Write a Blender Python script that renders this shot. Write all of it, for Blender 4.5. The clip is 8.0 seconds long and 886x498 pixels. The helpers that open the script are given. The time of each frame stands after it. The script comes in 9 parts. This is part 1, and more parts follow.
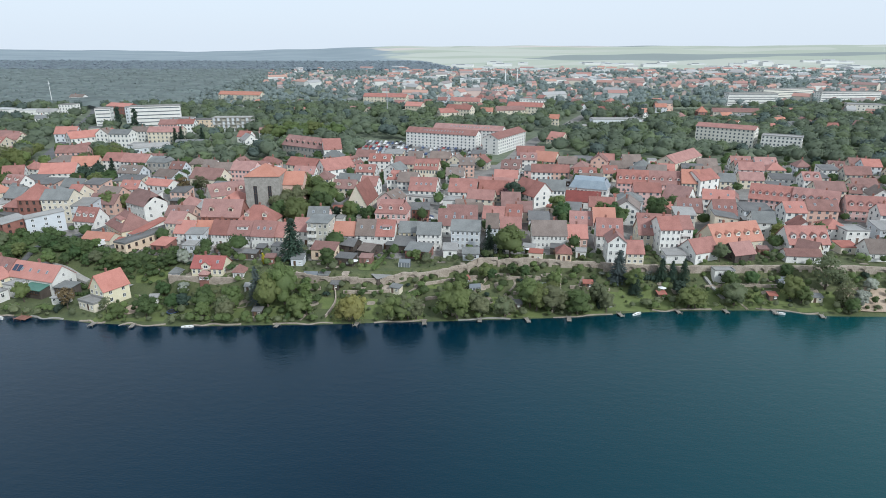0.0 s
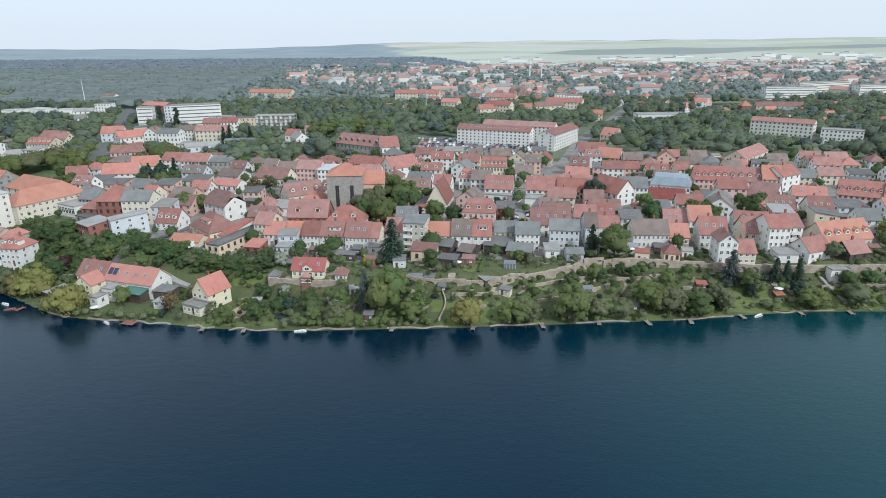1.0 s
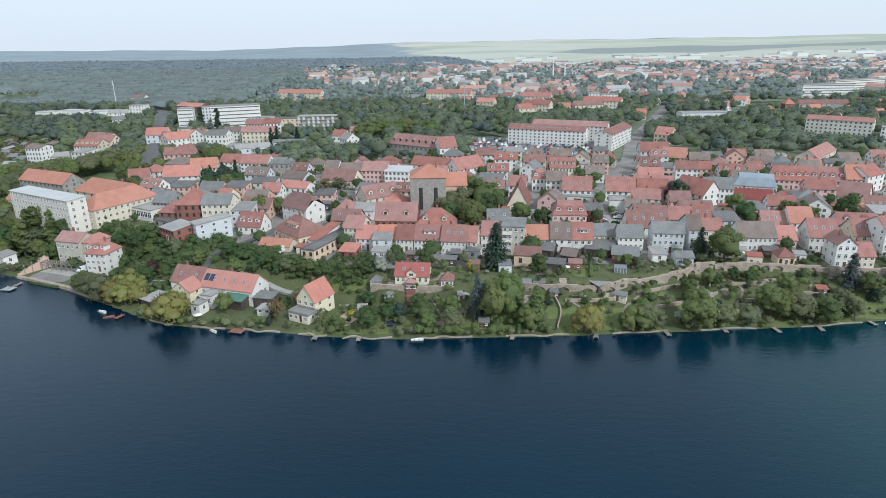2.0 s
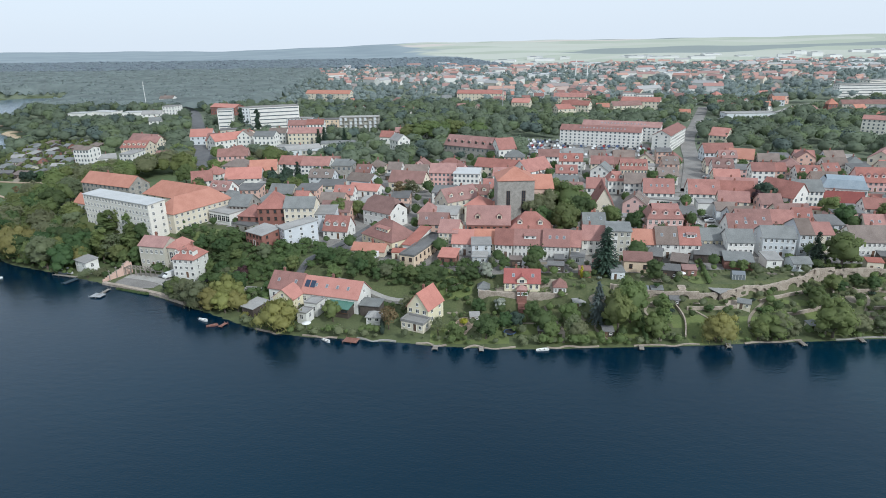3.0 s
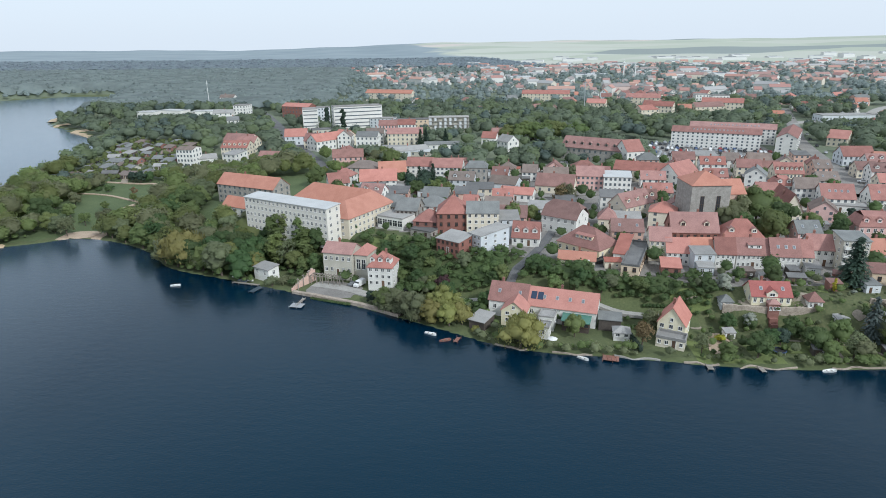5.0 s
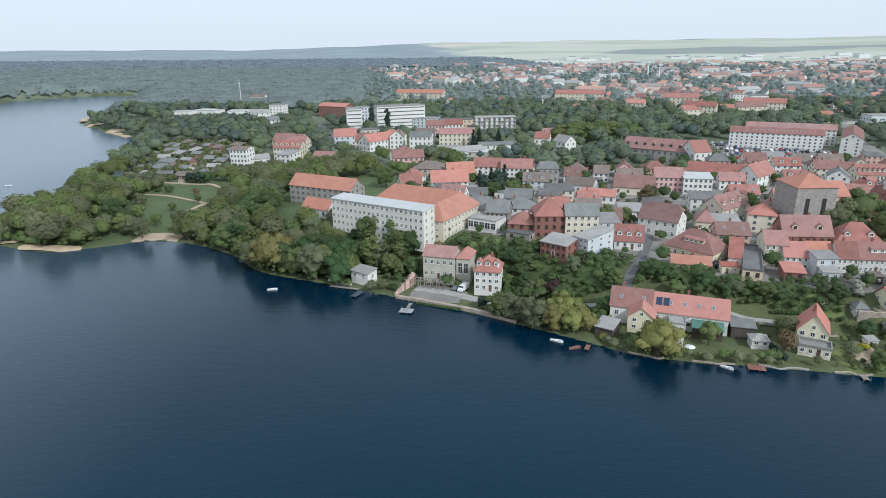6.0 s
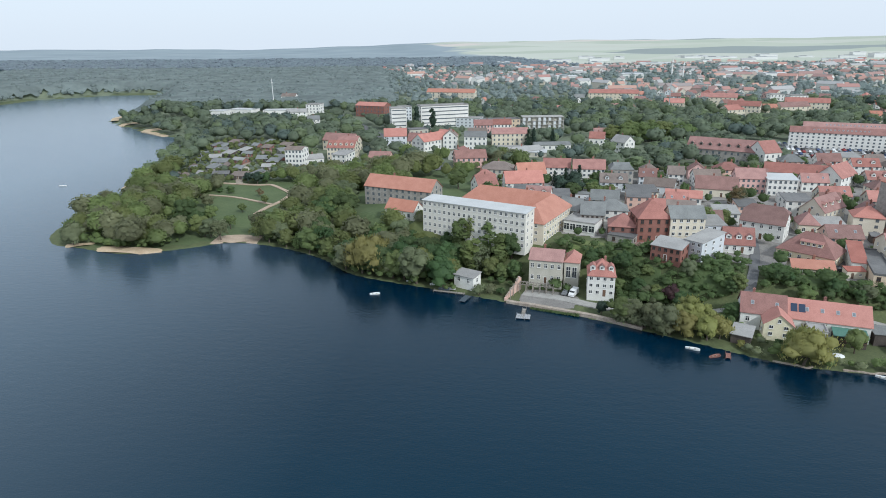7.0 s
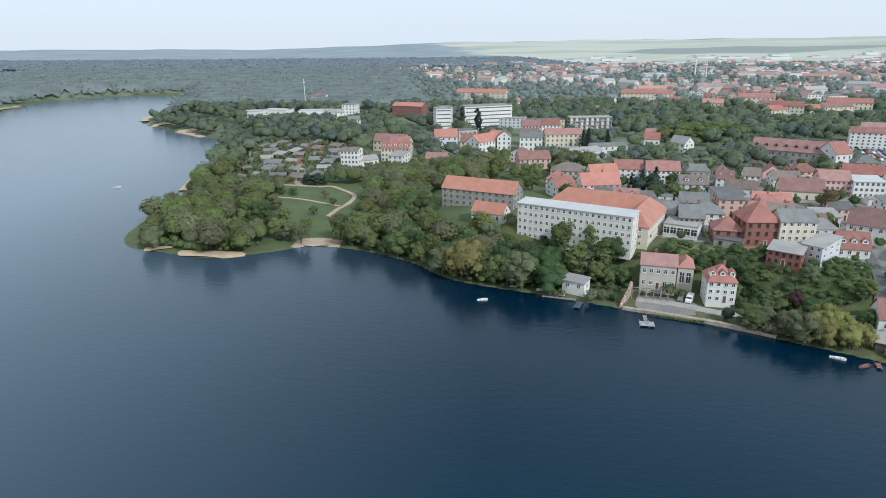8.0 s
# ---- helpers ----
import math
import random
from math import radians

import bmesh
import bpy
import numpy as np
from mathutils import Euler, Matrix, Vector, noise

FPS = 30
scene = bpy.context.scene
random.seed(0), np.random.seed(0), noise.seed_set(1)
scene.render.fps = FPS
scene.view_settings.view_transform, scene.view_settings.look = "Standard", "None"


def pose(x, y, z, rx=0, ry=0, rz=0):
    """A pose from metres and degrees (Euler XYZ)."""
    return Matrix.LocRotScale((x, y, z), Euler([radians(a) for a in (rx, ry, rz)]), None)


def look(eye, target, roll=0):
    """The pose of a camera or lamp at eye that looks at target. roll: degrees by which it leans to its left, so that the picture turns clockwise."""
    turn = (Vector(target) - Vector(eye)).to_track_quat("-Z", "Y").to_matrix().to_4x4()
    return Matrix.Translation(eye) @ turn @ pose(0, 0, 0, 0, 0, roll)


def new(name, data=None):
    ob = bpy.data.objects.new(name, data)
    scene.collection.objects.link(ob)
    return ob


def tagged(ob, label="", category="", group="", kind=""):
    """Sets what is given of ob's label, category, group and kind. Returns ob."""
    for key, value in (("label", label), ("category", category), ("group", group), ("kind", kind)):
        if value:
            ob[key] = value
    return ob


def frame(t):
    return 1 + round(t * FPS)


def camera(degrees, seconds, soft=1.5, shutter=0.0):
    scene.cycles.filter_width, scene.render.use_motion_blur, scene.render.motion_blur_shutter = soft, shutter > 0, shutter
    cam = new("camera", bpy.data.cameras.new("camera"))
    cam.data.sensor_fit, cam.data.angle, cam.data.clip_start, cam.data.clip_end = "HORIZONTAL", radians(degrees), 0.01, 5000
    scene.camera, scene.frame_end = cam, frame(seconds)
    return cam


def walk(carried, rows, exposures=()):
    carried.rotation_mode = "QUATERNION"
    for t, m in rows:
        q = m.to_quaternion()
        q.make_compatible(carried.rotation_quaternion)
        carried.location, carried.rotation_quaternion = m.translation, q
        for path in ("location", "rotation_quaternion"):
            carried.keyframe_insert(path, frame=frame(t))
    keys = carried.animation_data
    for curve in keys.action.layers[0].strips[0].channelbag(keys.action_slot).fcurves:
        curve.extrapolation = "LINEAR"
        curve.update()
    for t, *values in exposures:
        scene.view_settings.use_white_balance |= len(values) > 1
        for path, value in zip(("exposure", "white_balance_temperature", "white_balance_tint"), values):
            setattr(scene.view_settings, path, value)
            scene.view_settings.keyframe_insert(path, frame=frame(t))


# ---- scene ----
cam = camera(72.0, 8.0, soft=0.9)
# seconds, place, yaw, pitch, roll
WALK = [
    (0.0, -3.06, 1.28, 84.31, 0.89, -18.48, -0.06), (0.5, -20.49, 3.85, 84.21, 1.25, -18.68, -0.39), (1.0, -37.91, 6.54, 84.13, 1.49, -18.82, -0.59),
    (1.5, -55.33, 9.38, 84.08, 1.76, -18.87, -0.80), (3.0, -108.44, 18.19, 84.07, 2.17, -18.80, -1.03), (3.5, -126.58, 21.11, 84.03, 2.36, -18.79, -1.07),
    (4.0, -144.82, 23.80, 83.97, 2.44, -18.79, -1.02), (4.5, -163.09, 26.32, 83.90, 2.51, -18.78, -0.89), (6.0, -218.08, 33.15, 83.54, 2.85, -18.77, -0.78),
    (6.5, -236.59, 35.34, 83.45, 2.91, -18.79, -0.75), (7.0, -255.23, 37.52, 83.36, 3.01, -18.81, -0.74), (7.5, -273.86, 39.68, 83.34, 3.07, -18.81, -0.76),
    (8.0, -292.47, 41.81, 83.37, 3.08, -18.80, -0.74),
]
walk(cam, [(t, pose(x, y, z, 90 + pitch, 0, yaw) @ pose(0, 0, 0, 0, 0, roll)) for t, x, y, z, yaw, pitch, roll in WALK],
     exposures=[(0.0, 0.15, 5450, 5.5), (8.0, 0.15, 5450, 5.5)])

# ---- light: a hazy spring sky and a soft sun ----
SUN_WAY = Vector((0.66, -0.74, 0.80)).normalized()
world = bpy.data.worlds.new("sky")
scene.world = world
world.use_nodes = True
wn = world.node_tree
wn.nodes.clear()
sky = wn.nodes.new("ShaderNodeTexSky")
sky.sky_type, sky.sun_disc = "NISHITA", False
sky.sun_elevation = math.asin(SUN_WAY.z)
sky.sun_rotation = math.atan2(SUN_WAY.x, SUN_WAY.y)
sky.air_density, sky.dust_density, sky.ozone_density, sky.altitude = 1.0, 3.0, 1.5, 100
dim = wn.nodes.new("ShaderNodeMix")
dim.data_type, dim.blend_type = "RGBA", "MIX"
dim.inputs["Factor"].default_value = 0.9
dim.inputs["B"].default_value = (5.02, 4.93, 4.82, 1)
back = wn.nodes.new("ShaderNodeBackground")
back.inputs["Strength"].default_value = 0.159
wout = wn.nodes.new("ShaderNodeOutputWorld")
wn.links.new(sky.outputs["Color"], dim.inputs["A"])
wn.links.new(dim.outputs["Result"], back.inputs["Color"])
wn.links.new(back.outputs["Background"], wout.inputs["Surface"])
sun = new("sun", bpy.data.lights.new("sun", "SUN"))
sun.data.energy, sun.data.angle, sun.data.color = 2.5, radians(5.0), (1.0, 0.92, 0.80)
sun.matrix_world = look(SUN_WAY * 100, (0, 0, 0))


# ---- materials ----
def material(name, low, high, rough=0.85, scale=0.6, fine=6.0, bump=0.15, vary=0.0, metal=0.0, world_space=False, third=None, third_at=0.72):
    """A surface whose colour wanders between low and high at two scales; vary: how much one thing differs from the next."""
    m = bpy.data.materials.new(name)
    m.use_nodes = True
    t = m.node_tree
    p = t.nodes["Principled BSDF"]
    p.inputs["Roughness"].default_value, p.inputs["Metallic"].default_value = rough, metal
    add, tie = t.nodes.new, t.links.new
    if world_space:
        where = add("ShaderNodeNewGeometry").outputs["Position"]
    else:
        where = add("ShaderNodeTexCoord").outputs["Object"]
    big, small = add("ShaderNodeTexNoise"), add("ShaderNodeTexNoise")
    for n, s, k in ((big, scale, 4), (small, fine, 5)):
        n.inputs["Scale"].default_value, n.inputs["Detail"].default_value = s, k
        tie(where, n.inputs["Vector"])
    info = add("ShaderNodeObjectInfo")
    if vary and not world_space:
        seed = add("ShaderNodeMath")
        seed.operation = "MULTIPLY"
        seed.inputs[1].default_value = 40.0
        tie(info.outputs["Random"], seed.inputs[0])
        for n in (big, small):
            n.noise_dimensions = "4D"
            tie(seed.outputs[0], n.inputs["W"])
    blend = add("ShaderNodeMath")
    blend.operation = "MULTIPLY_ADD"
    blend.inputs[1].default_value = 0.5
    half = add("ShaderNodeMath")
    half.operation = "MULTIPLY"
    half.inputs[1].default_value = 0.5
    tie(small.outputs["Fac"], half.inputs[0])
    tie(big.outputs["Fac"], blend.inputs[0])
    tie(half.outputs[0], blend.inputs[2])
    ramp = add("ShaderNodeValToRGB")
    ramp.color_ramp.elements[0].position, ramp.color_ramp.elements[0].color = 0.36, (*low, 1)
    ramp.color_ramp.elements[1].position, ramp.color_ramp.elements[1].color = 0.64, (*high, 1)
    if third:
        e = ramp.color_ramp.elements.new(third_at)
        e.color = (*third, 1)
    tie(blend.outputs[0], ramp.inputs["Fac"])
    colour = ramp.outputs["Color"]
    if vary:
        hsv = add("ShaderNodeHueSaturation")
        span = add("ShaderNodeMapRange")
        span.inputs["To Min"].default_value, span.inputs["To Max"].default_value = 1 - vary, 1 + vary
        tie(info.outputs["Random"], span.inputs["Value"])
        tie(span.outputs["Result"], hsv.inputs["Value"])
        sat = add("ShaderNodeMapRange")
        sat.inputs["To Min"].default_value, sat.inputs["To Max"].default_value = 1 + vary * 0.7, 1 - vary * 0.7
        wobble = add("ShaderNodeMath")
        wobble.operation = "FRACT"
        times = add("ShaderNodeMath")
        times.operation, times.inputs[1].default_value = "MULTIPLY", 7.31
        tie(info.outputs["Random"], times.inputs[0])
        tie(times.outputs[0], wobble.inputs[0])
        tie(wobble.outputs[0], sat.inputs["Value"])
        tie(sat.outputs["Result"], hsv.inputs["Saturation"])
        tie(colour, hsv.inputs["Color"])
        colour = hsv.outputs["Color"]
    tie(colour, p.inputs["Base Color"])
    if bump:
        b = add("ShaderNodeBump")
        b.inputs["Strength"].default_value, b.inputs["Distance"].default_value = bump, 0.15
        tie(small.outputs["Fac"], b.inputs["Height"])
        tie(b.outputs["Normal"], p.inputs["Normal"])
    return m


def leafage(name, dark, mid, light, vary=0.2, grain=1.3, sheer=0.25):
    """Leaves: each clump takes its own green, each tree is a little different, and light comes through."""
    m = bpy.data.materials.new(name)
    m.use_nodes = True
    t = m.node_tree
    add, tie = t.nodes.new, t.links.new
    p = t.nodes["Principled BSDF"]
    p.inputs["Roughness"].default_value = 0.7
    geo, info = add("ShaderNodeNewGeometry"), add("ShaderNodeObjectInfo")
    ramp = add("ShaderNodeValToRGB")
    ramp.color_ramp.elements[0].color, ramp.color_ramp.elements[1].color = (*dark, 1), (*light, 1)
    ramp.color_ramp.elements.new(0.55).color = (*mid, 1)
    mottle = add("ShaderNodeTexNoise")
    mottle.inputs["Scale"].default_value, mottle.inputs["Detail"].default_value = grain, 4
    tie(geo.outputs["Position"], mottle.inputs["Vector"])
    stretch, sway = add("ShaderNodeMapRange"), add("ShaderNodeMath")
    stretch.inputs["From Min"].default_value, stretch.inputs["From Max"].default_value = 0.3, 0.7
    tie(mottle.outputs["Fac"], stretch.inputs["Value"])
    sway.operation = "MULTIPLY_ADD"
    sway.inputs[1].default_value = 0.22
    halve = add("ShaderNodeMath")
    halve.operation = "MULTIPLY"
    halve.inputs[1].default_value = 0.38
    tie(stretch.outputs["Result"], halve.inputs[0])
    tie(geo.outputs["Random Per Island"], sway.inputs[0])
    tie(halve.outputs[0], sway.inputs[2])
    bough, spread, whole = add("ShaderNodeTexNoise"), add("ShaderNodeMapRange"), add("ShaderNodeMath")
    bough.inputs["Scale"].default_value, bough.inputs["Detail"].default_value = 0.17, 2
    tie(geo.outputs["Position"], bough.inputs["Vector"])
    spread.inputs["From Min"].default_value, spread.inputs["From Max"].default_value = 0.32, 0.68
    spread.inputs["To Max"].default_value = 0.42
    tie(bough.outputs["Fac"], spread.inputs["Value"])
    tie(spread.outputs["Result"], whole.inputs[0])
    tie(sway.outputs[0], whole.inputs[1])
    tie(whole.outputs[0], ramp.inputs["Fac"])
    relief = add("ShaderNodeBump")
    relief.inputs["Strength"].default_value, relief.inputs["Distance"].default_value = 0.3, 0.35 / grain
    tie(mottle.outputs["Fac"], relief.inputs["Height"])
    tie(relief.outputs["Normal"], p.inputs["Normal"])
    hsv = add("ShaderNodeHueSaturation")
    val, hue = add("ShaderNodeMapRange"), add("ShaderNodeMapRange")
    val.inputs["To Min"].default_value, val.inputs["To Max"].default_value = 1 - vary, 1 + vary
    hue.inputs["To Min"].default_value, hue.inputs["To Max"].default_value = 0.5 - 0.022, 0.5 + 0.022
    times, part_of = add("ShaderNodeMath"), add("ShaderNodeMath")
    times.operation, times.inputs[1].default_value = "MULTIPLY", 5.7
    part_of.operation = "FRACT"
    tie(info.outputs["Random"], val.inputs["Value"])
    tie(info.outputs["Random"], times.inputs[0])
    tie(times.outputs[0], part_of.inputs[0])
    tie(part_of.outputs[0], hue.inputs["Value"])
    noise_n = add("ShaderNodeTexNoise")
    noise_n.inputs["Scale"].default_value = 0.035
    tie(geo.outputs["Position"], noise_n.inputs["Vector"])
    patch = add("ShaderNodeMapRange")
    patch.inputs["From Min"].default_value, patch.inputs["From Max"].default_value = 0.3, 0.7
    patch.inputs["To Min"].default_value, patch.inputs["To Max"].default_value = 0.82, 1.2
    tie(noise_n.outputs["Fac"], patch.inputs["Value"])
    both = add("ShaderNodeMath")
    both.operation = "MULTIPLY"
    tie(val.outputs["Result"], both.inputs[0])
    tie(patch.outputs["Result"], both.inputs[1])
    tie(hue.outputs["Result"], hsv.inputs["Hue"])
    tie(both.outputs[0], hsv.inputs["Value"])
    tie(ramp.outputs["Color"], hsv.inputs["Color"])
    tie(hsv.outputs["Color"], p.inputs["Base Color"])
    through_light = add("ShaderNodeBsdfTranslucent")
    tie(hsv.outputs["Color"], through_light.inputs["Color"])
    mix = add("ShaderNodeMixShader")
    mix.inputs["Fac"].default_value = sheer
    tie(p.outputs["BSDF"], mix.inputs[1])
    tie(through_light.outputs["BSDF"], mix.inputs[2])
    tie(mix.outputs["Shader"], t.nodes["Material Output"].inputs["Surface"])
    return m


def islands(name, colours, rough=0.85):
    """Many joined pieces, each in a colour of its own out of a few."""
    m = bpy.data.materials.new(name)
    m.use_nodes = True
    t = m.node_tree
    p = t.nodes["Principled BSDF"]
    p.inputs["Roughness"].default_value = rough
    geo, ramp = t.nodes.new("ShaderNodeNewGeometry"), t.nodes.new("ShaderNodeValToRGB")
    ramp.color_ramp.interpolation = "CONSTANT"
    ramp.color_ramp.elements[0].color = (*colours[0], 1)
    ramp.color_ramp.elements[1].position, ramp.color_ramp.elements[1].color = 1 / len(colours), (*colours[1], 1)
    for i in range(2, len(colours)):
        ramp.color_ramp.elements.new(i / len(colours)).color = (*colours[i], 1)
    t.links.new(geo.outputs["Random Per Island"], ramp.inputs["Fac"])
    t.links.new(ramp.outputs["Color"], p.inputs["Base Color"])
    return m


def plain(name, colour, rough=0.5, metal=0.0):
    m = bpy.data.materials.new(name)
    m.use_nodes = True
    p = m.node_tree.nodes["Principled BSDF"]
    p.inputs["Base Color"].default_value = (*colour, 1)
    p.inputs["Roughness"].default_value, p.inputs["Metallic"].default_value = rough, metal
    return m


WALLS = {
    "white": material("white_render", (0.62, 0.60, 0.56), (0.78, 0.77, 0.73), 0.9, 0.25, 3.0, 0.1, 0.06),
    "pale": material("pale_render", (0.63, 0.60, 0.53), (0.75, 0.72, 0.65), 0.9, 0.12, 2.0, 0.1, 0.02),
    "cream": material("cream_render", (0.58, 0.52, 0.41), (0.70, 0.64, 0.52), 0.9, 0.25, 3.0, 0.1, 0.08),
    "yellow": material("yellow_render", (0.62, 0.53, 0.36), (0.72, 0.63, 0.46), 0.9, 0.25, 3.0, 0.1, 0.06),
    "paleyellow": material("pale_yellow_render", (0.66, 0.60, 0.42), (0.78, 0.72, 0.54), 0.9, 0.25, 3.0, 0.1, 0.03),
    "sand": material("sand_render", (0.58, 0.45, 0.32), (0.70, 0.57, 0.43), 0.9, 0.25, 3.0, 0.1, 0.04),
    "sandgrey": material("grey_beige_render", (0.42, 0.40, 0.33), (0.53, 0.50, 0.43), 0.9, 0.25, 3.0, 0.1, 0.05),
    "palegrey": material("pale_grey_render", (0.50, 0.52, 0.54), (0.63, 0.65, 0.66), 0.9, 0.25, 3.0, 0.1, 0.06),
    "paleblue": material("pale_blue_render", (0.52, 0.54, 0.565), (0.62, 0.64, 0.665), 0.9, 0.25, 3.0, 0.1, 0.05),
    "pink": material("pink_render", (0.60, 0.38, 0.35), (0.70, 0.48, 0.44), 0.9, 0.25, 3.0, 0.1, 0.08),
    "salmonwall": material("salmon_render", (0.55, 0.36, 0.29), (0.66, 0.47, 0.39), 0.9, 0.25, 3.0, 0.1, 0.06),
    "brick": material("red_brick", (0.20, 0.098, 0.080), (0.30, 0.150, 0.122), 0.9, 0.5, 8.0, 0.3, 0.1),
    "greystone": material("grey_field_stone", (0.22, 0.205, 0.185), (0.40, 0.38, 0.345), 0.95, 0.7, 5.0, 0.4, 0.08),
    "darkwood": material("dark_boards", (0.05, 0.04, 0.035), (0.11, 0.09, 0.075), 0.85, 0.6, 8.0, 0.3, 0.15),
}
ROOFS = {
    "red": material("red_tiles", (0.226, 0.114, 0.098), (0.350, 0.182, 0.156), 0.85, 0.35, 4.0, 0.5, 0.24, third=(0.21, 0.128, 0.115)),
    "orange": material("orange_tiles", (0.36, 0.158, 0.110), (0.46, 0.222, 0.160), 0.85, 0.3, 4.0, 0.5, 0.06, third=(0.36, 0.13, 0.08)),
    "salmon": material("salmon_tiles", (0.36, 0.158, 0.126), (0.47, 0.224, 0.184), 0.85, 0.3, 4.0, 0.5, 0.08, third=(0.34, 0.15, 0.11)),
    "brown": material("brown_tiles", (0.17, 0.095, 0.082), (0.27, 0.155, 0.135), 0.85, 0.35, 4.0, 0.5, 0.14, third=(0.12, 0.075, 0.06)),
    "darkred": material("dark_red_tiles", (0.16, 0.045, 0.04), (0.25, 0.075, 0.062), 0.8, 0.35, 4.0, 0.5, 0.1),
    "brightred": material("bright_red_tiles", (0.27, 0.080, 0.070), (0.36, 0.118, 0.102), 0.8, 0.35, 4.0, 0.5, 0.04),
    "rust": material("rust_red_sheet", (0.25, 0.085, 0.06), (0.35, 0.13, 0.095), 0.7, 0.35, 4.0, 0.3, 0.05),
    "greybrown": material("weathered_tiles", (0.14, 0.11, 0.095), (0.235, 0.19, 0.165), 0.9, 0.3, 4.0, 0.5, 0.15),
    "slate": material("slate", (0.13, 0.135, 0.132), (0.215, 0.22, 0.213), 0.8, 0.3, 4.0, 0.4, 0.14),
    "greyflat": material("grey_roofing_felt", (0.22, 0.215, 0.205), (0.33, 0.32, 0.305), 0.85, 0.25, 3.0, 0.2, 0.15),
    "darkflat": material("dark_roofing_felt", (0.10, 0.10, 0.10), (0.18, 0.175, 0.17), 0.85, 0.25, 3.0, 0.2, 0.15),
    "lightmetal": material("pale_sheet_metal", (0.40, 0.405, 0.40), (0.50, 0.505, 0.50), 0.65, 0.2, 2.0, 0.1, 0.05),
    "blueglass": material("blue_standing_seam", (0.22, 0.27, 0.31), (0.33, 0.38, 0.42), 0.4, 0.3, 3.0, 0.1, 0.05),
    "teal": material("green_awning_sheet", (0.06, 0.15, 0.115), (0.10, 0.21, 0.165), 0.5, 0.3, 3.0, 0.1, 0.05),
}
FRAME_WHITE = plain("white_window_frame", (0.74, 0.73, 0.70), 0.5)
FRAME_DARK = plain("brown_window_frame", (0.10, 0.055, 0.035), 0.6)
GLASS = plain("window_glass", (0.045, 0.050, 0.056), 0.08)
# far panes: haze painted in as a greyer, lighter glass colour
HAZED_GLASS = plain("hazed_window_glass", (0.13, 0.145, 0.16), 0.15)
DOOR = material("painted_door", (0.10, 0.06, 0.04), (0.17, 0.11, 0.075), 0.6, 1.0, 8.0, 0.1, 0.3)
BRICK_CHIMNEY = material("chimney_brick", (0.20, 0.09, 0.07), (0.32, 0.17, 0.13), 0.9, 1.2, 9.0, 0.4, 0.15)
BARK = material("bark", (0.07, 0.055, 0.042), (0.14, 0.115, 0.09), 0.95, 0.8, 5.0, 0.5, 0.1)
LEAVES = {
    "broad": leafage("broad_leaves", (0.084, 0.136, 0.054), (0.124, 0.188, 0.072), (0.168, 0.238, 0.096), 0.16, 1.3, 0.6),
    "light": leafage("young_leaves", (0.164, 0.212, 0.082), (0.216, 0.270, 0.102), (0.272, 0.324, 0.130), 0.14, 1.3, 0.6),
    "willow": leafage("willow_leaves", (0.248, 0.250, 0.080), (0.300, 0.298, 0.100), (0.352, 0.344, 0.126), 0.1, 1.3, 0.55),
    "grey": leafage("grey_green_leaves", (0.184, 0.210, 0.116), (0.236, 0.264, 0.146), (0.296, 0.322, 0.186), 0.13, 1.3, 0.6),
    "conifer": leafage("conifer_needles", (0.022, 0.040, 0.027), (0.033, 0.058, 0.037), (0.050, 0.080, 0.050), 0.2),
    "spruce": leafage("blue_spruce_needles", (0.055, 0.072, 0.068), (0.080, 0.102, 0.096), (0.112, 0.138, 0.130), 0.15),
    "purple": leafage("copper_beech_leaves", (0.030, 0.013, 0.016), (0.045, 0.019, 0.023), (0.066, 0.030, 0.032), 0.15),
    "yellow": leafage("yellow_shrub_leaves", (0.26, 0.25, 0.014), (0.36, 0.34, 0.022), (0.46, 0.43, 0.035), 0.1),
    "blossom": leafage("pale_blossom", (0.22, 0.25, 0.19), (0.32, 0.34, 0.28), (0.44, 0.45, 0.40), 0.1),
    "rusty": leafage("rusty_young_leaves", (0.15, 0.105, 0.055), (0.20, 0.140, 0.072), (0.25, 0.180, 0.095), 0.12, 1.3, 0.4),
    # far, mid, distant: haze painted into the greens, paler and bluer each time
    "far": leafage("hazed_woodland_leaves", (0.128, 0.168, 0.110), (0.160, 0.202, 0.134), (0.200, 0.244, 0.160), 0.1, 0.8, 0.5),
    "farlight": leafage("light_woodland_leaves", (0.170, 0.205, 0.110), (0.212, 0.246, 0.132), (0.255, 0.288, 0.160), 0.1, 0.8, 0.5),
    "fardark": leafage("dark_woodland_needles", (0.070, 0.100, 0.082), (0.092, 0.126, 0.102), (0.120, 0.156, 0.126), 0.1, 0.8),
    "mid": leafage("hazed_suburb_leaves", (0.256, 0.304, 0.296), (0.292, 0.340, 0.326), (0.328, 0.376, 0.354), 0.1, 0.55, 0.55),
    "distant": leafage("hazed_distant_leaves", (0.280, 0.332, 0.366), (0.302, 0.354, 0.386), (0.324, 0.376, 0.406), 0.1, 0.4, 0.55),
}
GRASS = material("grass", (0.062, 0.078, 0.032), (0.106, 0.124, 0.050), 0.95, 0.16, 1.6, 0.3, world_space=True, third=(0.165, 0.145, 0.088))
GARDEN = material("garden_ground", (0.060, 0.078, 0.030), (0.118, 0.126, 0.056), 0.95, 0.22, 1.4, 0.4, world_space=True, third=(0.185, 0.150, 0.105), third_at=0.665)
LAWN = material("lawn", (0.098, 0.126, 0.040), (0.148, 0.178, 0.058), 0.95, 0.2, 2.0, 0.2, world_space=True)
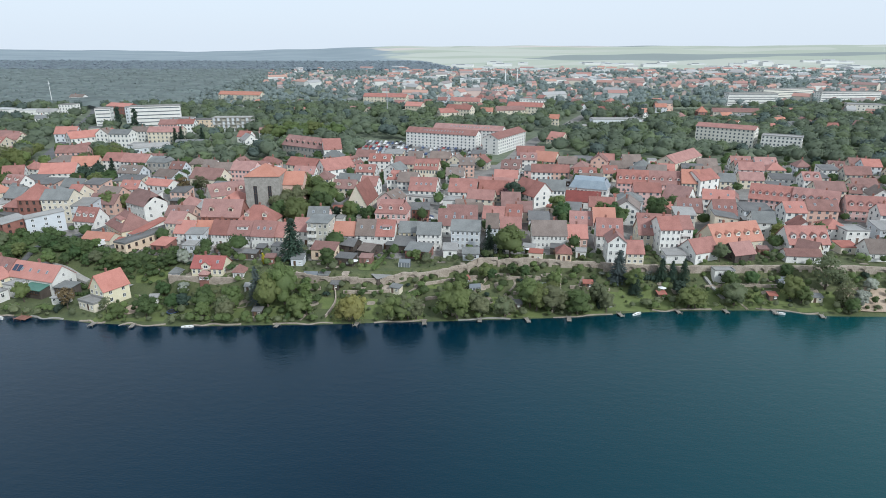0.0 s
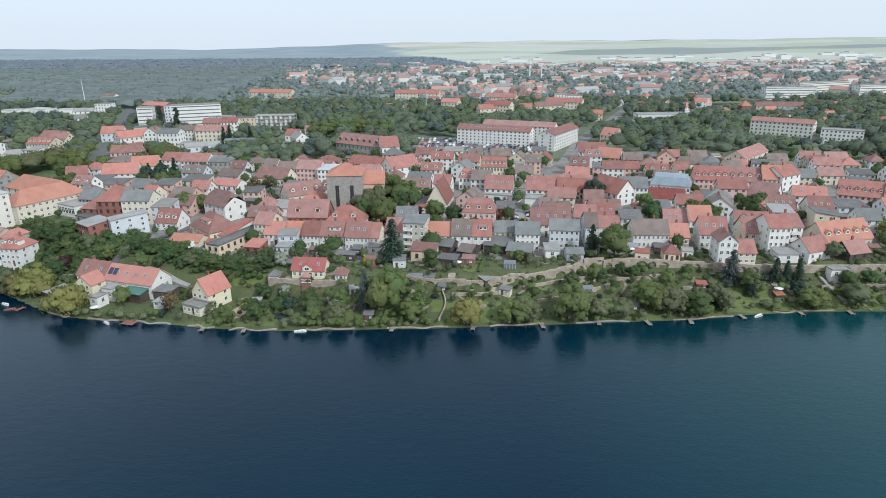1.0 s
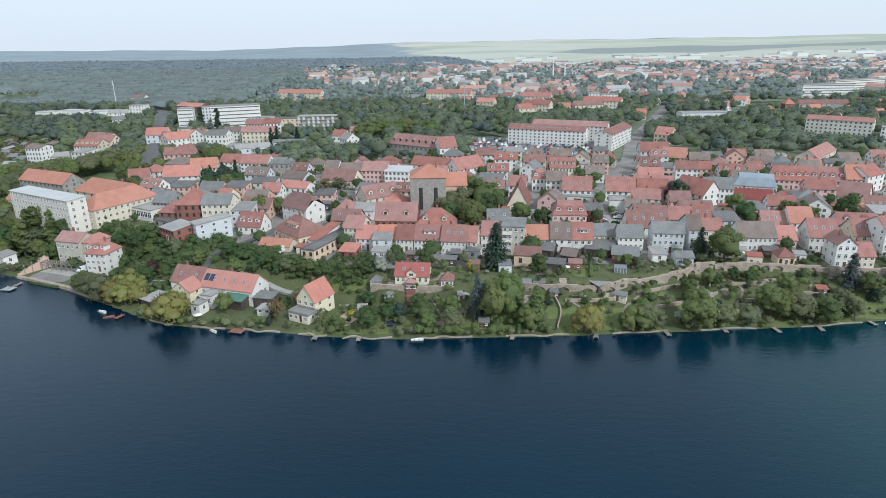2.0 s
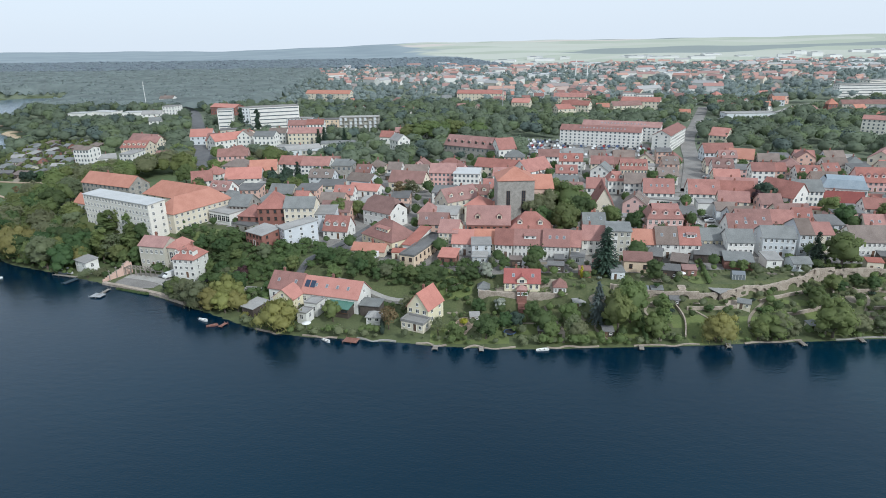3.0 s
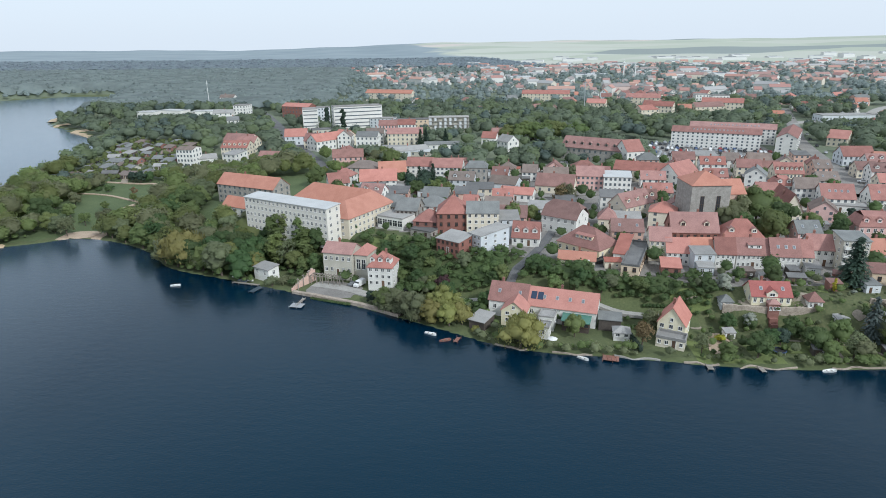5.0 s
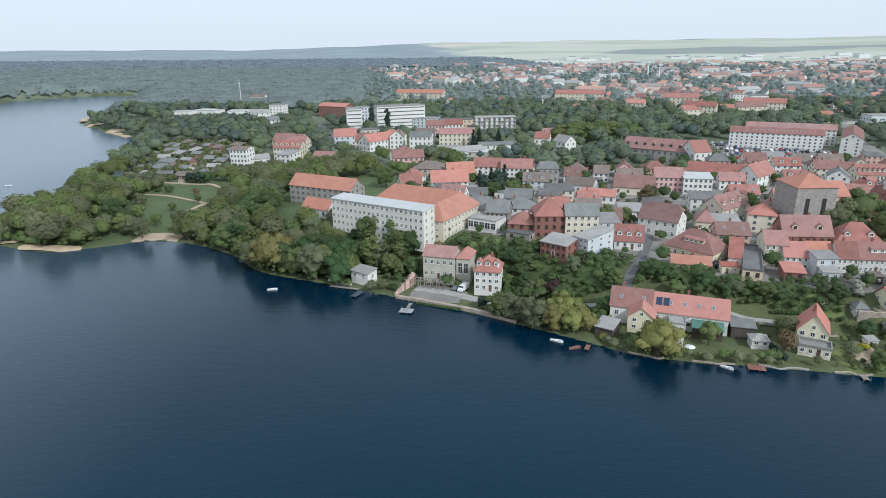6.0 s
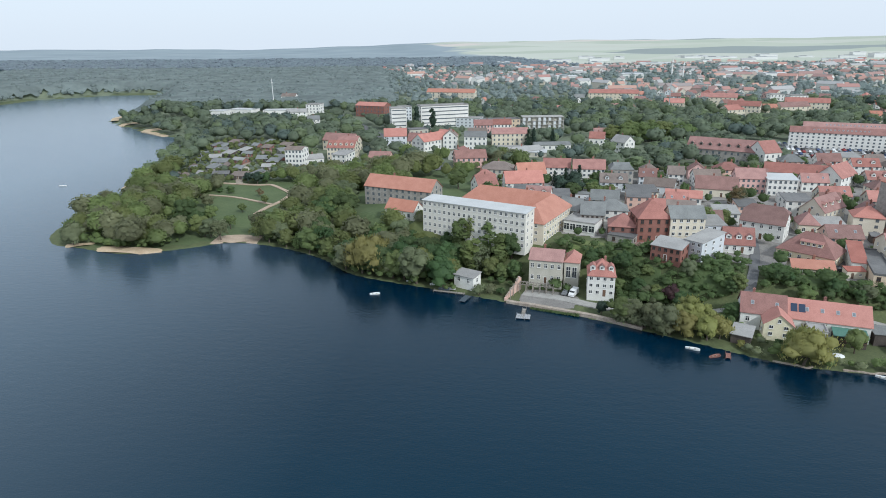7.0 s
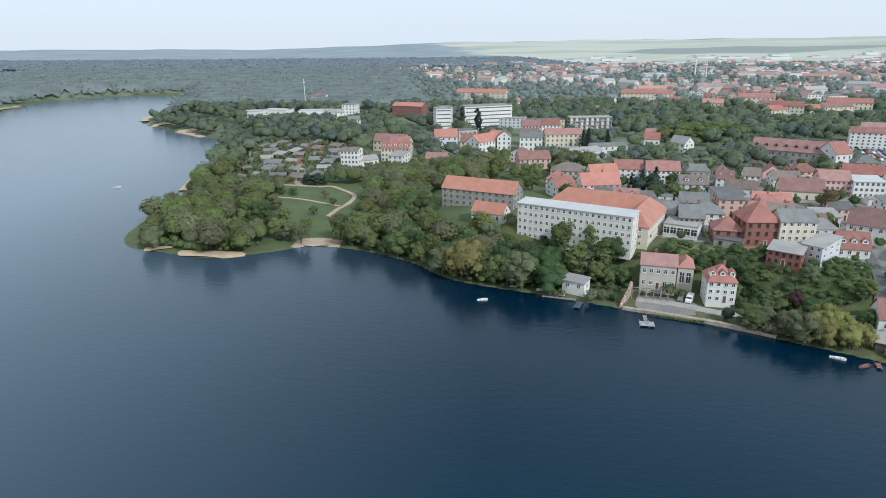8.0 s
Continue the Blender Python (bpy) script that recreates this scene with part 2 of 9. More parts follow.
PARK_GRASS = material("park_grass", (0.062, 0.090, 0.034), (0.100, 0.130, 0.052), 0.95, 0.08, 1.0, 0.2, world_space=True, third=(0.13, 0.14, 0.066))
EARTH = material("trodden_earth", (0.20, 0.17, 0.13), (0.33, 0.285, 0.225), 0.95, 0.15, 1.5, 0.3, world_space=True)
PAVING = material("town_paving", (0.15, 0.14, 0.13), (0.27, 0.255, 0.235), 0.9, 0.12, 1.8, 0.2, world_space=True)
RED_PAVING = material("red_brown_paving", (0.21, 0.135, 0.115), (0.31, 0.205, 0.175), 0.9, 0.15, 2.0, 0.2, world_space=True)
ASPHALT = material("asphalt", (0.085, 0.085, 0.088), (0.15, 0.15, 0.15), 0.9, 0.2, 2.5, 0.2, world_space=True)
CONCRETE = material("pale_concrete", (0.26, 0.248, 0.228), (0.39, 0.374, 0.345), 0.9, 0.3, 3.0, 0.3, world_space=True)
STONE_WALL = material("town_wall_stone", (0.25, 0.205, 0.165), (0.45, 0.385, 0.315), 0.95, 0.45, 2.2, 0.6, world_space=True, third=(0.22, 0.20, 0.17))
REED = material("dry_reed", (0.36, 0.27, 0.17), (0.52, 0.41, 0.28), 0.95, 0.25, 3.0, 0.5, world_space=True)
SAND = material("beach_sand", (0.33, 0.25, 0.18), (0.47, 0.37, 0.28), 0.95, 0.15, 2.0, 0.2, world_space=True)
WOOD = material("grey_jetty_wood", (0.19, 0.17, 0.145), (0.32, 0.29, 0.255), 0.9, 0.8, 6.0, 0.3, 0.2)
RED_WOOD = material("red_brown_decking", (0.19, 0.085, 0.065), (0.29, 0.145, 0.11), 0.85, 0.8, 6.0, 0.3, 0.1)
BOAT_WHITE = plain("boat_white", (0.72, 0.72, 0.70), 0.35)
BOAT_DARK = plain("boat_dark", (0.06, 0.08, 0.10), 0.4)
TYRE = plain("tyre", (0.02, 0.02, 0.02), 0.9)
STEEL = plain("galvanised_steel", (0.50, 0.51, 0.52), 0.45, 0.6)
WOOD_FLOOR = material("wood_floor", (0.095, 0.118, 0.076), (0.160, 0.182, 0.116), 0.95, 0.05, 0.5, 0.3, world_space=True)


def hazed_far_land():
    """Woods to the west, farmland to the east: a patchwork of fields cut by strips of wood, with haze painted into the
    colours.
    """
    m = bpy.data.materials.new("hazed_far_land")
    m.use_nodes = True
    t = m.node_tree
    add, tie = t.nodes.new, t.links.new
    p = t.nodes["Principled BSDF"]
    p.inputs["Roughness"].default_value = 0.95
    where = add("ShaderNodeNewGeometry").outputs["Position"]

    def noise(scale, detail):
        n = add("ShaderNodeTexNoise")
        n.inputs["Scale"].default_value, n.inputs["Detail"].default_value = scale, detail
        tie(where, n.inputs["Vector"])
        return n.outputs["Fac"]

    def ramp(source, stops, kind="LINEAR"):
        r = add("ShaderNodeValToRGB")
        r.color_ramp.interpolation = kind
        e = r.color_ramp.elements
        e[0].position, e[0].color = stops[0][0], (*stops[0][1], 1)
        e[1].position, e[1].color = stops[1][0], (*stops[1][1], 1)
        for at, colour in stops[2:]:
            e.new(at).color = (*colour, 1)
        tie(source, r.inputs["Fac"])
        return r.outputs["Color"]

    # blue-grey wood and pale fields: aerial haze put into the base colours
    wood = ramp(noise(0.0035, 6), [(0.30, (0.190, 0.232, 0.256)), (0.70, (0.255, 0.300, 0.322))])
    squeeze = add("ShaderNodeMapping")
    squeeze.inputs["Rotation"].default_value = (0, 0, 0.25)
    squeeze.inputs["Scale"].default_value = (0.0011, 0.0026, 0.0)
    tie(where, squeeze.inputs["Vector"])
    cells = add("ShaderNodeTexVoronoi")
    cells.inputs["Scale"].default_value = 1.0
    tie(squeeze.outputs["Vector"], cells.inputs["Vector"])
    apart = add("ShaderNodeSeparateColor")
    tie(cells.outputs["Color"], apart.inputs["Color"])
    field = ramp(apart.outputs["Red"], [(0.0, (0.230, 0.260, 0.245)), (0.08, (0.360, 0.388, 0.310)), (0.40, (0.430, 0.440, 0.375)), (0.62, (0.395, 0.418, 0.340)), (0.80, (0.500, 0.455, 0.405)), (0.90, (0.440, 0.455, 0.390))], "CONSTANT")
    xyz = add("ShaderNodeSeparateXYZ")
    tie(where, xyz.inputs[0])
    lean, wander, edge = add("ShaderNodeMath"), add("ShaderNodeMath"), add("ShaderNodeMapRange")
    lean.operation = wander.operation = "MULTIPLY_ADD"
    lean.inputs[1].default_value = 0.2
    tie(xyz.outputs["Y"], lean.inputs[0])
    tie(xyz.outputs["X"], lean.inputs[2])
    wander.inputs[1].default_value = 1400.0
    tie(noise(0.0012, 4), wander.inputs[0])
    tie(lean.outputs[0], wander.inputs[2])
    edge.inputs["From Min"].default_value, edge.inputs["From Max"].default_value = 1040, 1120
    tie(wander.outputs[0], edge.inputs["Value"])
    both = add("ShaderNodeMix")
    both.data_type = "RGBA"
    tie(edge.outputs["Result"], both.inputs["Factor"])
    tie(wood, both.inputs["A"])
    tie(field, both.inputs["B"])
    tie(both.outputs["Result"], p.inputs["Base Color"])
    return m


HAZED_FAR_LAND = hazed_far_land()


def lake_water():
    m = bpy.data.materials.new("lake_water")
    m.use_nodes = True
    t = m.node_tree
    add, tie = t.nodes.new, t.links.new
    p = t.nodes["Principled BSDF"]
    p.inputs["IOR"].default_value, p.inputs["Roughness"].default_value = 1.33, 0.16
    p.inputs["Specular IOR Level"].default_value = 0.55
    p.inputs["Specular Tint"].default_value = (0.42, 0.88, 1.0, 1)
    where = add("ShaderNodeNewGeometry").outputs["Position"]
    drift = add("ShaderNodeTexNoise")
    drift.inputs["Scale"].default_value, drift.inputs["Detail"].default_value = 0.011, 3
    tie(where, drift.inputs["Vector"])
    ramp = add("ShaderNodeValToRGB")
    ramp.color_ramp.elements[0].position, ramp.color_ramp.elements[0].color = 0.3, (0.0010, 0.0100, 0.0245, 1)
    ramp.color_ramp.elements[1].position, ramp.color_ramp.elements[1].color = 0.7, (0.0018, 0.0162, 0.0350, 1)
    tie(drift.outputs["Fac"], ramp.inputs["Fac"])
    parts_of, reach, shallow = add("ShaderNodeSeparateXYZ"), add("ShaderNodeMapRange"), add("ShaderNodeMix")
    tie(where, parts_of.inputs[0])
    reach.inputs["From Min"].default_value, reach.inputs["From Max"].default_value = -20, 190
    tie(parts_of.outputs["X"], reach.inputs["Value"])
    shallow.data_type = "RGBA"
    shallow.inputs["B"].default_value = (0.010, 0.070, 0.070, 1)
    tie(reach.outputs["Result"], shallow.inputs["Factor"])
    tie(ramp.outputs["Color"], shallow.inputs["A"])
    # sky reflection and haze painted in: the base colour pales westward
    west, sky_shine = add("ShaderNodeMapRange"), add("ShaderNodeMix")
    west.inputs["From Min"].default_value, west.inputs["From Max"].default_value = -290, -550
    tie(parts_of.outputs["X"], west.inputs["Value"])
    sky_shine.data_type = "RGBA"
    sky_shine.inputs["B"].default_value = (0.100, 0.140, 0.180, 1)
    tie(west.outputs["Result"], sky_shine.inputs["Factor"])
    tie(shallow.outputs["Result"], sky_shine.inputs["A"])
    tie(sky_shine.outputs["Result"], p.inputs["Base Color"])
    waves, ripple = add("ShaderNodeTexNoise"), add("ShaderNodeTexNoise")
    stretch = add("ShaderNodeMapping")
    stretch.inputs["Rotation"].default_value = (0, 0, 0.35)
    stretch.inputs["Scale"].default_value = (0.55, 1.25, 1.0)
    tie(where, stretch.inputs["Vector"])
    waves.inputs["Scale"].default_value, waves.inputs["Detail"].default_value = 0.42, 3
    ripple.inputs["Scale"].default_value, ripple.inputs["Detail"].default_value = 1.9, 3
    tie(stretch.outputs["Vector"], waves.inputs["Vector"])
    tie(stretch.outputs["Vector"], ripple.inputs["Vector"])
    b1, b2 = add("ShaderNodeBump"), add("ShaderNodeBump")
    b1.inputs["Strength"].default_value, b1.inputs["Distance"].default_value = 0.6, 0.11
    b2.inputs["Strength"].default_value, b2.inputs["Distance"].default_value = 0.6, 0.075
    tie(waves.outputs["Fac"], b1.inputs["Height"])
    tie(ripple.outputs["Fac"], b2.inputs["Height"])
    tie(b1.outputs["Normal"], b2.inputs["Normal"])
    tie(b2.outputs["Normal"], p.inputs["Normal"])
    return m


WATER = lake_water()
# ---- lie of the land: the shore, seen as one winding line, and the height over the water ----
SHORE = [(5200, 900), (2200, 420), (800, 240), (300, 196), (138, 185), (105, 189), (66, 188), (34, 183), (-14, 179), (-57, 176), (-102, 175), (-136, 180),
         (-168, 185), (-193, 199), (-223, 216), (-267, 236), (-300, 250), (-317, 268), (-338, 282), (-362, 289), (-378, 281), (-402, 273), (-428, 281), (-444, 287),
         (-456, 310), (-462, 370), (-488, 480), (-507, 545), (-523, 590), (-562, 625), (-612, 668), (-664, 724), (-682, 765), (-676, 810)]
BAY = [(-690, 850), (-724, 905), (-768, 1010), (-810, 1110), (-890, 1112), (-972, 1015), (-964, 930), (-945, 850), (-1000, 770), (-1400, 690), (-2600, 560), (-5200, 300)]


def spline(points, n):
    """A smooth line through the points, n steps a leg."""
    out = []
    for i in range(len(points) - 1):
        a, b = np.array(points[max(i - 1, 0)], float), np.array(points[i], float)
        c, d = np.array(points[i + 1], float), np.array(points[min(i + 2, len(points) - 1)], float)
        for k in range(n):
            s = k / n
            out.append(0.5 * (2 * b + (c - a) * s + (2 * a - 5 * b + 4 * c - d) * s * s + (3 * b - a - 3 * c + d) * s ** 3))
    out.append(np.array(points[-1], float))
    return np.array(out)


COAST = np.vstack([spline(SHORE, 4), spline(BAY, 4)])
COAST_END = [(-5600, 5600), (5600, 5600)]


RING = np.vstack([COAST, np.array(COAST_END, float)])
LEG_AX, LEG_AY = RING[:, 0], RING[:, 1]
LEG_DX, LEG_DY = np.roll(RING[:, 0], -1) - RING[:, 0], np.roll(RING[:, 1], -1) - RING[:, 1]
LEG_LL = LEG_DX ** 2 + LEG_DY ** 2 + 1e-9


def smooth(a, b, v):
    s = np.clip((v - a) / (b - a), 0, 1)
    return s * s * (3 - 2 * s)


def inland(x, y):
    """Metres from the shore: plus on land, minus in the lake."""
    x, y = np.asarray(x, float), np.asarray(y, float)
    if x.size < 200:
        px, py = x.reshape(-1, 1), y.reshape(-1, 1)
        s = np.clip(((px - LEG_AX) * LEG_DX + (py - LEG_AY) * LEG_DY) / LEG_LL, 0, 1)
        far_off = np.hypot(px - LEG_AX - s * LEG_DX, py - LEG_AY - s * LEG_DY)[:, :len(COAST) - 1].min(axis=1)
        cross = ((LEG_AY > py) != (LEG_AY + LEG_DY > py)) & (px < LEG_DX * (py - LEG_AY) / (LEG_DY + 1e-12) + LEG_AX)
        return np.where(cross.sum(axis=1) % 2 == 1, far_off, -far_off).reshape(x.shape)
    best = np.full(x.shape, 1e9)
    inside = np.zeros(x.shape, bool)
    ring = np.vstack([COAST, np.array(COAST_END, float)])
    for i in range(len(ring)):
        (ax, ay), (bx, by) = ring[i], ring[(i + 1) % len(ring)]
        dx, dy = bx - ax, by - ay
        s = np.clip(((x - ax) * dx + (y - ay) * dy) / (dx * dx + dy * dy + 1e-9), 0, 1)
        if i < len(COAST) - 1:
            best = np.minimum(best, np.hypot(x - ax - s * dx, y - ay - s * dy))
        cross = (ay > y) != (by > y)
        inside ^= cross & (x < (bx - ax) * (y - ay) / (by - ay + 1e-12) + ax)
    return np.where(inside, best, -best)


WALL_LINE = [(-62, 201), (-40, 197.5), (-20, 200), (0, 206.5), (12, 211), (40, 211), (70, 209), (100, 209), (140, 208), (190, 208), (260, 212)]
WALL_X, WALL_Y = [p[0] for p in WALL_LINE], [p[1] for p in WALL_LINE]


def height(x, y):
    """The ground's height over the water: garden slopes, a terrace behind the old wall, the town's plateau, the low park, far rises."""
    x, y = np.asarray(x, float), np.asarray(y, float)
    d = inland(x, y)
    left = smooth(-50, -100, x)
    top = 8.9 + 1.6 * smooth(-150, -205, x) - 8.2 * smooth(-285, -350, x) * smooth(520, 380, y)
    slope = top * smooth(0, 1, (d - 3 - 19 * left) / 17)
    wall = np.interp(x, WALL_X, WALL_Y)
    garden = 5.4 * smooth(2, 24, d) + (top - 5.4) * smooth(-0.9, 0.9, y - wall)
    z = 0.45 + slope + (garden - slope) * smooth(-72, -58, x) + 1.4 * smooth(226, 310, y) * smooth(-220, -160, x) + 1.8 * smooth(380, 900, y)
    z = np.maximum(z, 6.4 * smooth(-0.5, 0.5, y - 200.6 + 0.04 * (x + 90)) * smooth(-106, -102, x) * (x < -58))
    z = np.where(d < 4, -2.5 + (z + 2.5) * smooth(-6, 2.5, d), z)
    r = np.hypot(x, y)
    z = z + (26.0 * np.clip((r - 1900) / 2900, 0, 2) ** 1.35 + 36.0 * smooth(2300, 4700, r) * smooth(-0.42, -0.08, x / np.maximum(y, 1.0))) * (d > 0)
    return np.where(d < -6, -2.5, z)


# ---- building blocks ----
def welded(verts, faces):
    """The same faces with corners that lie on one spot made one."""
    spot, order, keep = {}, [], []
    for p in verts:
        key = (round(p[0], 3), round(p[1], 3), round(p[2], 3))
        if key not in spot:
            spot[key] = len(keep)
            keep.append(p)
        order.append(spot[key])
    return keep, [tuple(order[i] for i in f) for f in faces]


def mesh_object(name, verts, faces, mats, parent=None, slots=None, smooth_faces=False, weld=False):
    if weld:
        verts, faces = welded(verts, faces)
    me = bpy.data.meshes.new(name)
    me.from_pydata([tuple(v) for v in verts], [], [tuple(f) for f in faces])
    for m in (mats if isinstance(mats, (list, tuple)) else [mats]):
        me.materials.append(m)
    if slots is not None:
        me.polygons.foreach_set("material_index", np.array(slots, np.int32))
    if smooth_faces:
        me.polygons.foreach_set("use_smooth", np.ones(len(me.polygons), bool))
    me.update()
    ob = new(name, me)
    if parent:
        ob.parent = parent
    return ob


def part(name, me, parent, m=None, label=""):
    """One more object on a mesh, under a thing or a part."""
    ob = new(name, me)
    ob.parent = parent
    if m is not None:
        ob.matrix_basis = m
    if label:
        ob["label"] = label
    return ob


def box(verts, faces, x0, y0, z0, x1, y1, z1):
    n = len(verts)
    verts += [(x0, y0, z0), (x1, y0, z0), (x1, y1, z0), (x0, y1, z0), (x0, y0, z1), (x1, y0, z1), (x1, y1, z1), (x0, y1, z1)]
    faces += [(n + 3, n + 2, n + 1, n), (n + 4, n + 5, n + 6, n + 7), (n, n + 1, n + 5, n + 4), (n + 1, n + 2, n + 6, n + 5), (n + 2, n + 3, n + 7, n + 6), (n + 3, n, n + 4, n + 7)]


def slab(verts, faces, quad, thick):
    """A sheet with thickness, below the corners of quad (three or four, counted leftwards seen from above)."""
    n, k = len(verts), len(quad)
    verts += [tuple(q) for q in quad] + [(q[0], q[1], q[2] - thick) for q in quad]
    faces.append(tuple(range(n, n + k)))
    faces.append(tuple(range(n + 2 * k - 1, n + k - 1, -1)))
    for i in range(k):
        j = (i + 1) % k
        faces.append((n + i, n + k + i, n + k + j, n + j))


def boxes_mesh(name, boxes, mats, slots=None):
    v, f, s = [], [], []
    for i, b in enumerate(boxes):
        box(v, f, *b)
        s += [slots[i] if slots else 0] * 6
    me = bpy.data.meshes.new(name)
    me.from_pydata(v, [], f)
    for m in mats:
        me.materials.append(m)
    me.polygons.foreach_set("material_index", np.array(s, np.int32))
    me.update()
    return me


MESHES = {}


def window_mesh(w, h, dark=False, glazed=False):
    """A framed window that faces -y, its foot in the middle: one frame whose bars leave openings, and the pane behind them. glazed: frame and glass in one."""
    key = ("window", round(w, 2), round(h, 2), dark, glazed)
    if key not in MESHES:
        a, e = w / 2, 0.09
        xs = [-a, -a + e, -0.04, 0.04, a - e, a]
        zs = [0, e, h - e, h] if h <= 1.3 else [0, e, h * 0.64, h * 0.64 + 0.07, h - e, h]
        v, f, s = [], [], []
        n, m = len(xs), len(zs)
        for yy in (-0.08, -0.02):
            v += [(x, yy, z) for z in zs for x in xs]
        for k in range(m - 1):
            for i in range(n - 1):
                q = (k * n + i, k * n + i + 1, (k + 1) * n + i + 1, (k + 1) * n + i)
                if i in (1, 3) and k % 2 == 1:
                    r = tuple(c + n * m for c in q)
                    for c in range(4):
                        f.append((q[c], q[(c + 1) % 4], r[(c + 1) % 4], r[c]))
                        s.append(0)
                    if glazed:
                        f.append(r)
                        s.append(1)
                else:
                    f.append(q)
                    s.append(0)
        ring = [i for i in range(n)] + [k * n + n - 1 for k in range(1, m)] + [(m - 1) * n + i for i in range(n - 2, -1, -1)] + [k * n for k in range(m - 2, 0, -1)]
        for c in range(len(ring)):
            p, q = ring[c], ring[(c + 1) % len(ring)]
            f.append((q, p, p + n * m, q + n * m))
            s.append(0)
        k = len(v)
        v += [(-a - 0.08, -0.2, 0), (a + 0.08, -0.2, 0), (a + 0.08, -0.2, -0.08), (-a - 0.08, -0.2, -0.08)]
        f += [(0, k, k + 1, n - 1), (k, k + 3, k + 2, k + 1)]
        s += [0, 0]
        me = bpy.data.meshes.new("window")
        me.from_pydata(v, [], f)
        me.materials.append(FRAME_DARK if dark else FRAME_WHITE)
        me.materials.append(GLASS)
        me.polygons.foreach_set("material_index", np.array(s, np.int32))
        me.update()
        MESHES[key] = (me, boxes_mesh("pane", [(-a + 0.02, -0.03, 0.02, a - 0.02, 0.02, h - 0.02)], [GLASS]))
    return MESHES[key]


def fixed(name, maker):
    if name not in MESHES:
        MESHES[name] = maker()
    return MESHES[name]


def stack_mesh(name, rings, mat):
    """One body through level rectangles: half width, half depth, height."""
    v, f = [], []
    for a, c, z in rings:
        v += [(-a, -c, z), (a, -c, z), (a, c, z), (-a, c, z)]
    for k in range(len(rings) - 1):
        for i in range(4):
            j = (i + 1) % 4
            f.append((4 * k + i, 4 * k + j, 4 * k + 4 + j, 4 * k + 4 + i))
    k = 4 * (len(rings) - 1)
    f += [(3, 2, 1, 0), (k, k + 1, k + 2, k + 3)]
    me = bpy.data.meshes.new(name)
    me.from_pydata(v, [], f)
    me.materials.append(mat)
    me.update()
    return me


def chimney_mesh():
    return fixed("chimney", lambda: stack_mesh("chimney", [(0.35, 0.3, -1.4), (0.35, 0.3, 1.05), (0.43, 0.38, 1.1), (0.43, 0.38, 1.22), (0.2, 0.16, 1.25), (0.2, 0.16, 1.5)], BRICK_CHIMNEY))


def skylight_mesh():
    return fixed("skylight", lambda: boxes_mesh("skylight", [(-0.45, -0.65, 0, 0.45, 0.65, 0.1), (-0.36, -0.56, 0.1, 0.36, 0.56, 0.115)], [STEEL, PALE_GLASS], [0, 1]))


# part of the sky's reflection is put into this pale base colour
PALE_GLASS = plain("sky_lit_glass", (0.17, 0.185, 0.20), 0.05)


def dormer_mesh(w, wall, roof):
    """A gabled dormer that faces -y; it reaches back into the roof."""
    def make():
        v, f = [], []
        a, h, d = w / 2, 1.35, 3.0
        v += [(-a, 0, -0.5), (a, 0, -0.5), (a, 0, h), (0, 0, h + a * 0.75), (-a, 0, h), (-a, d, -0.5), (a, d, -0.5), (a, d, h), (0, d, h + a * 0.75), (-a, d, h)]
        f += [(0, 1, 2, 3, 4), (9, 8, 7, 6, 5), (1, 6, 7, 2), (5, 0, 4, 9), (0, 5, 6, 1), (2, 7, 8, 3), (3, 8, 9, 4)]
        s = [0] * 7
        k = len(f)
        e, t = 0.22, h + a * 0.75 + 0.12
        slab(v, f, [(-a - e, -0.25, h - e * 0.75 + 0.1), (0, -0.25, t), (0, d, t), (-a - e, d, h - e * 0.75 + 0.1)][::-1], 0.1)
        slab(v, f, [(0, -0.25, t), (a + e, -0.25, h - e * 0.75 + 0.1), (a + e, d, h - e * 0.75 + 0.1), (0, d, t)], 0.1)
        s += [1] * (len(f) - k)
        me = bpy.data.meshes.new("dormer")
        me.from_pydata(v, [], f)
        me.materials.append(WALLS[wall])
        me.materials.append(ROOFS[roof])
        me.polygons.foreach_set("material_index", np.array(s, np.int32))
        me.update()
        return me
    return fixed(("dormer", round(w, 1), wall, roof), make)


def shed_dormer_mesh(w, wall, roof):
    def make():
        v, f = [], []
        a = w / 2
        box(v, f, -a, 0, -0.5, a, 2.6, 1.35)
        s = [0] * 6
        k = len(f)
        slab(v, f, [(-a - 0.2, -0.3, 1.42), (a + 0.2, -0.3, 1.42), (a + 0.2, 2.9, 1.95), (-a - 0.2, 2.9, 1.95)], 0.12)
        s += [1] * (len(f) - k)
        me = bpy.data.meshes.new("dormer")
        me.from_pydata(v, [], f)
        me.materials.append(WALLS[wall])
        me.materials.append(ROOFS[roof])
        me.polygons.foreach_set("material_index", np.array(s, np.int32))
        me.update()
        return me
    return fixed(("shed", round(w, 1), wall, roof), make)


FOOTPRINTS = []


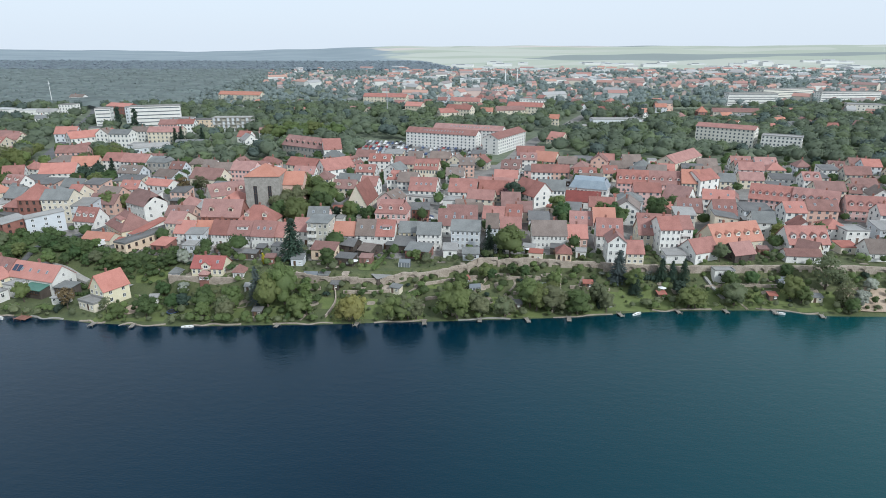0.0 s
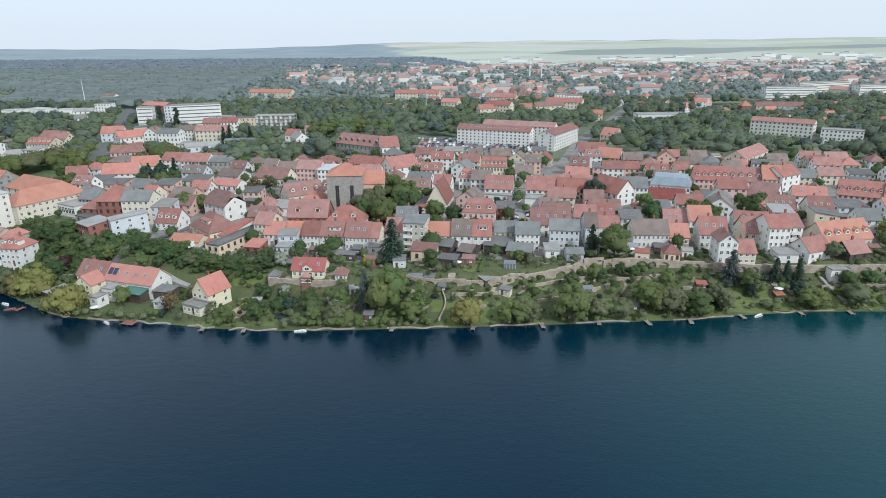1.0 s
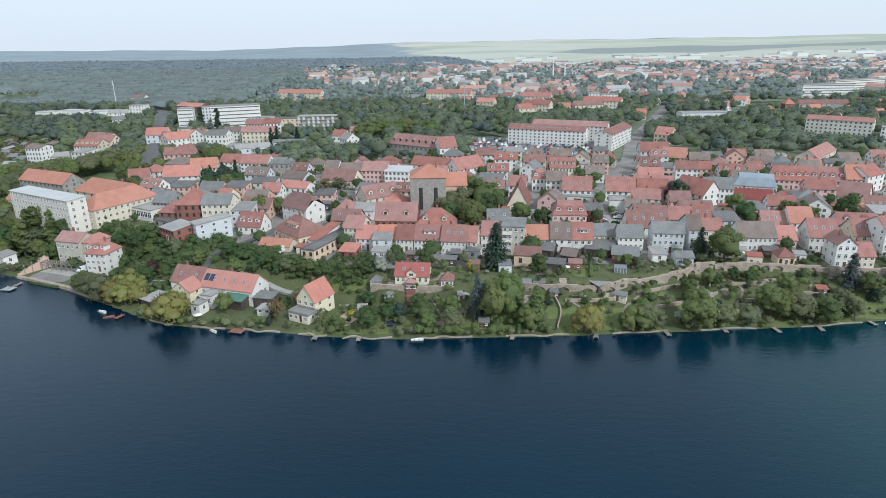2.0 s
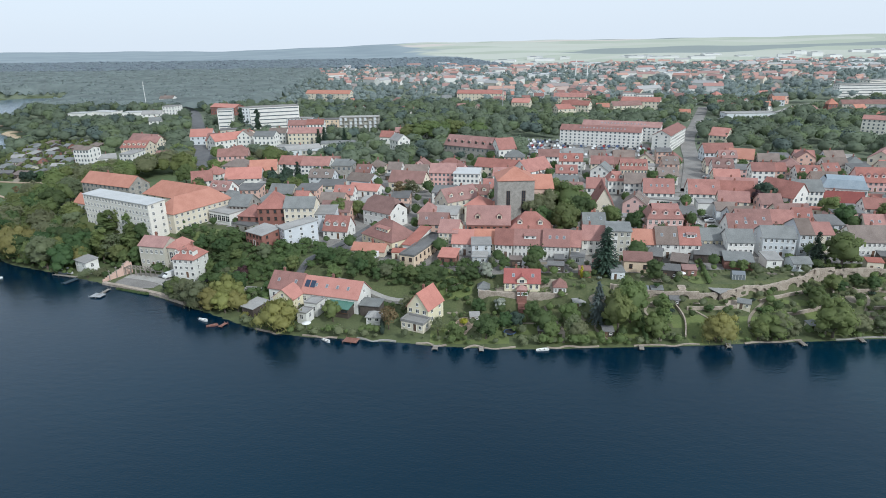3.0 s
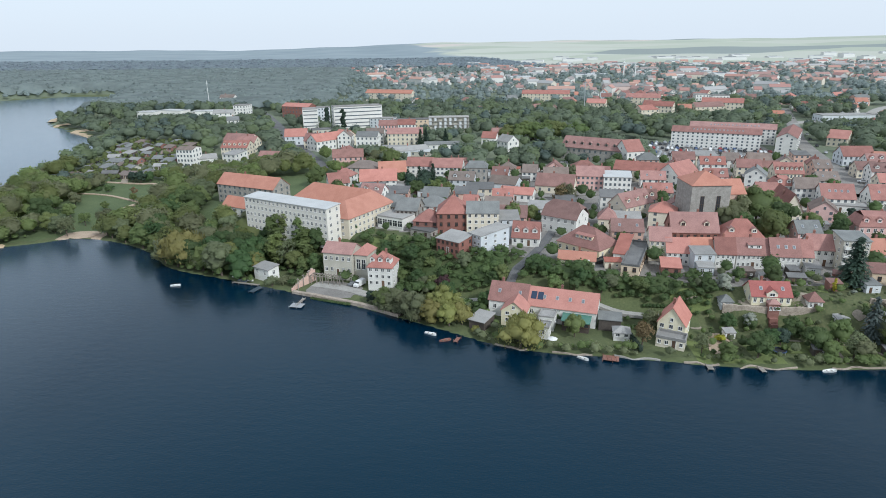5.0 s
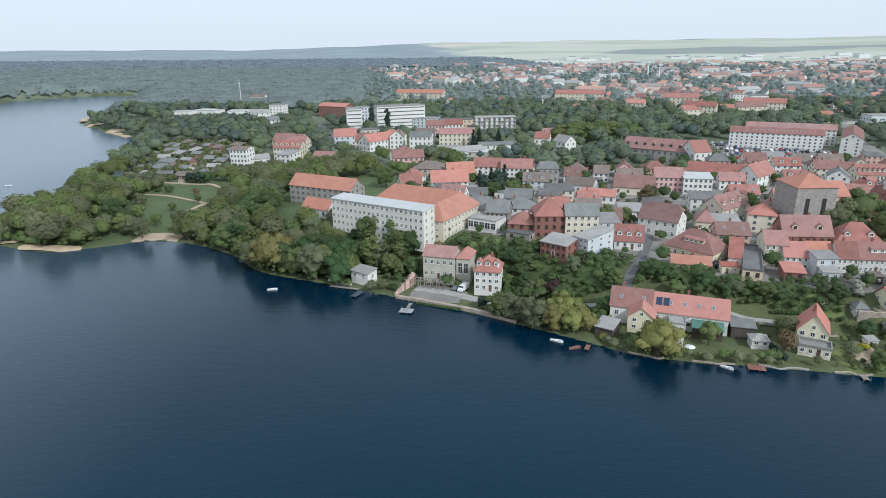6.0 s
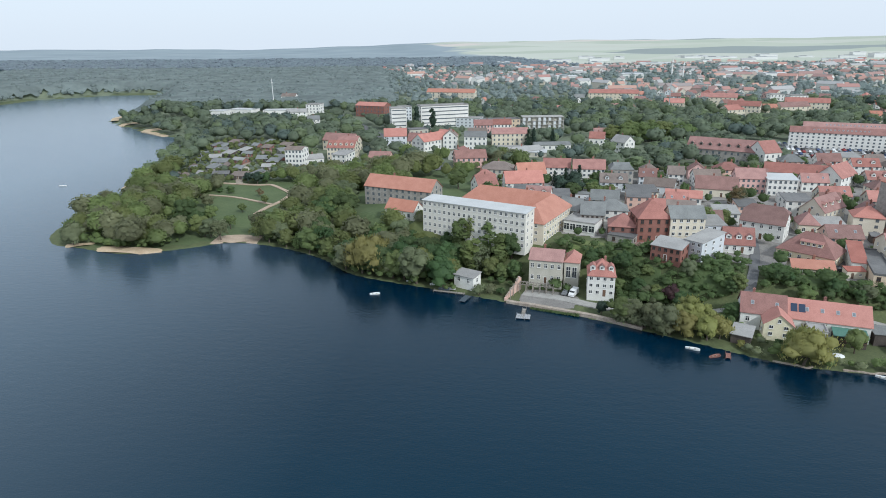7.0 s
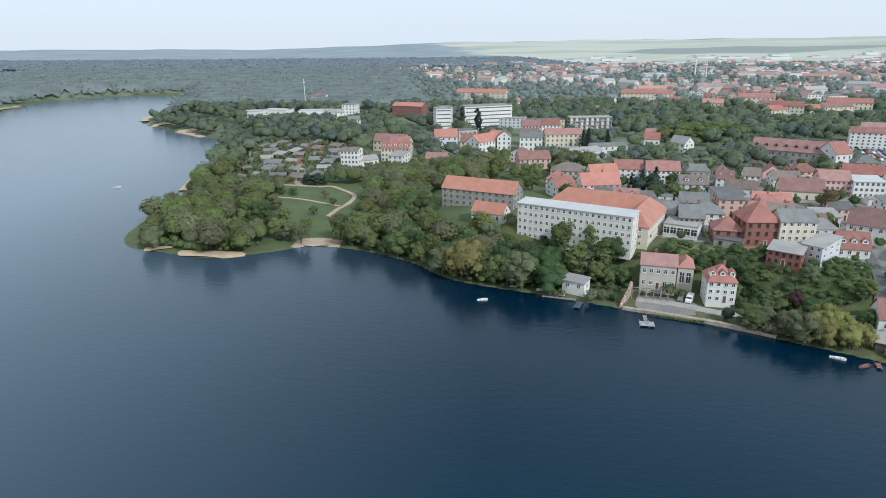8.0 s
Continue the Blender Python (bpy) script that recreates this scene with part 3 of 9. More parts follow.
def shell(w, d, hw, kind, hr, over=0.35):
    """Walls and roof of a house whose front is on y = 0, from x = 0 to w: two lists of corners and faces, and the roof's height at a place."""
    v, f, rv, rf = [], [], [], []
    low = -2.0
    if kind in ("gable", "clip"):
        m = d / 2
        v += [(0, 0, low), (w, 0, low), (w, d, low), (0, d, low), (0, 0, hw), (w, 0, hw), (w, m, hw + hr), (w, d, hw), (0, d, hw), (0, m, hw + hr)]
        f += [(0, 1, 5, 4), (2, 3, 8, 7), (1, 2, 7, 6, 5), (3, 0, 4, 9, 8), (3, 2, 1, 0)]
        s = hr / m
        c = 0.0
        if kind == "clip":
            c = min(m * 0.45, 2.2)
        zt, e = hw + hr + 0.14, over
        ze = hw - e * s + 0.14
        if c:
            cz, cy = zt - c * s, m - c
            slab(rv, rf, [(-e, -e, ze), (w + e, -e, ze), (w + e, cy, cz), (w - c, m, zt), (c, m, zt), (-e, cy, cz)], 0.18)
            slab(rv, rf, [(w + e, d + e, ze), (-e, d + e, ze), (-e, d - cy, cz), (c, m, zt), (w - c, m, zt), (w + e, d - cy, cz)], 0.18)
            slab(rv, rf, [(w + e, cy, cz), (w + e, d - cy, cz), (w - c, m, zt)], 0.18)
            slab(rv, rf, [(-e, d - cy, cz), (-e, cy, cz), (c, m, zt)], 0.18)
            v[6], v[9] = (w, m, hw + hr - c * s), (0, m, hw + hr - c * s)
        else:
            slab(rv, rf, [(-e, -e, ze), (w + e, -e, ze), (w + e, m, zt), (-e, m, zt)], 0.18)
            slab(rv, rf, [(w + e, d + e, ze), (-e, d + e, ze), (-e, m, zt), (w + e, m, zt)], 0.18)
        top = lambda x, y: zt - abs(y - m) * s
    elif kind == "gablef":
        m = w / 2
        v += [(0, 0, low), (w, 0, low), (w, d, low), (0, d, low), (0, 0, hw), (m, 0, hw + hr), (w, 0, hw), (w, d, hw), (m, d, hw + hr), (0, d, hw)]
        f += [(0, 1, 6, 5, 4), (1, 2, 7, 6), (2, 3, 9, 8, 7), (3, 0, 4, 9), (3, 2, 1, 0)]
        s, e = hr / m, over
        zt, ze = hw + hr + 0.14, hw - over * hr / m + 0.14
        slab(rv, rf, [(-e, d + e, ze), (-e, -e, ze), (m, -e, zt), (m, d + e, zt)], 0.18)
        slab(rv, rf, [(w + e, -e, ze), (w + e, d + e, ze), (m, d + e, zt), (m, -e, zt)], 0.18)
        top = lambda x, y: zt - abs(x - m) * s
    elif kind == "hip":
        box(v, f, 0, 0, low, w, d, hw)
        e = over
        i = min(w, d) / 2 + e
        s = hr / i
        ze, zt = hw - 0.05, hw + hr
        if w >= d:
            a, b = (i - e, d / 2, zt), (w - i + e, d / 2, zt)
            slab(rv, rf, [(-e, -e, ze), (w + e, -e, ze), b, a], 0.18)
            slab(rv, rf, [(w + e, d + e, ze), (-e, d + e, ze), a, b], 0.18)
            slab(rv, rf, [(w + e, -e, ze), (w + e, d + e, ze), b], 0.18)
            slab(rv, rf, [(-e, d + e, ze), (-e, -e, ze), a], 0.18)
        else:
            a, b = (w / 2, i - e, zt), (w / 2, d - i + e, zt)
            slab(rv, rf, [(-e, -e, ze), (w + e, -e, ze), a], 0.18)
            slab(rv, rf, [(w + e, d + e, ze), (-e, d + e, ze), b], 0.18)
            slab(rv, rf, [(w + e, -e, ze), (w + e, d + e, ze), b, a], 0.18)
            slab(rv, rf, [(-e, d + e, ze), (-e, -e, ze), a, b], 0.18)
        top = lambda x, y: ze + s * min(x + e, w + e - x, y + e, d + e - y)
    elif kind == "mansard":
        box(v, f, 0, 0, low, w, d, hw)
        e, i, h1 = over, 1.6, hr * 0.72
        low4 = [(-e, -e, hw), (w + e, -e, hw), (w + e, d + e, hw), (-e, d + e, hw)]
        mid4 = [(i, i, hw + h1), (w - i, i, hw + h1), (w - i, d - i, hw + h1), (i, d - i, hw + h1)]
        for k in range(4):
            j = (k + 1) % 4
            slab(rv, rf, [low4[k], low4[j], mid4[j], mid4[k]], 0.15)
        m = d / 2
        slab(rv, rf, [(i, i, hw + h1 + 0.02), (w - i, i, hw + h1 + 0.02), (w - i, m, hw + hr), (i, m, hw + hr)], 0.15)
        slab(rv, rf, [(w - i, d - i, hw + h1 + 0.02), (i, d - i, hw + h1 + 0.02), (i, m, hw + hr), (w - i, m, hw + hr)], 0.15)
        s = h1 / (i + e)
        top = lambda x, y: hw + min(h1, s * (y + e)) + 0.05
    elif kind == "mono":
        v += [(0, 0, low), (w, 0, low), (w, d, low), (0, d, low), (0, 0, hw), (w, 0, hw), (w, d, hw + hr), (0, d, hw + hr)]
        f += [(0, 1, 5, 4), (1, 2, 6, 5), (2, 3, 7, 6), (3, 0, 4, 7), (3, 2, 1, 0)]
        s, e = hr / d, over
        slab(rv, rf, [(-e, -e, hw - e * s + 0.16), (w + e, -e, hw - e * s + 0.16), (w + e, d + e, hw + hr + e * s + 0.16), (-e, d + e, hw + hr + e * s + 0.16)], 0.2)
        top = lambda x, y: hw + 0.16 + y * s
    else:
        box(v, f, 0, 0, low, w, d, hw)
        k = max(hr, 0.3)
        box(rv, rf, -0.12, -0.12, hw + 0.004, w + 0.12, d + 0.12, hw + 0.124)
        for b in ((-0.12, -0.12, w + 0.12, 0.2), (-0.12, d - 0.2, w + 0.12, d + 0.12), (-0.12, 0.2, 0.2, d - 0.2), (w - 0.2, 0.2, w + 0.12, d - 0.2)):
            box(rv, rf, b[0], b[1], hw + 0.124, b[2], b[3], hw + 0.124 + k)
        top = lambda x, y: hw + 0.12
    return v, f, rv, rf, top


def house(x, y, z, rot, w, d, hw, kind, hr, wall, roof, label="", nwin=4, floors=2, dormers=0, sky=0, clip=0, glass=0, tall=0, sidewin=None, name="house",
          chimneys=1, panes=None, door=True, group="", category="house", far=0, bands=0):
    """A house whose front left corner stands at (x, y), turned by rot degrees; its front looks to the lake."""
    far = far or y > 285
    root = new(name)
    root.matrix_basis = pose(x, y, z, 0, 0, rot)
    tagged(root, label or "plastered house with a tiled roof", category, group)
    if clip and kind == "gable":
        kind = "clip"
    v, f, rv, rf, top = shell(w, d, hw, kind, hr)
    mesh_object("wall", v, f, WALLS[wall], root)
    mesh_object("roof", rv, rf, ROOFS[roof], root, weld=True)
    c, s = math.cos(radians(rot)), math.sin(radians(rot))
    FOOTPRINTS.append((x + c * w / 2 - s * d / 2, y + s * w / 2 + c * d / 2, w / 2 + 0.6, d / 2 + 0.6, rot))
    dark = wall in ("brick", "sand", "greystone", "darkwood")

    if panes is None:
        panes = y < 224
    rows_far = []

    def opening(at, ww, wh):
        if far:
            rows_far.append((at, ww, wh))
            return
        fr, pa = window_mesh(ww, wh, dark, not panes)
        o = part("window", fr, root, at)
        if panes:
            part("pane", pa, o)

    if glass:
        n = max(int(w / 2.4), 3)
        for k in range(n):
            opening(pose(w * (k + 0.5) / n, 0, hw * 0.35), w / n - 0.25, hw * 0.5)
    storey = hw / max(floors, 1)
    if tall:
        for k in range(nwin):
            opening(pose(w * (k + 0.7) / (nwin + 0.4), 0, hw * 0.3), 1.6, hw * 0.48)
    elif nwin:
        wh = min(1.55, storey * 0.5)
        ww = min(1.15, w / nwin * 0.5)
        for fl in range(floors):
            zz = fl * storey + storey * 0.33
            if bands:
                opening(pose(w / 2, 0, fl * storey + storey * 0.44), w - 1.2, storey * 0.27)
            for k in range(0 if bands else nwin):
                if fl == 0 and door and k == nwin // 2 and nwin > 2 and storey > 2.3:
                    dm = fixed("door", lambda: boxes_mesh("door", [(-0.5, -0.05, -0.3, 0.5, 0.05, 2.05), (-0.62, -0.08, -0.3, -0.5, 0.05, 2.17), (0.5, -0.08, -0.3, 0.62, 0.05, 2.17), (-0.5, -0.08, 2.05, 0.5, 0.05, 2.17)], [DOOR, FRAME_WHITE], [0, 1, 1, 1]))
                    part("door", dm, root, pose(w * (k + 0.5) / nwin, 0, 0.3))
                    continue
                opening(pose(w * (k + 0.5) / nwin, 0, zz), ww, wh)
        ns = max(int(d / 4), 1) if sidewin is None else sidewin
        for fl in range(floors):
            zz = fl * storey + storey * 0.33
            for k in range(ns):
                yy = d * (k + 0.5) / ns
                opening(pose(w, yy, zz, 0, 0, 90), ww, wh)
                if sidewin is None:
                    opening(pose(0, yy, zz, 0, 0, -90), ww, wh)
        if kind in ("gable", "clip") and hr > 3.5:
            opening(pose(w, d / 2, hw + 0.4, 0, 0, 90), 0.9, 1.15)
            opening(pose(0, d / 2, hw + 0.4, 0, 0, -90), 0.9, 1.15)
        elif kind == "gablef" and hr > 2.5:
            opening(pose(w / 2, 0, hw + 0.5), 0.9, 1.15)
    if dormers == 1 and kind != "mansard":
        dw = min(w * 0.4, 7.0)
        dy = d * 0.17
        o = part("dormer", shed_dormer_mesh(dw, wall, roof), root, pose(w * 0.55, dy, top(w * 0.55, dy) - 0.1))
        n = max(int(dw / 1.5), 2)
        for k in range(n):
            fr, pa = window_mesh(1.0, 0.95, dark, True)
            q = part("window", fr, o, pose(-dw / 2 + dw * (k + 0.5) / n, 0, 0.25))
    elif dormers:
        dw = min(1.9, w / dormers * 0.55)
        dy = 0.45 if kind == "mansard" else d * 0.14
        for k in range(dormers):
            xx = w * (k + 0.5) / dormers
            o = part("dormer", dormer_mesh(dw, wall if wall != "brick" else "cream", roof), root, pose(xx, dy, top(xx, dy) - 0.05))
            fr, pa = window_mesh(dw * 0.6, 1.0, dark, True)
            part("window", fr, o, pose(0, 0, 0.25))
    if sky and kind in ("gable", "clip"):
        a = math.degrees(math.atan2(hr, d / 2))
        for k in range(sky):
            xx, yy = w * (0.25 + 0.55 * k / max(sky - 1, 1)), d * 0.24
            part("skylight", skylight_mesh(), root, pose(xx, yy, top(xx, yy) + 0.01, a, 0, 0), "skylight that mirrors the pale sky")
    if kind in ("gable", "hip", "clip", "mansard", "gablef"):
        for k in range(chimneys):
            xx = w * (0.28 + 0.45 * ((k * 0.7 + abs(x) * 0.137) % 1.0))
            yy = d * (0.58 if kind != "gablef" else 0.5)
            part("chimney", chimney_mesh(), root, pose(xx, yy, top(xx, yy) + 0.35))
    if rows_far:
        v, f = [], []
        for at, ww, wh in rows_far:
            n = len(v)
            v += [tuple(at @ Vector(q)) for q in ((-ww / 2, -0.06, 0), (ww / 2, -0.06, 0), (ww / 2, -0.06, wh), (-ww / 2, -0.06, wh), (-ww / 2, 0.05, 0), (ww / 2, 0.05, 0), (ww / 2, 0.05, wh), (-ww / 2, 0.05, wh))]
            f += [(n, n + 1, n + 2, n + 3), (n + 1, n, n + 4, n + 5), (n + 3, n + 2, n + 6, n + 7), (n, n + 3, n + 7, n + 4), (n + 2, n + 1, n + 5, n + 6)]
        tagged(mesh_object("window_panes", v, f, HAZED_GLASS, root), kind="stuff")
    return root


# ---- trees ----
def leaf_cloud(rng, centres, radii, count, size, droop=0.0, flat=0.0):
    """Leaf clumps: small bent quads scattered over lobes. Returns corners and the way that each leaf's light falls."""
    centres, radii = np.asarray(centres, float), np.asarray(radii, float)
    weight = radii.max(axis=1) ** 2
    pick = rng.choice(len(centres), count, p=weight / weight.sum())
    way = rng.normal(size=(count, 3))
    way /= np.linalg.norm(way, axis=1)[:, None]
    way[:, 2] = np.where(way[:, 2] < -0.35, -way[:, 2] * 0.6, way[:, 2])
    reach = (0.80 + 0.32 * rng.random(count))[:, None]
    at = centres[pick] + way * radii[pick] * reach
    if droop:
        at[:, 2] -= droop * rng.random(count) ** 1.5 * np.linalg.norm(at[:, :2], axis=1) * 0.5
    normal = way * 1.1 + rng.normal(size=(count, 3)) * 0.5
    normal[:, 2] += 0.35
    normal /= np.linalg.norm(normal, axis=1)[:, None]
    side = np.cross(normal, rng.normal(size=(count, 3)))
    side /= np.linalg.norm(side, axis=1)[:, None]
    up = np.cross(normal, side)
    if flat:
        side = np.stack([-way[:, 1], way[:, 0], np.zeros(count)], axis=1) + rng.normal(size=(count, 3)) * 0.25
        side /= np.linalg.norm(side, axis=1)[:, None] * 1.5
        up = np.array([0, 0, 1.0]) + way * np.array([0.35, 0.35, 0])
    s = (size * (0.6 + 0.8 * rng.random(count)))[:, None]
    stretch = 1.0 + flat
    quad = np.stack([at - side * s * 0.5, at - up * s * 0.42 * stretch + normal * s * 0.1, at + side * s * 0.5, at + up * s * 0.42 * stretch + normal * s * 0.1], axis=1)
    whole = at - centres.mean(axis=0)
    whole /= np.linalg.norm(whole, axis=1)[:, None] + 1e-6
    shade = way * 0.45 + whole * 0.7 + normal * 0.3 + np.array([0, 0, 0.35])
    shade /= np.linalg.norm(shade, axis=1)[:, None]
    return np.hstack([quad.reshape(-1, 3), np.repeat(shade, 4, axis=0)])


def lobes(rng, centres, radii, fine, inner=0.6):
    """Uneven cores of leaf mass, one to a lobe. Returns corners and triangles."""
    t = (1 + 5 ** 0.5) / 2
    p = np.array([(-1, t, 0), (1, t, 0), (-1, -t, 0), (1, -t, 0), (0, -1, t), (0, 1, t), (0, -1, -t), (0, 1, -t), (t, 0, -1), (t, 0, 1), (-t, 0, -1), (-t, 0, 1)], float)
    p /= np.linalg.norm(p[0])
    tri = [(0, 11, 5), (0, 5, 1), (0, 1, 7), (0, 7, 10), (0, 10, 11), (1, 5, 9), (5, 11, 4), (11, 10, 2), (10, 7, 6), (7, 1, 8), (3, 9, 4), (3, 4, 2), (3, 2, 6), (3, 6, 8), (3, 8, 9), (4, 9, 5), (2, 4, 11), (6, 2, 10), (8, 6, 7), (9, 8, 1)]
    if fine:
        p, mids, out = list(map(tuple, p)), {}, []
        def middle(a, b):
            k = (min(a, b), max(a, b))
            if k not in mids:
                q = np.array(p[a]) + np.array(p[b])
                p.append(tuple(q / np.linalg.norm(q)))
                mids[k] = len(p) - 1
            return mids[k]
        for a, b, c in tri:
            ab, bc, ca = middle(a, b), middle(b, c), middle(c, a)
            out += [(a, ab, ca), (b, bc, ab), (c, ca, bc), (ab, bc, ca)]
        p, tri = np.array(p), out
    tri = np.array(tri)
    vs, fs = [], []
    for c, r in zip(centres, radii):
        fs.append(tri + len(vs) * len(p))
        vs.append(np.asarray(c) + p * np.asarray(r) * inner * (0.84 + 0.3 * rng.random((len(p), 1))))
    return np.vstack(vs), np.vstack(fs)


def joined(a, b):
    """Two sets of corners and triangles as one."""
    return np.vstack([a[0], b[0]]), np.vstack([a[1], b[1] + len(a[0])])


def crown_model(rng, cards, size, fine):
    """A whole crown 10 m high: one lumpy body and leaf clumps over its skin."""
    lumps = rng.normal(size=(9, 3))
    lumps[:, 2] = np.abs(lumps[:, 2]) * 0.9
    lumps /= np.linalg.norm(lumps, axis=1)[:, None]

    def swell(q):
        return 0.74 + 0.36 * np.clip(q @ lumps.T, 0, 1).max(axis=1)[:, None] ** 5

    reach, mid_h = np.array([3.5, 3.5, 3.9]), np.array([0, 0, 5.6])
    ball, tri = lobes(rng, [(0, 0, 0)], [(1, 1, 1)], fine, 1.0)
    ball /= np.linalg.norm(ball, axis=1)[:, None]
    core = mid_h + ball * swell(ball) * reach * 0.94
    way = rng.normal(size=(cards, 3))
    way /= np.linalg.norm(way, axis=1)[:, None]
    way[:, 2] = np.where(way[:, 2] < -0.3, -way[:, 2], way[:, 2])
    at = mid_h + way * swell(way) * reach * (0.9 + 0.3 * rng.random((cards, 1)) ** 2)
    tilt = way + rng.normal(size=(cards, 3)) * 0.55
    side = np.cross(tilt, rng.normal(size=(cards, 3)))
    side /= np.linalg.norm(side, axis=1)[:, None]
    up = np.cross(tilt, side)
    up /= np.linalg.norm(up, axis=1)[:, None]
    k = (size * (0.6 + 0.8 * rng.random(cards)))[:, None] * 0.5
    quad = np.stack([at - side * k, at - up * k, at + side * k, at + up * k], axis=1)
    shade = np.array([0, 0, 0.3]) + way * 0.8 + lumps[np.argmax(way @ lumps.T, axis=1)] * 0.35 + tilt * 0.15
    shade /= np.linalg.norm(shade, axis=1)[:, None]
    return np.hstack([quad.reshape(-1, 3), np.repeat(shade, 4, axis=0)]), (core, tri)


def leaf_mesh(name, cards, core, mats):
    """Leaf cards and the cores that they cover, as one mesh; a card is shaded by the lobe on which it sits."""
    cv, ct = core
    n = len(cards)
    at = np.vstack([cards[:, :3], cv])
    loops = np.concatenate([np.arange(n), (ct + n).ravel()]).astype(np.int32)
    totals = np.concatenate([np.full(n // 4, 4), np.full(len(ct), 3)]).astype(np.int32)
    starts = np.concatenate([[0], np.cumsum(totals)[:-1]]).astype(np.int32)
    me = bpy.data.meshes.new(name)
    me.vertices.add(n + len(cv))
    me.vertices.foreach_set("co", at.astype(np.float32).ravel())
    me.loops.add(len(loops))
    me.loops.foreach_set("vertex_index", loops)
    me.polygons.add(len(totals))
    me.polygons.foreach_set("loop_start", starts)
    me.polygons.foreach_set("loop_total", totals)
    me.polygons.foreach_set("use_smooth", np.ones(len(totals), bool))
    for m in mats:
        me.materials.append(m)
    me.update(calc_edges=True)
    a, b, c = at[n:][ct[:, 0]], at[n:][ct[:, 1]], at[n:][ct[:, 2]]
    flat = np.cross(b - a, c - a)
    round_off = np.zeros_like(cv)
    for k in range(3):
        np.add.at(round_off, ct[:, k], flat)
    round_off /= np.linalg.norm(round_off, axis=1)[:, None] + 1e-9
    round_off[:, 2] += 0.35
    round_off /= np.linalg.norm(round_off, axis=1)[:, None] + 1e-9
    me.normals_split_custom_set_from_vertices(np.vstack([cards[:, 3:], round_off]).tolist())
    return me


def quads_mesh(name, verts, mats):
    n = len(verts) // 4
    me = bpy.data.meshes.new(name)
    me.vertices.add(len(verts))
    me.vertices.foreach_set("co", np.asarray(verts, np.float32).ravel())
    me.loops.add(len(verts))
    me.loops.foreach_set("vertex_index", np.arange(len(verts), dtype=np.int32))
    me.polygons.add(n)
    me.polygons.foreach_set("loop_start", np.arange(0, len(verts), 4, dtype=np.int32))
    me.polygons.foreach_set("loop_total", np.full(n, 4, np.int32))
    for m in mats:
        me.materials.append(m)
    me.update(calc_edges=True)
    me.validate()
    return me


def limb(v, f, a, b, ra, rb, n=6):
    a, b = Vector(a), Vector(b)
    q = (b - a).to_track_quat("Z", "Y")
    k = len(v)
    for p, r in ((a, ra), (b, rb)):
        for i in range(n):
            w = q @ Vector((math.cos(2 * math.pi * i / n) * r, math.sin(2 * math.pi * i / n) * r, 0))
            v.append(tuple(p + w))
    for i in range(n):
        j = (i + 1) % n
        f.append((k + i, k + j, k + n + j, k + n + i))
    f.append(tuple(range(k + n, k + 2 * n)))


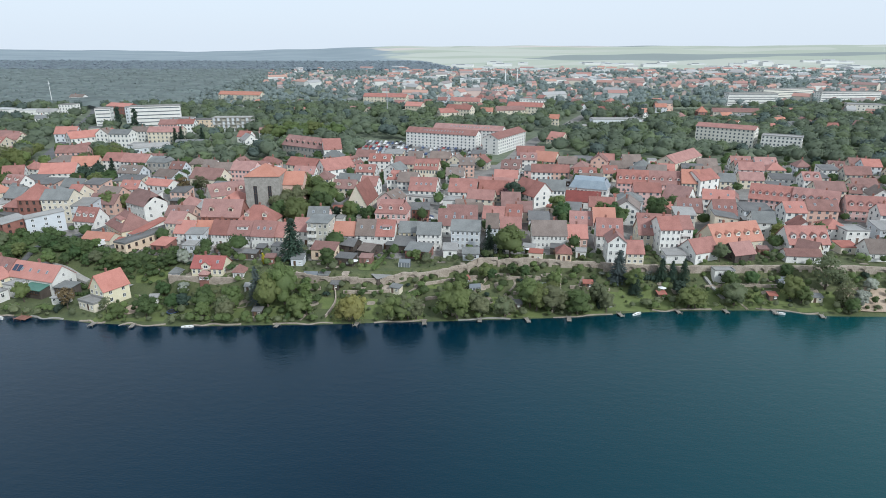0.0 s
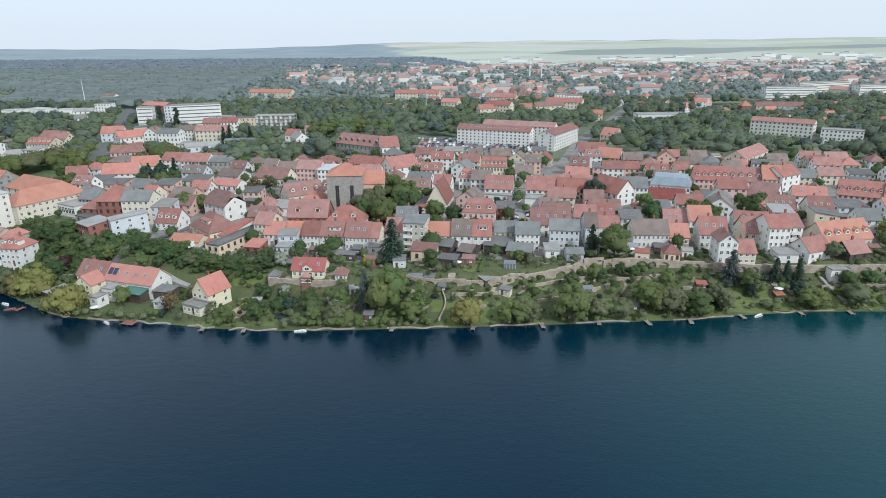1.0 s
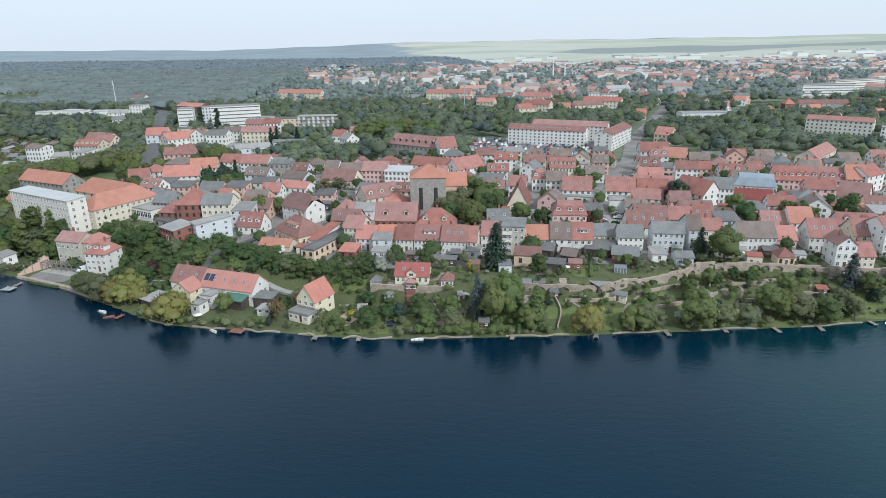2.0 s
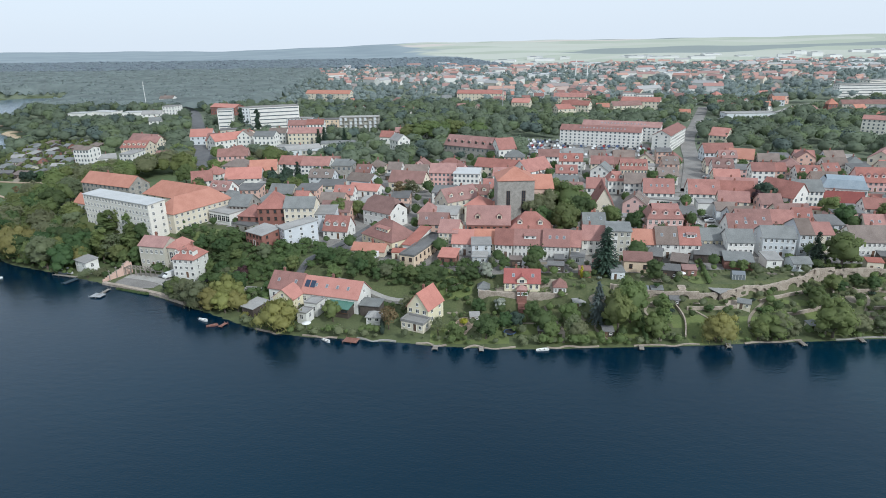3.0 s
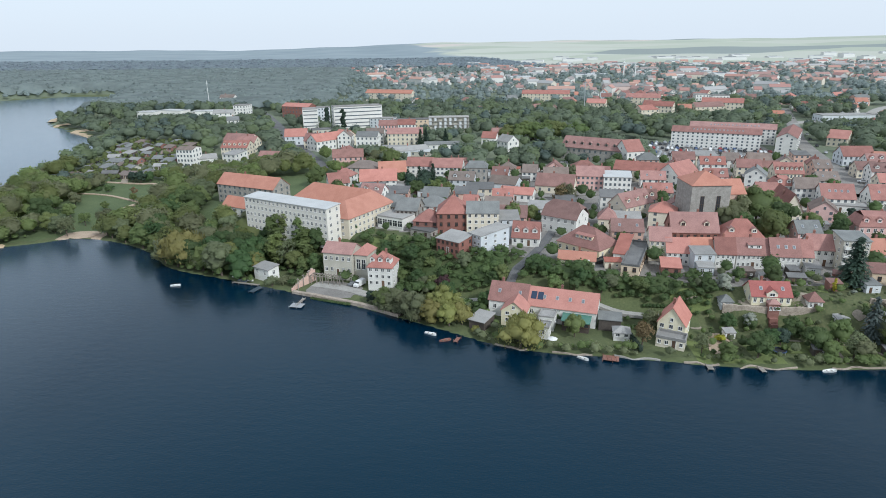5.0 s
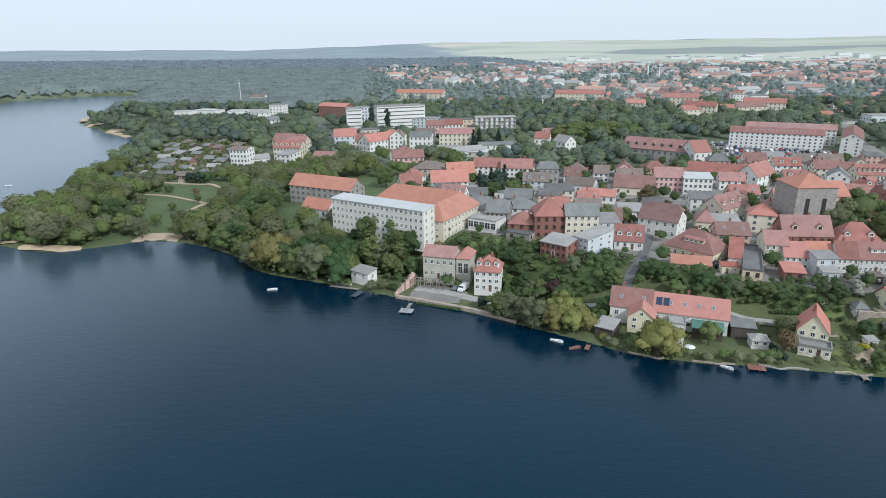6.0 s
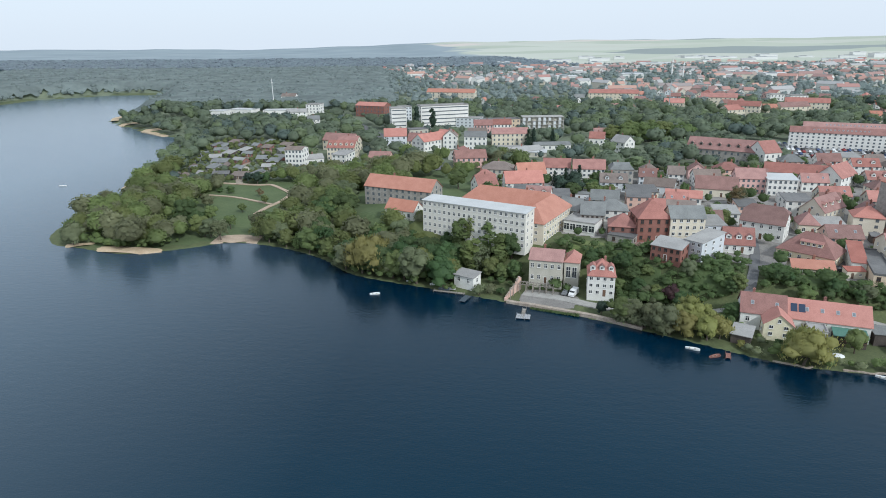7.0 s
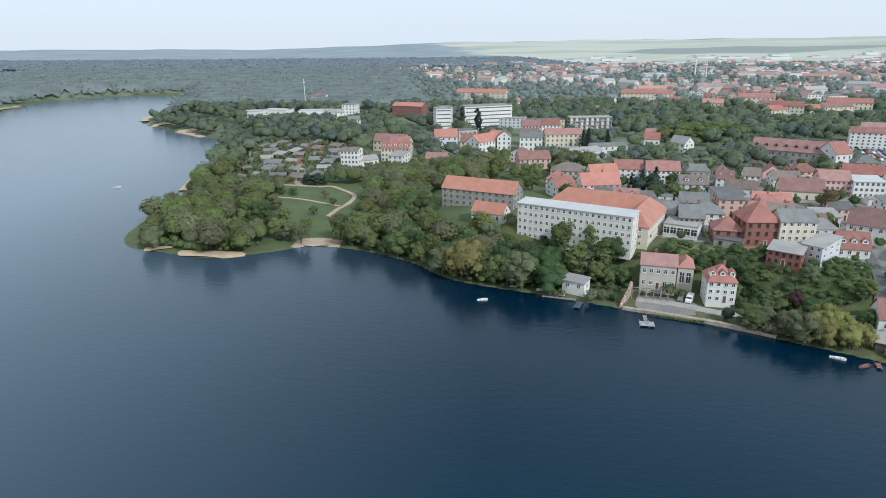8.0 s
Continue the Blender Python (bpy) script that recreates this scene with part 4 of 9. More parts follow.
def tree_meshes(kind, seed):
    """Trunk and crown of a tree 10 m high."""
    rng = np.random.default_rng(seed)
    v, f = [], []
    if kind in ("conifer", "spruce"):
        limb(v, f, (0, 0, -0.6), (0, 0, 9.6), 0.28, 0.05)
        out = []
        levels = 17
        for i in range(levels):
            h = 0.9 + 8.8 * i / levels
            r = 2.5 * (1 - i / levels) ** 0.85 * (0.85 + 0.3 * rng.random()) + 0.18
            n = int(20 * (r / 2.5)) + 6
            ang = rng.random(n) * 6.283
            for a in ang:
                rr = np.linspace(0.25, 1.0, 5)
                for q in rr:
                    jit = rng.normal(size=3) * 0.13
                    at = np.array([math.cos(a) * r * q, math.sin(a) * r * q, h - 0.28 * r * q * q]) + jit
                    side = np.array([-math.sin(a), math.cos(a), 0.0]) * 0.27 * (1.25 - 0.5 * q)
                    fwd = np.array([math.cos(a), math.sin(a), -0.35]) * 0.36
                    out += [at - side, at + fwd, at + side, at - fwd * 0.6 + np.array([0, 0, 0.08])]
        return (v, f), (np.array(out), None)
    if kind == "poplar":
        limb(v, f, (0, 0, -0.6), (0, 0, 8.5), 0.25, 0.06)
        cs = [(rng.normal() * 0.35, rng.normal() * 0.35, 1.8 + 0.62 * i) for i in range(13)]
        rs = [(1.05 - 0.05 * abs(i - 4), 1.05 - 0.05 * abs(i - 4), 0.95) for i in range(13)]
        return (v, f), (leaf_cloud(rng, cs, rs, 1100, 0.5), lobes(rng, cs, rs, False))
    if kind == "shrub":
        cs, rs = [], []
        for i in range(7):
            a, r = rng.random() * 6.283, 2.6 * math.sqrt(rng.random())
            cs.append((math.cos(a) * r, math.sin(a) * r, 2.2 + 4.2 * rng.random() * (1 - r / 4)))
            k = 1.6 + 1.3 * rng.random()
            rs.append((k, k, k * 0.95))
        for i in range(4):
            a = i * 1.57 + rng.random()
            limb(v, f, (0.3 * math.cos(a), 0.3 * math.sin(a), -0.6), (1.6 * math.cos(a), 1.6 * math.sin(a), 4.0), 0.16, 0.05, 5)
        return (v, f), (leaf_cloud(rng, cs, rs, 280, 1.15), lobes(rng, cs, rs, False))
    wide = {"broad": 3.7, "willow": 4.6, "open": 3.4}[kind]
    fork = 2.4 if kind != "willow" else 2.0
    lean = rng.normal(size=2) * 0.25
    limb(v, f, (0, 0, -0.6), (lean[0], lean[1], fork), 0.34, 0.24, 7)
    cs, rs = [], []
    n = {"broad": 17, "willow": 15, "open": 14}[kind]
    for i in range(n):
        a = i * 2.399 + rng.random() * 0.9
        u = (i + 0.5) / n
        h = 2.9 + 5.7 * u
        env = wide * math.sqrt(max(1 - ((h - 4.9) / 4.6) ** 2, 0.05))
        r = env * (0.32 + 0.62 * rng.random())
        k = (0.95 + 1.15 * rng.random()) * wide / 3.7
        c = (math.cos(a) * r + lean[0], math.sin(a) * r + lean[1], h + rng.normal() * 0.3)
        cs.append(c)
        rs.append((k, k, k * (0.78 + 0.25 * rng.random())))
        if i % 2 == 0:
            limb(v, f, (lean[0] * 0.9, lean[1] * 0.9, fork - 0.3 + u), tuple(np.array(c) * np.array((0.85, 0.85, 0.97))), 0.15 - 0.05 * u, 0.035, 5)
    count = {"broad": 1150, "willow": 1250, "open": 1150}[kind]
    cards = leaf_cloud(rng, cs, rs, count, 0.56 if kind != "willow" else 0.52, 0.9 if kind == "willow" else 0.12, 0.9 if kind == "willow" else 0.0)
    if kind == "open":
        return (v, f), (cards, lobes(rng, cs[::3], rs[::3], False, 0.45))
    body = [(lean[0], lean[1], 5.4)], [(wide * 0.86, wide * 0.86, 3.2)]
    return (v, f), (cards, joined(lobes(rng, cs, rs, False, 0.9 if kind == "broad" else 0.74), lobes(rng, *body, True, 0.92)))


TREE_LABELS = {"broad": "broad-leaved tree with a dense green crown", "light": "tree in fresh light green spring leaf", "willow": "weeping willow with yellow-green hanging twigs",
               "grey": "tree with a loose grey-green crown", "conifer": "dark green conifer with drooping branches", "spruce": "blue-grey spruce with tiered branches",
               "purple": "copper beech with dark purple leaves", "yellow": "shrub in bright yellow leaf", "blossom": "tree in pale blossom", "rusty": "tree with sparse rusty young leaves"}


def tree(x, y, high, leaf="broad", shape="broad", seed=0, z=None, wide=1.0, name="", label=""):
    key = ("tree", leaf, shape, seed % 5)
    if key not in MESHES:
        (v, f), crown = tree_meshes(shape, 100 + seed % 5 + 17 * len(shape))
        trunk_me = bpy.data.meshes.new("trunk")
        trunk_me.from_pydata(v, [], f)
        trunk_me.materials.append(BARK)
        MESHES[key] = (trunk_me, leaf_mesh("crown", crown[0], crown[1], [LEAVES[leaf]]) if crown[1] else quads_mesh("crown", crown[0], [LEAVES[leaf]]))
    trunk_me, crown_me = MESHES[key]
    root = new(name or ("shrub" if shape == "shrub" else "tree"))
    s = high / 10.0
    zz = float(height(x, y)) if z is None else z
    root.matrix_basis = Matrix.LocRotScale((x, y, zz), Euler((0, 0, (x * 12.9898 + y * 78.233) % 6.283)), (s * wide, s * wide, s))
    tagged(root, label or (TREE_LABELS[leaf] if shape != "shrub" else TREE_LABELS[leaf].replace("tree", "shrub")), "shrub" if shape == "shrub" else "tree")
    part("trunk", trunk_me, root)
    part("crown", crown_me, root)
    return root


# ---- the ground: one sheet from the lake's bed to the horizon ----
def stations(low, high, fine0, fine1, step, grow):
    out = list(np.arange(fine0, fine1 + 0.01, step))
    s, p = step, fine1
    while p < high:
        s *= grow
        p = min(p + s, high)
        out.append(p)
    s, p = step, fine0
    while p > low:
        s *= grow
        p = max(p - s, low)
        out.insert(0, p)
    return np.array(out)


GX, GY = stations(-4700, 4700, -470, 200, 2.6, 1.06), stations(-600, 4850, 170, 330, 2.6, 1.04)
gx, gy = np.meshgrid(GX, GY)
gd = inland(gx, gy)
gz = height(gx, gy)
gr = np.hypot(gx, gy)
gz = gz + np.where(gd > 0, smooth(1500, 2600, gr) * 0.45 * (5 * np.sin(gx * 0.0061 + 2 * np.sin(gy * 0.0023)) + 4 * np.sin(gx * 0.0137 + gy * 0.004) + 8 * np.sin(gx * 0.0017 + 0.8)), 0)
nx, ny = len(GX), len(GY)
ids = np.arange(nx * ny).reshape(ny, nx)
quads = np.stack([ids[:-1, :-1], ids[:-1, 1:], ids[1:, 1:], ids[1:, :-1]], axis=-1).reshape(-1, 4)
cx = (gx[:-1, :-1] + gx[1:, 1:]).ravel() / 2
cy = (gy[:-1, :-1] + gy[1:, 1:]).ravel() / 2
cd = inland(cx, cy)


def town_at(x, y, d):
    """Where the old town's paved streets and yards lie."""
    return (d > 36 + 14 * smooth(-90, -170, x)) & (x > -225) & (x < 240) & (y < 395)


slot = np.zeros(len(cx), np.int32)
slot[(cy > 405) & (cd > 3)] = 4
slot[(cx < -255) & (cd > 5) & (cy > 240) & (cy < 405)] = 5
slot[town_at(cx, cy, cd)] = 1
slot[(np.abs(cx + 361) < 11) & (cd > 0) & (cd < 9) & (cy < 302)] = 2
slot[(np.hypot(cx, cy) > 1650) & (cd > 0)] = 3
slot[(cx > -110) & (cx < 240) & (cd > 10) & (cd < 52) & (slot == 0)] = 7
slot[(cx > -120) & (cx < 240) & (cd > 2) & (cd < 13) & (np.sin(cx * 0.31 + 1) + np.sin(cx * 0.13 + cy * 0.2) > -0.7)] = 6
ground = mesh_object("ground", np.stack([gx, gy, gz], axis=-1).reshape(-1, 3).tolist(), quads.tolist(), [GRASS, PAVING, SAND, HAZED_FAR_LAND, WOOD_FLOOR, PARK_GRASS, LAWN, GARDEN], None, slot)
tagged(ground, "grassy lake shore rising to the town and far fields", "ground", kind="structure")
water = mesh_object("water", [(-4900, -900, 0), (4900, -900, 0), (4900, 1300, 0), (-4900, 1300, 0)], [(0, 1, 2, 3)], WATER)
tagged(water, "dark blue lake with fine ripples", "water", kind="structure")


def road(name, points, wide, mat, label, lift=0.12):
    line = spline(points, 8)
    v, f = [], []
    for i, p in enumerate(line):
        t = line[min(i + 1, len(line) - 1)] - line[max(i - 1, 0)]
        t = t / np.hypot(*t)
        n = np.array([-t[1], t[0]]) * wide / 2
        for s in (1, -1):
            q = p + n * s
            zc = float(height(p[0], p[1]))
            v.append((q[0], q[1], zc + lift + 0.25))
            v.append((q[0], q[1], zc - 0.6))
        if i:
            k = 4 * i
            f += [(k - 4, k, k + 2, k - 2), (k - 4, k - 3, k + 1, k), (k - 2, k + 2, k + 3, k - 1)]
    ob = mesh_object(name, v, f, mat)
    return tagged(ob, label, "road", kind="structure")


# ---- woods and suburbs: too many to count ----
def woods(name, places, highs, mat, label, cards, size, seed, fine=True, wide=1.1):
    """One object of many trees; each has a lumpy crown of its own, covered with leaf clumps."""
    rng = np.random.default_rng(seed)
    kinds = [crown_model(rng, cards, size, fine) for _ in range(8)]
    out, cores, tris, at = [], [], [], 0
    for (x, y, z), h in zip(places, highs):
        base, (cv, ct) = kinds[rng.integers(8)]
        a, s = rng.random() * 6.283, h / 10.0
        k = wide * (0.85 + 0.35 * rng.random())
        c, n = math.cos(a) * s * k, math.sin(a) * s * k
        for src, dst in ((base, out), (cv, cores)):
            p = np.empty_like(src)
            p[:, 0], p[:, 1], p[:, 2] = src[:, 0] * c - src[:, 1] * n + x, src[:, 0] * n + src[:, 1] * c + y, src[:, 2] * s + z
            if src.shape[1] == 6:
                p[:, 3], p[:, 4], p[:, 5] = src[:, 3] * math.cos(a) - src[:, 4] * math.sin(a), src[:, 3] * math.sin(a) + src[:, 4] * math.cos(a), src[:, 5]
            dst.append(p)
        tris.append(ct + at)
        at += len(cv)
    ob = new(name, leaf_mesh(name, np.vstack(out), (np.vstack(cores), np.vstack(tris)), [mat]))
    return tagged(ob, label, "woodland", kind="stuff")


PLOTS = {}


def clear(x, y, room):
    """Whether no house stands within room of (x, y)."""
    if PLOTS.get("count") != len(FOOTPRINTS):
        PLOTS["count"] = len(FOOTPRINTS)
        q = np.array(FOOTPRINTS)
        PLOTS["all"] = (q[:, 0], q[:, 1], q[:, 2], q[:, 3], np.cos(np.radians(q[:, 4])), np.sin(np.radians(q[:, 4])))
    hx, hy, a, b, c, s = PLOTS["all"]
    dx, dy = x - hx, y - hy
    return not bool(np.any((np.abs(dx * c + dy * s) < a + room) & (np.abs(dy * c - dx * s) < b + room)))


def off_roads(x, y, room):
    for pts, wide in ROADS:
        d = np.hypot(pts[:, 0] - x, pts[:, 1] - y).min()
        if d < wide / 2 + room:
            return False
    return True


# ---- streets ----
ROADS = []


def street(name, points, wide, mat, label):
    road(name, points, wide, mat, label)
    ROADS.append((spline(points, 30), wide))


street("road", [(4, 318), (20, 362), (34, 402), (49, 453), (66, 502), (92, 560), (150, 700)], 10, PAVING, "pale grey street that leads out of the town")
street("road", [(-272, 395), (-301, 460), (-330, 527), (-371, 619), (-417, 718), (-470, 800)], 11, ASPHALT, "asphalt street towards the woods")
street("road", [(-238, 233), (-226, 229), (-213, 222), (-200, 221), (-172, 218), (-150, 214), (-134, 207), (-118, 204)], 4, CONCRETE, "pale shore lane")
street("road", [(-143, 282), (-152, 255), (-161, 234), (-168, 220)], 3.2, ASPHALT, "narrow lane down to the shore")
street("road", [(-160, 322), (-120, 330), (-60, 335), (0, 322), (80, 312), (170, 300)], 9, PAVING, "paved town street")
street("road", [(100, 585), (150, 608), (200, 640), (270, 712), (420, 800)], 12, CONCRETE, "pale through road")
street("path", [(-412, 396), (-386, 391), (-377, 391), (-368, 382), (-359, 369), (-358.5, 354), (-362, 340), (-364, 326)], 2.4, SAND, "sandy footpath that winds over the park lawn")
street("path", [(-396, 392), (-401, 404), (-405, 420), (-409, 440), (-414, 470)], 4.0, EARTH, "pale earth lane between the allotments")
street("path", [(-452, 352), (-432, 362), (-410, 366), (-390, 362), (-372, 352), (-361, 345)], 1.8, SAND, "narrow sandy footpath across the park")

# ---- houses that stand on their own by the lake ----
house(-275.5, 273.4, 9.6, -28, 44.5, 8, 14.0, "mono", 0.5, "pale", "lightmetal", "long pale school wing with small windows and a light metal roof", nwin=20, floors=5, name="school_building", category="school", door=False)
house(-239.6, 263.5, 10.2, -28, 12.0, 31, 8.0, "hip", 5.6, "cream", "orange", "cream school side wing with an orange hipped roof", nwin=2, floors=3, sidewin=11, name="school_building", category="school", chimneys=0)
house(-261.1, 296.3, 10.0, -28, 45.0, 13, 8.2, "hip", 5.9, "cream", "orange", "rear school wing with a long orange tiled roof", nwin=8, floors=3, name="school_building", category="school")
house(-307.8, 323.8, 7.6, -24, 36, 12, 10.5, "gable", 4.6, "greystone", "orange", "grey stone school wing with an orange tiled roof", nwin=11, floors=4, name="school_building", category="school")
house(-219.6, 271.1, 10.6, -28, 12.5, 12, 5.2, "flat", 0.4, "white", "greyflat", "modern white pavilion with a flat roof and glazed front", nwin=0, floors=1, glass=1, name="pavilion", category="pavilion")
house(-235.6, 239.6, 2.3, -14, 11.5, 9, 8.6, "gable", 2.8, "sandgrey", "red", "grey-beige clubhouse with a red roof above the yard", nwin=5, floors=2, name="clubhouse")
house(-223.6, 238.2, 2.3, -14, 5.0, 9, 8.2, "hip", 2.6, "sandgrey", "salmon", "clubhouse stair wing with tall glazing", nwin=2, floors=1, tall=1, name="clubhouse", chimneys=0)
house(-217.2, 228.0, 2.2, -9, 8.8, 9.5, 7.2, "hip", 4.6, "white", "red", "white cube-like villa with a hipped red roof", nwin=4, floors=3, dormers=3, name="villa")
house(-175.2, 208.2, 1.6, -17.5, 12.0, 9.6, 4.4, "gable", 4.5, "white", "red", "long lakeside house with a faded red tiled roof", nwin=3, floors=1, name="house", sky=2)
house(-163.7, 204.6, 1.6, -17.5, 21.5, 9.6, 4.2, "gable", 4.3, "white", "salmon", "long white lakeside house with a salmon roof and skylights", nwin=6, floors=1, name="house", sky=4)
house(-171.6, 200.8, 1.3, -17.5, 7.6, 6.6, 4.3, "gablef", 3.0, "paleyellow", "salmon", "yellow gabled front house reaching to the lake", nwin=2, floors=2, name="house", chimneys=0)
house(-160.5, 197.6, 1.3, -17.5, 4.6, 5.2, 3.6, "flat", 0.3, "white", "greyflat", "white flat-roofed garden room", nwin=2, floors=1, name="garden_room", category="annex")
house(-161.5, 191.8, 1.1, -17.5, 3.4, 4.4, 3.0, "flat", 0.3, "white", "greyflat", "small white bath house by the lake", nwin=1, floors=1, name="bath_house", category="hut")
house(-142.4, 197.4, 1.5, -12, 6.4, 5.0, 2.6, "mono", 0.4, "darkwood", "slate", "dark carport with a grey flat roof", nwin=0, floors=1, name="carport", category="carport")
house(-153.5, 197.2, 1.4, -17.5, 8.0, 4.6, 2.3, "mono", 0.9, "darkwood", "teal", "conservatory with a green glazed lean-to roof", nwin=0, floors=1, glass=1, name="conservatory", category="conservatory")
house(-139.4, 190.6, 1.2, -8, 4.6, 4.0, 2.0, "hip", 1.3, "white", "greyflat", "open garden pavilion with a grey hipped roof", nwin=2, floors=1, name="garden_pavilion", category="pavilion", chimneys=0)
house(-126.6, 192.4, 0.9, -28, 7.6, 9.4, 5.2, "gablef", 4.9, "paleyellow", "salmon", "yellow lakeside house with a steep salmon tiled roof", nwin=3, floors=2, name="house", sky=2)
house(-128.2, 187.6, 0.8, -26, 7.8, 4.6, 2.4, "flat", 0.7, "cream", "greyflat", "cream terrace in front of the lakeside house", nwin=4, floors=1, name="terrace", category="terrace")
house(-262.0, 239.2, 2.0, -32, 8.0, 5.0, 3.2, "mono", 0.7, "white", "greyflat", "small white boathouse with a pale roof", nwin=2, floors=1, name="boathouse", category="boathouse")
house(-181.5, 198.6, 0.9, -30, 5.2, 6.8, 2.4, "mono", 0.5, "darkwood", "greyflat", "boat shed with a grey roof at the water", nwin=0, floors=1, name="boat_shed", category="shed")
house(-80.0, 200.4, 6.0, -5, 4.0, 4.0, 3.0, "hip", 2.4, "white", "brown", "small garden house with a steep brown roof on the wall", nwin=3, floors=1, name="garden_house", category="garden house", chimneys=0)
house(-104.2, 204.0, 4.2, -4, 3.6, 3.6, 3.0, "hip", 1.8, "palegrey", "slate", "small round-looking garden tower with a slate roof", nwin=2, floors=1, name="garden_house", category="garden house", chimneys=0)

house(-293.6, 293.4, 6.8, -28.0, 14.5, 8, 8.2, "gable", 3.6, "white", "orange", "small white annex with a bright orange tiled roof", nwin=3, floors=2, name='annex', chimneys=0)
house(-95.6, 203.0, 6.5, -4.5, 11.4, 8, 3.1, "gable", 3.3, "paleyellow", "brightred", "cream lakeside villa with a red roof on a garden terrace", nwin=6, floors=1, dormers=0, sky=2, name='villa')
house(-194.0, 258.6, 11.0, -0.3, 12.0, 13, 9.24, "hip", 6, "brick", "red", "three-storey red brick house with a hipped tiled roof", nwin=4, floors=3)
house(-203.9, 262.6, 11.1, -11.0, 10.6, 10, 5.04, "hip", 4, "brick", "red", "low red brick house with a hipped roof", nwin=3, floors=2)
house(-204.8, 259.2, 11.0, -30.1, 9.7, 8, 2.69, "flat", 0.3, "greystone", "darkflat", "flat-roofed grey garage building", nwin=2, floors=1, name='garage')
house(-193.5, 241.8, 10.6, -36.2, 10.3, 9, 5.04, "mono", 1.0, "brick", "greyflat", "two-storey red brick house under a low grey roof", nwin=5, floors=2)
house(-182.5, 257.3, 10.7, -1.6, 12.4, 10, 10.08, "gable", 3.5, "cream", "slate", "four-storey cream house with a slate roof", nwin=5, floors=4)
house(-170.7, 257.5, 10.3, 1.1, 8.7, 10, 7.56, "mono", 1.2, "paleblue", "greyflat", "pale blue three-storey house with a low grey roof", nwin=3, floors=3)
house(-181.5, 243.6, 10.4, -50.7, 6.6, 14, 6.72, "mono", 1.2, "paleblue", "greyflat", "pale blue rear house with a low grey roof", nwin=3, floors=3)
house(-165.3, 250.4, 10.0, -12.0, 10.2, 9, 3.36, "gable", 5, "white", "red", "white house with a red tiled roof and three dormers", nwin=4, floors=1, dormers=3)
house(-152.0, 269.9, 10.1, -35.5, 15.4, 11, 6.72, "gable", 5.5, "white", "brown", "white two-storey house with a brown clipped roof", nwin=5, floors=2, clip=1)
house(-148.8, 245.9, 9.6, -43.4, 18.0, 13, 3.78, "hip", 6, "yellow", "red", "yellow house with a hipped red roof and a long dormer", nwin=6, floors=1, dormers=1)
house(-150.4, 230.7, 9.4, -12.3, 12.6, 7, 2.18, "gable", 2, "cream", "orange", "low outbuilding with an orange roof", nwin=2, floors=1, name='outbuilding')
house(-131.4, 219.6, 7.6, -22.0, 5.7, 27, 5.7, "flat", 0.6, "sand", "darkflat", "long sand-coloured house with a flat roof terrace", nwin=2, floors=2, sidewin=8)
house(-131.4, 231.2, 8.8, -22.0, 4.2, 16, 4.62, "mono", 2.5, "white", "rust", "white house with a rust-red lean-to roof", nwin=1, floors=1)
house(-118.2, 234.7, 9.4, -10.3, 7.1, 11, 7.56, "gable", 3.5, "cream", "red", "cream three-storey house with a red roof", nwin=4, floors=3)
house(-113.2, 230.7, 9.4, -7.9, 7.5, 9, 4.62, "gable", 4, "white", "salmon", "white terraced house with a salmon tiled roof", nwin=4, floors=2, sidewin=0)
house(-105.0, 230.6, 9.4, -4.5, 7.3, 9, 4.62, "gable", 4, "cream", "orange", "cream terraced house with a bright orange roof", nwin=3, floors=2, sidewin=0)
house(-97.6, 228.0, 9.4, -8.4, 6.3, 9, 5.04, "gable", 4.5, "white", "red", "white terraced house with a red roof", nwin=4, floors=2, sidewin=0)
house(-90.9, 227.3, 9.4, -5.6, 10.7, 9, 5.04, "gable", 4.5, "white", "red", "white terraced house with a red roof and a wide dormer", nwin=7, floors=2, dormers=1, sidewin=0)
house(-80.6, 224.8, 9.3, -8.5, 9.0, 10, 5.46, "gable", 4.8, "white", "red", "white terraced house with skylights in a red roof", nwin=6, floors=2, sky=3, sidewin=0)
house(-71.3, 224.1, 9.3, -11.2, 3.6, 9, 5.46, "gable", 4.5, "cream", "red", "narrow cream terraced house with a red roof", nwin=2, floors=2, sidewin=0)
house(-65.8, 230.0, 9.4, -9.0, 8.4, 9, 5.88, "gable", 4.2, "white", "red", "white terraced house with a balcony and red roof", nwin=4, floors=2, sidewin=0)
house(-58.5, 224.2, 9.3, -8.1, 8.2, 9, 10.92, "mono", 0.8, "sandgrey", "slate", "four-storey grey apartment house with a flat roof", nwin=4, floors=4, name='apartment_house')
house(-49.7, 227.4, 9.4, -4.5, 9.3, 9, 5.04, "gable", 4.2, "white", "orange", "white terraced house with an orange roof", nwin=4, floors=2, sidewin=0)
house(-40.3, 226.0, 9.4, -4.5, 7.9, 10, 5.46, "gable", 5, "white", "greybrown", "white terraced house with a grey-brown roof", nwin=3, floors=2, sky=2, sidewin=0)
house(-32.4, 225.2, 9.4, -4.5, 6.9, 10, 5.46, "gable", 5, "white", "red", "white terraced house with a red roof and dormer", nwin=3, floors=2, dormers=1, sky=2, sidewin=0)
house(-23.8, 229.9, 9.4, -2.7, 8.0, 9, 5.46, "gable", 3.2, "yellow", "slate", "pale yellow terraced house with a slate roof", nwin=4, floors=2, sidewin=0)
house(-16.4, 223.7, 9.3, -4.5, 8.8, 9, 6.72, "gable", 3.5, "white", "slate", "white three-storey house with a slate roof", nwin=5, floors=3)
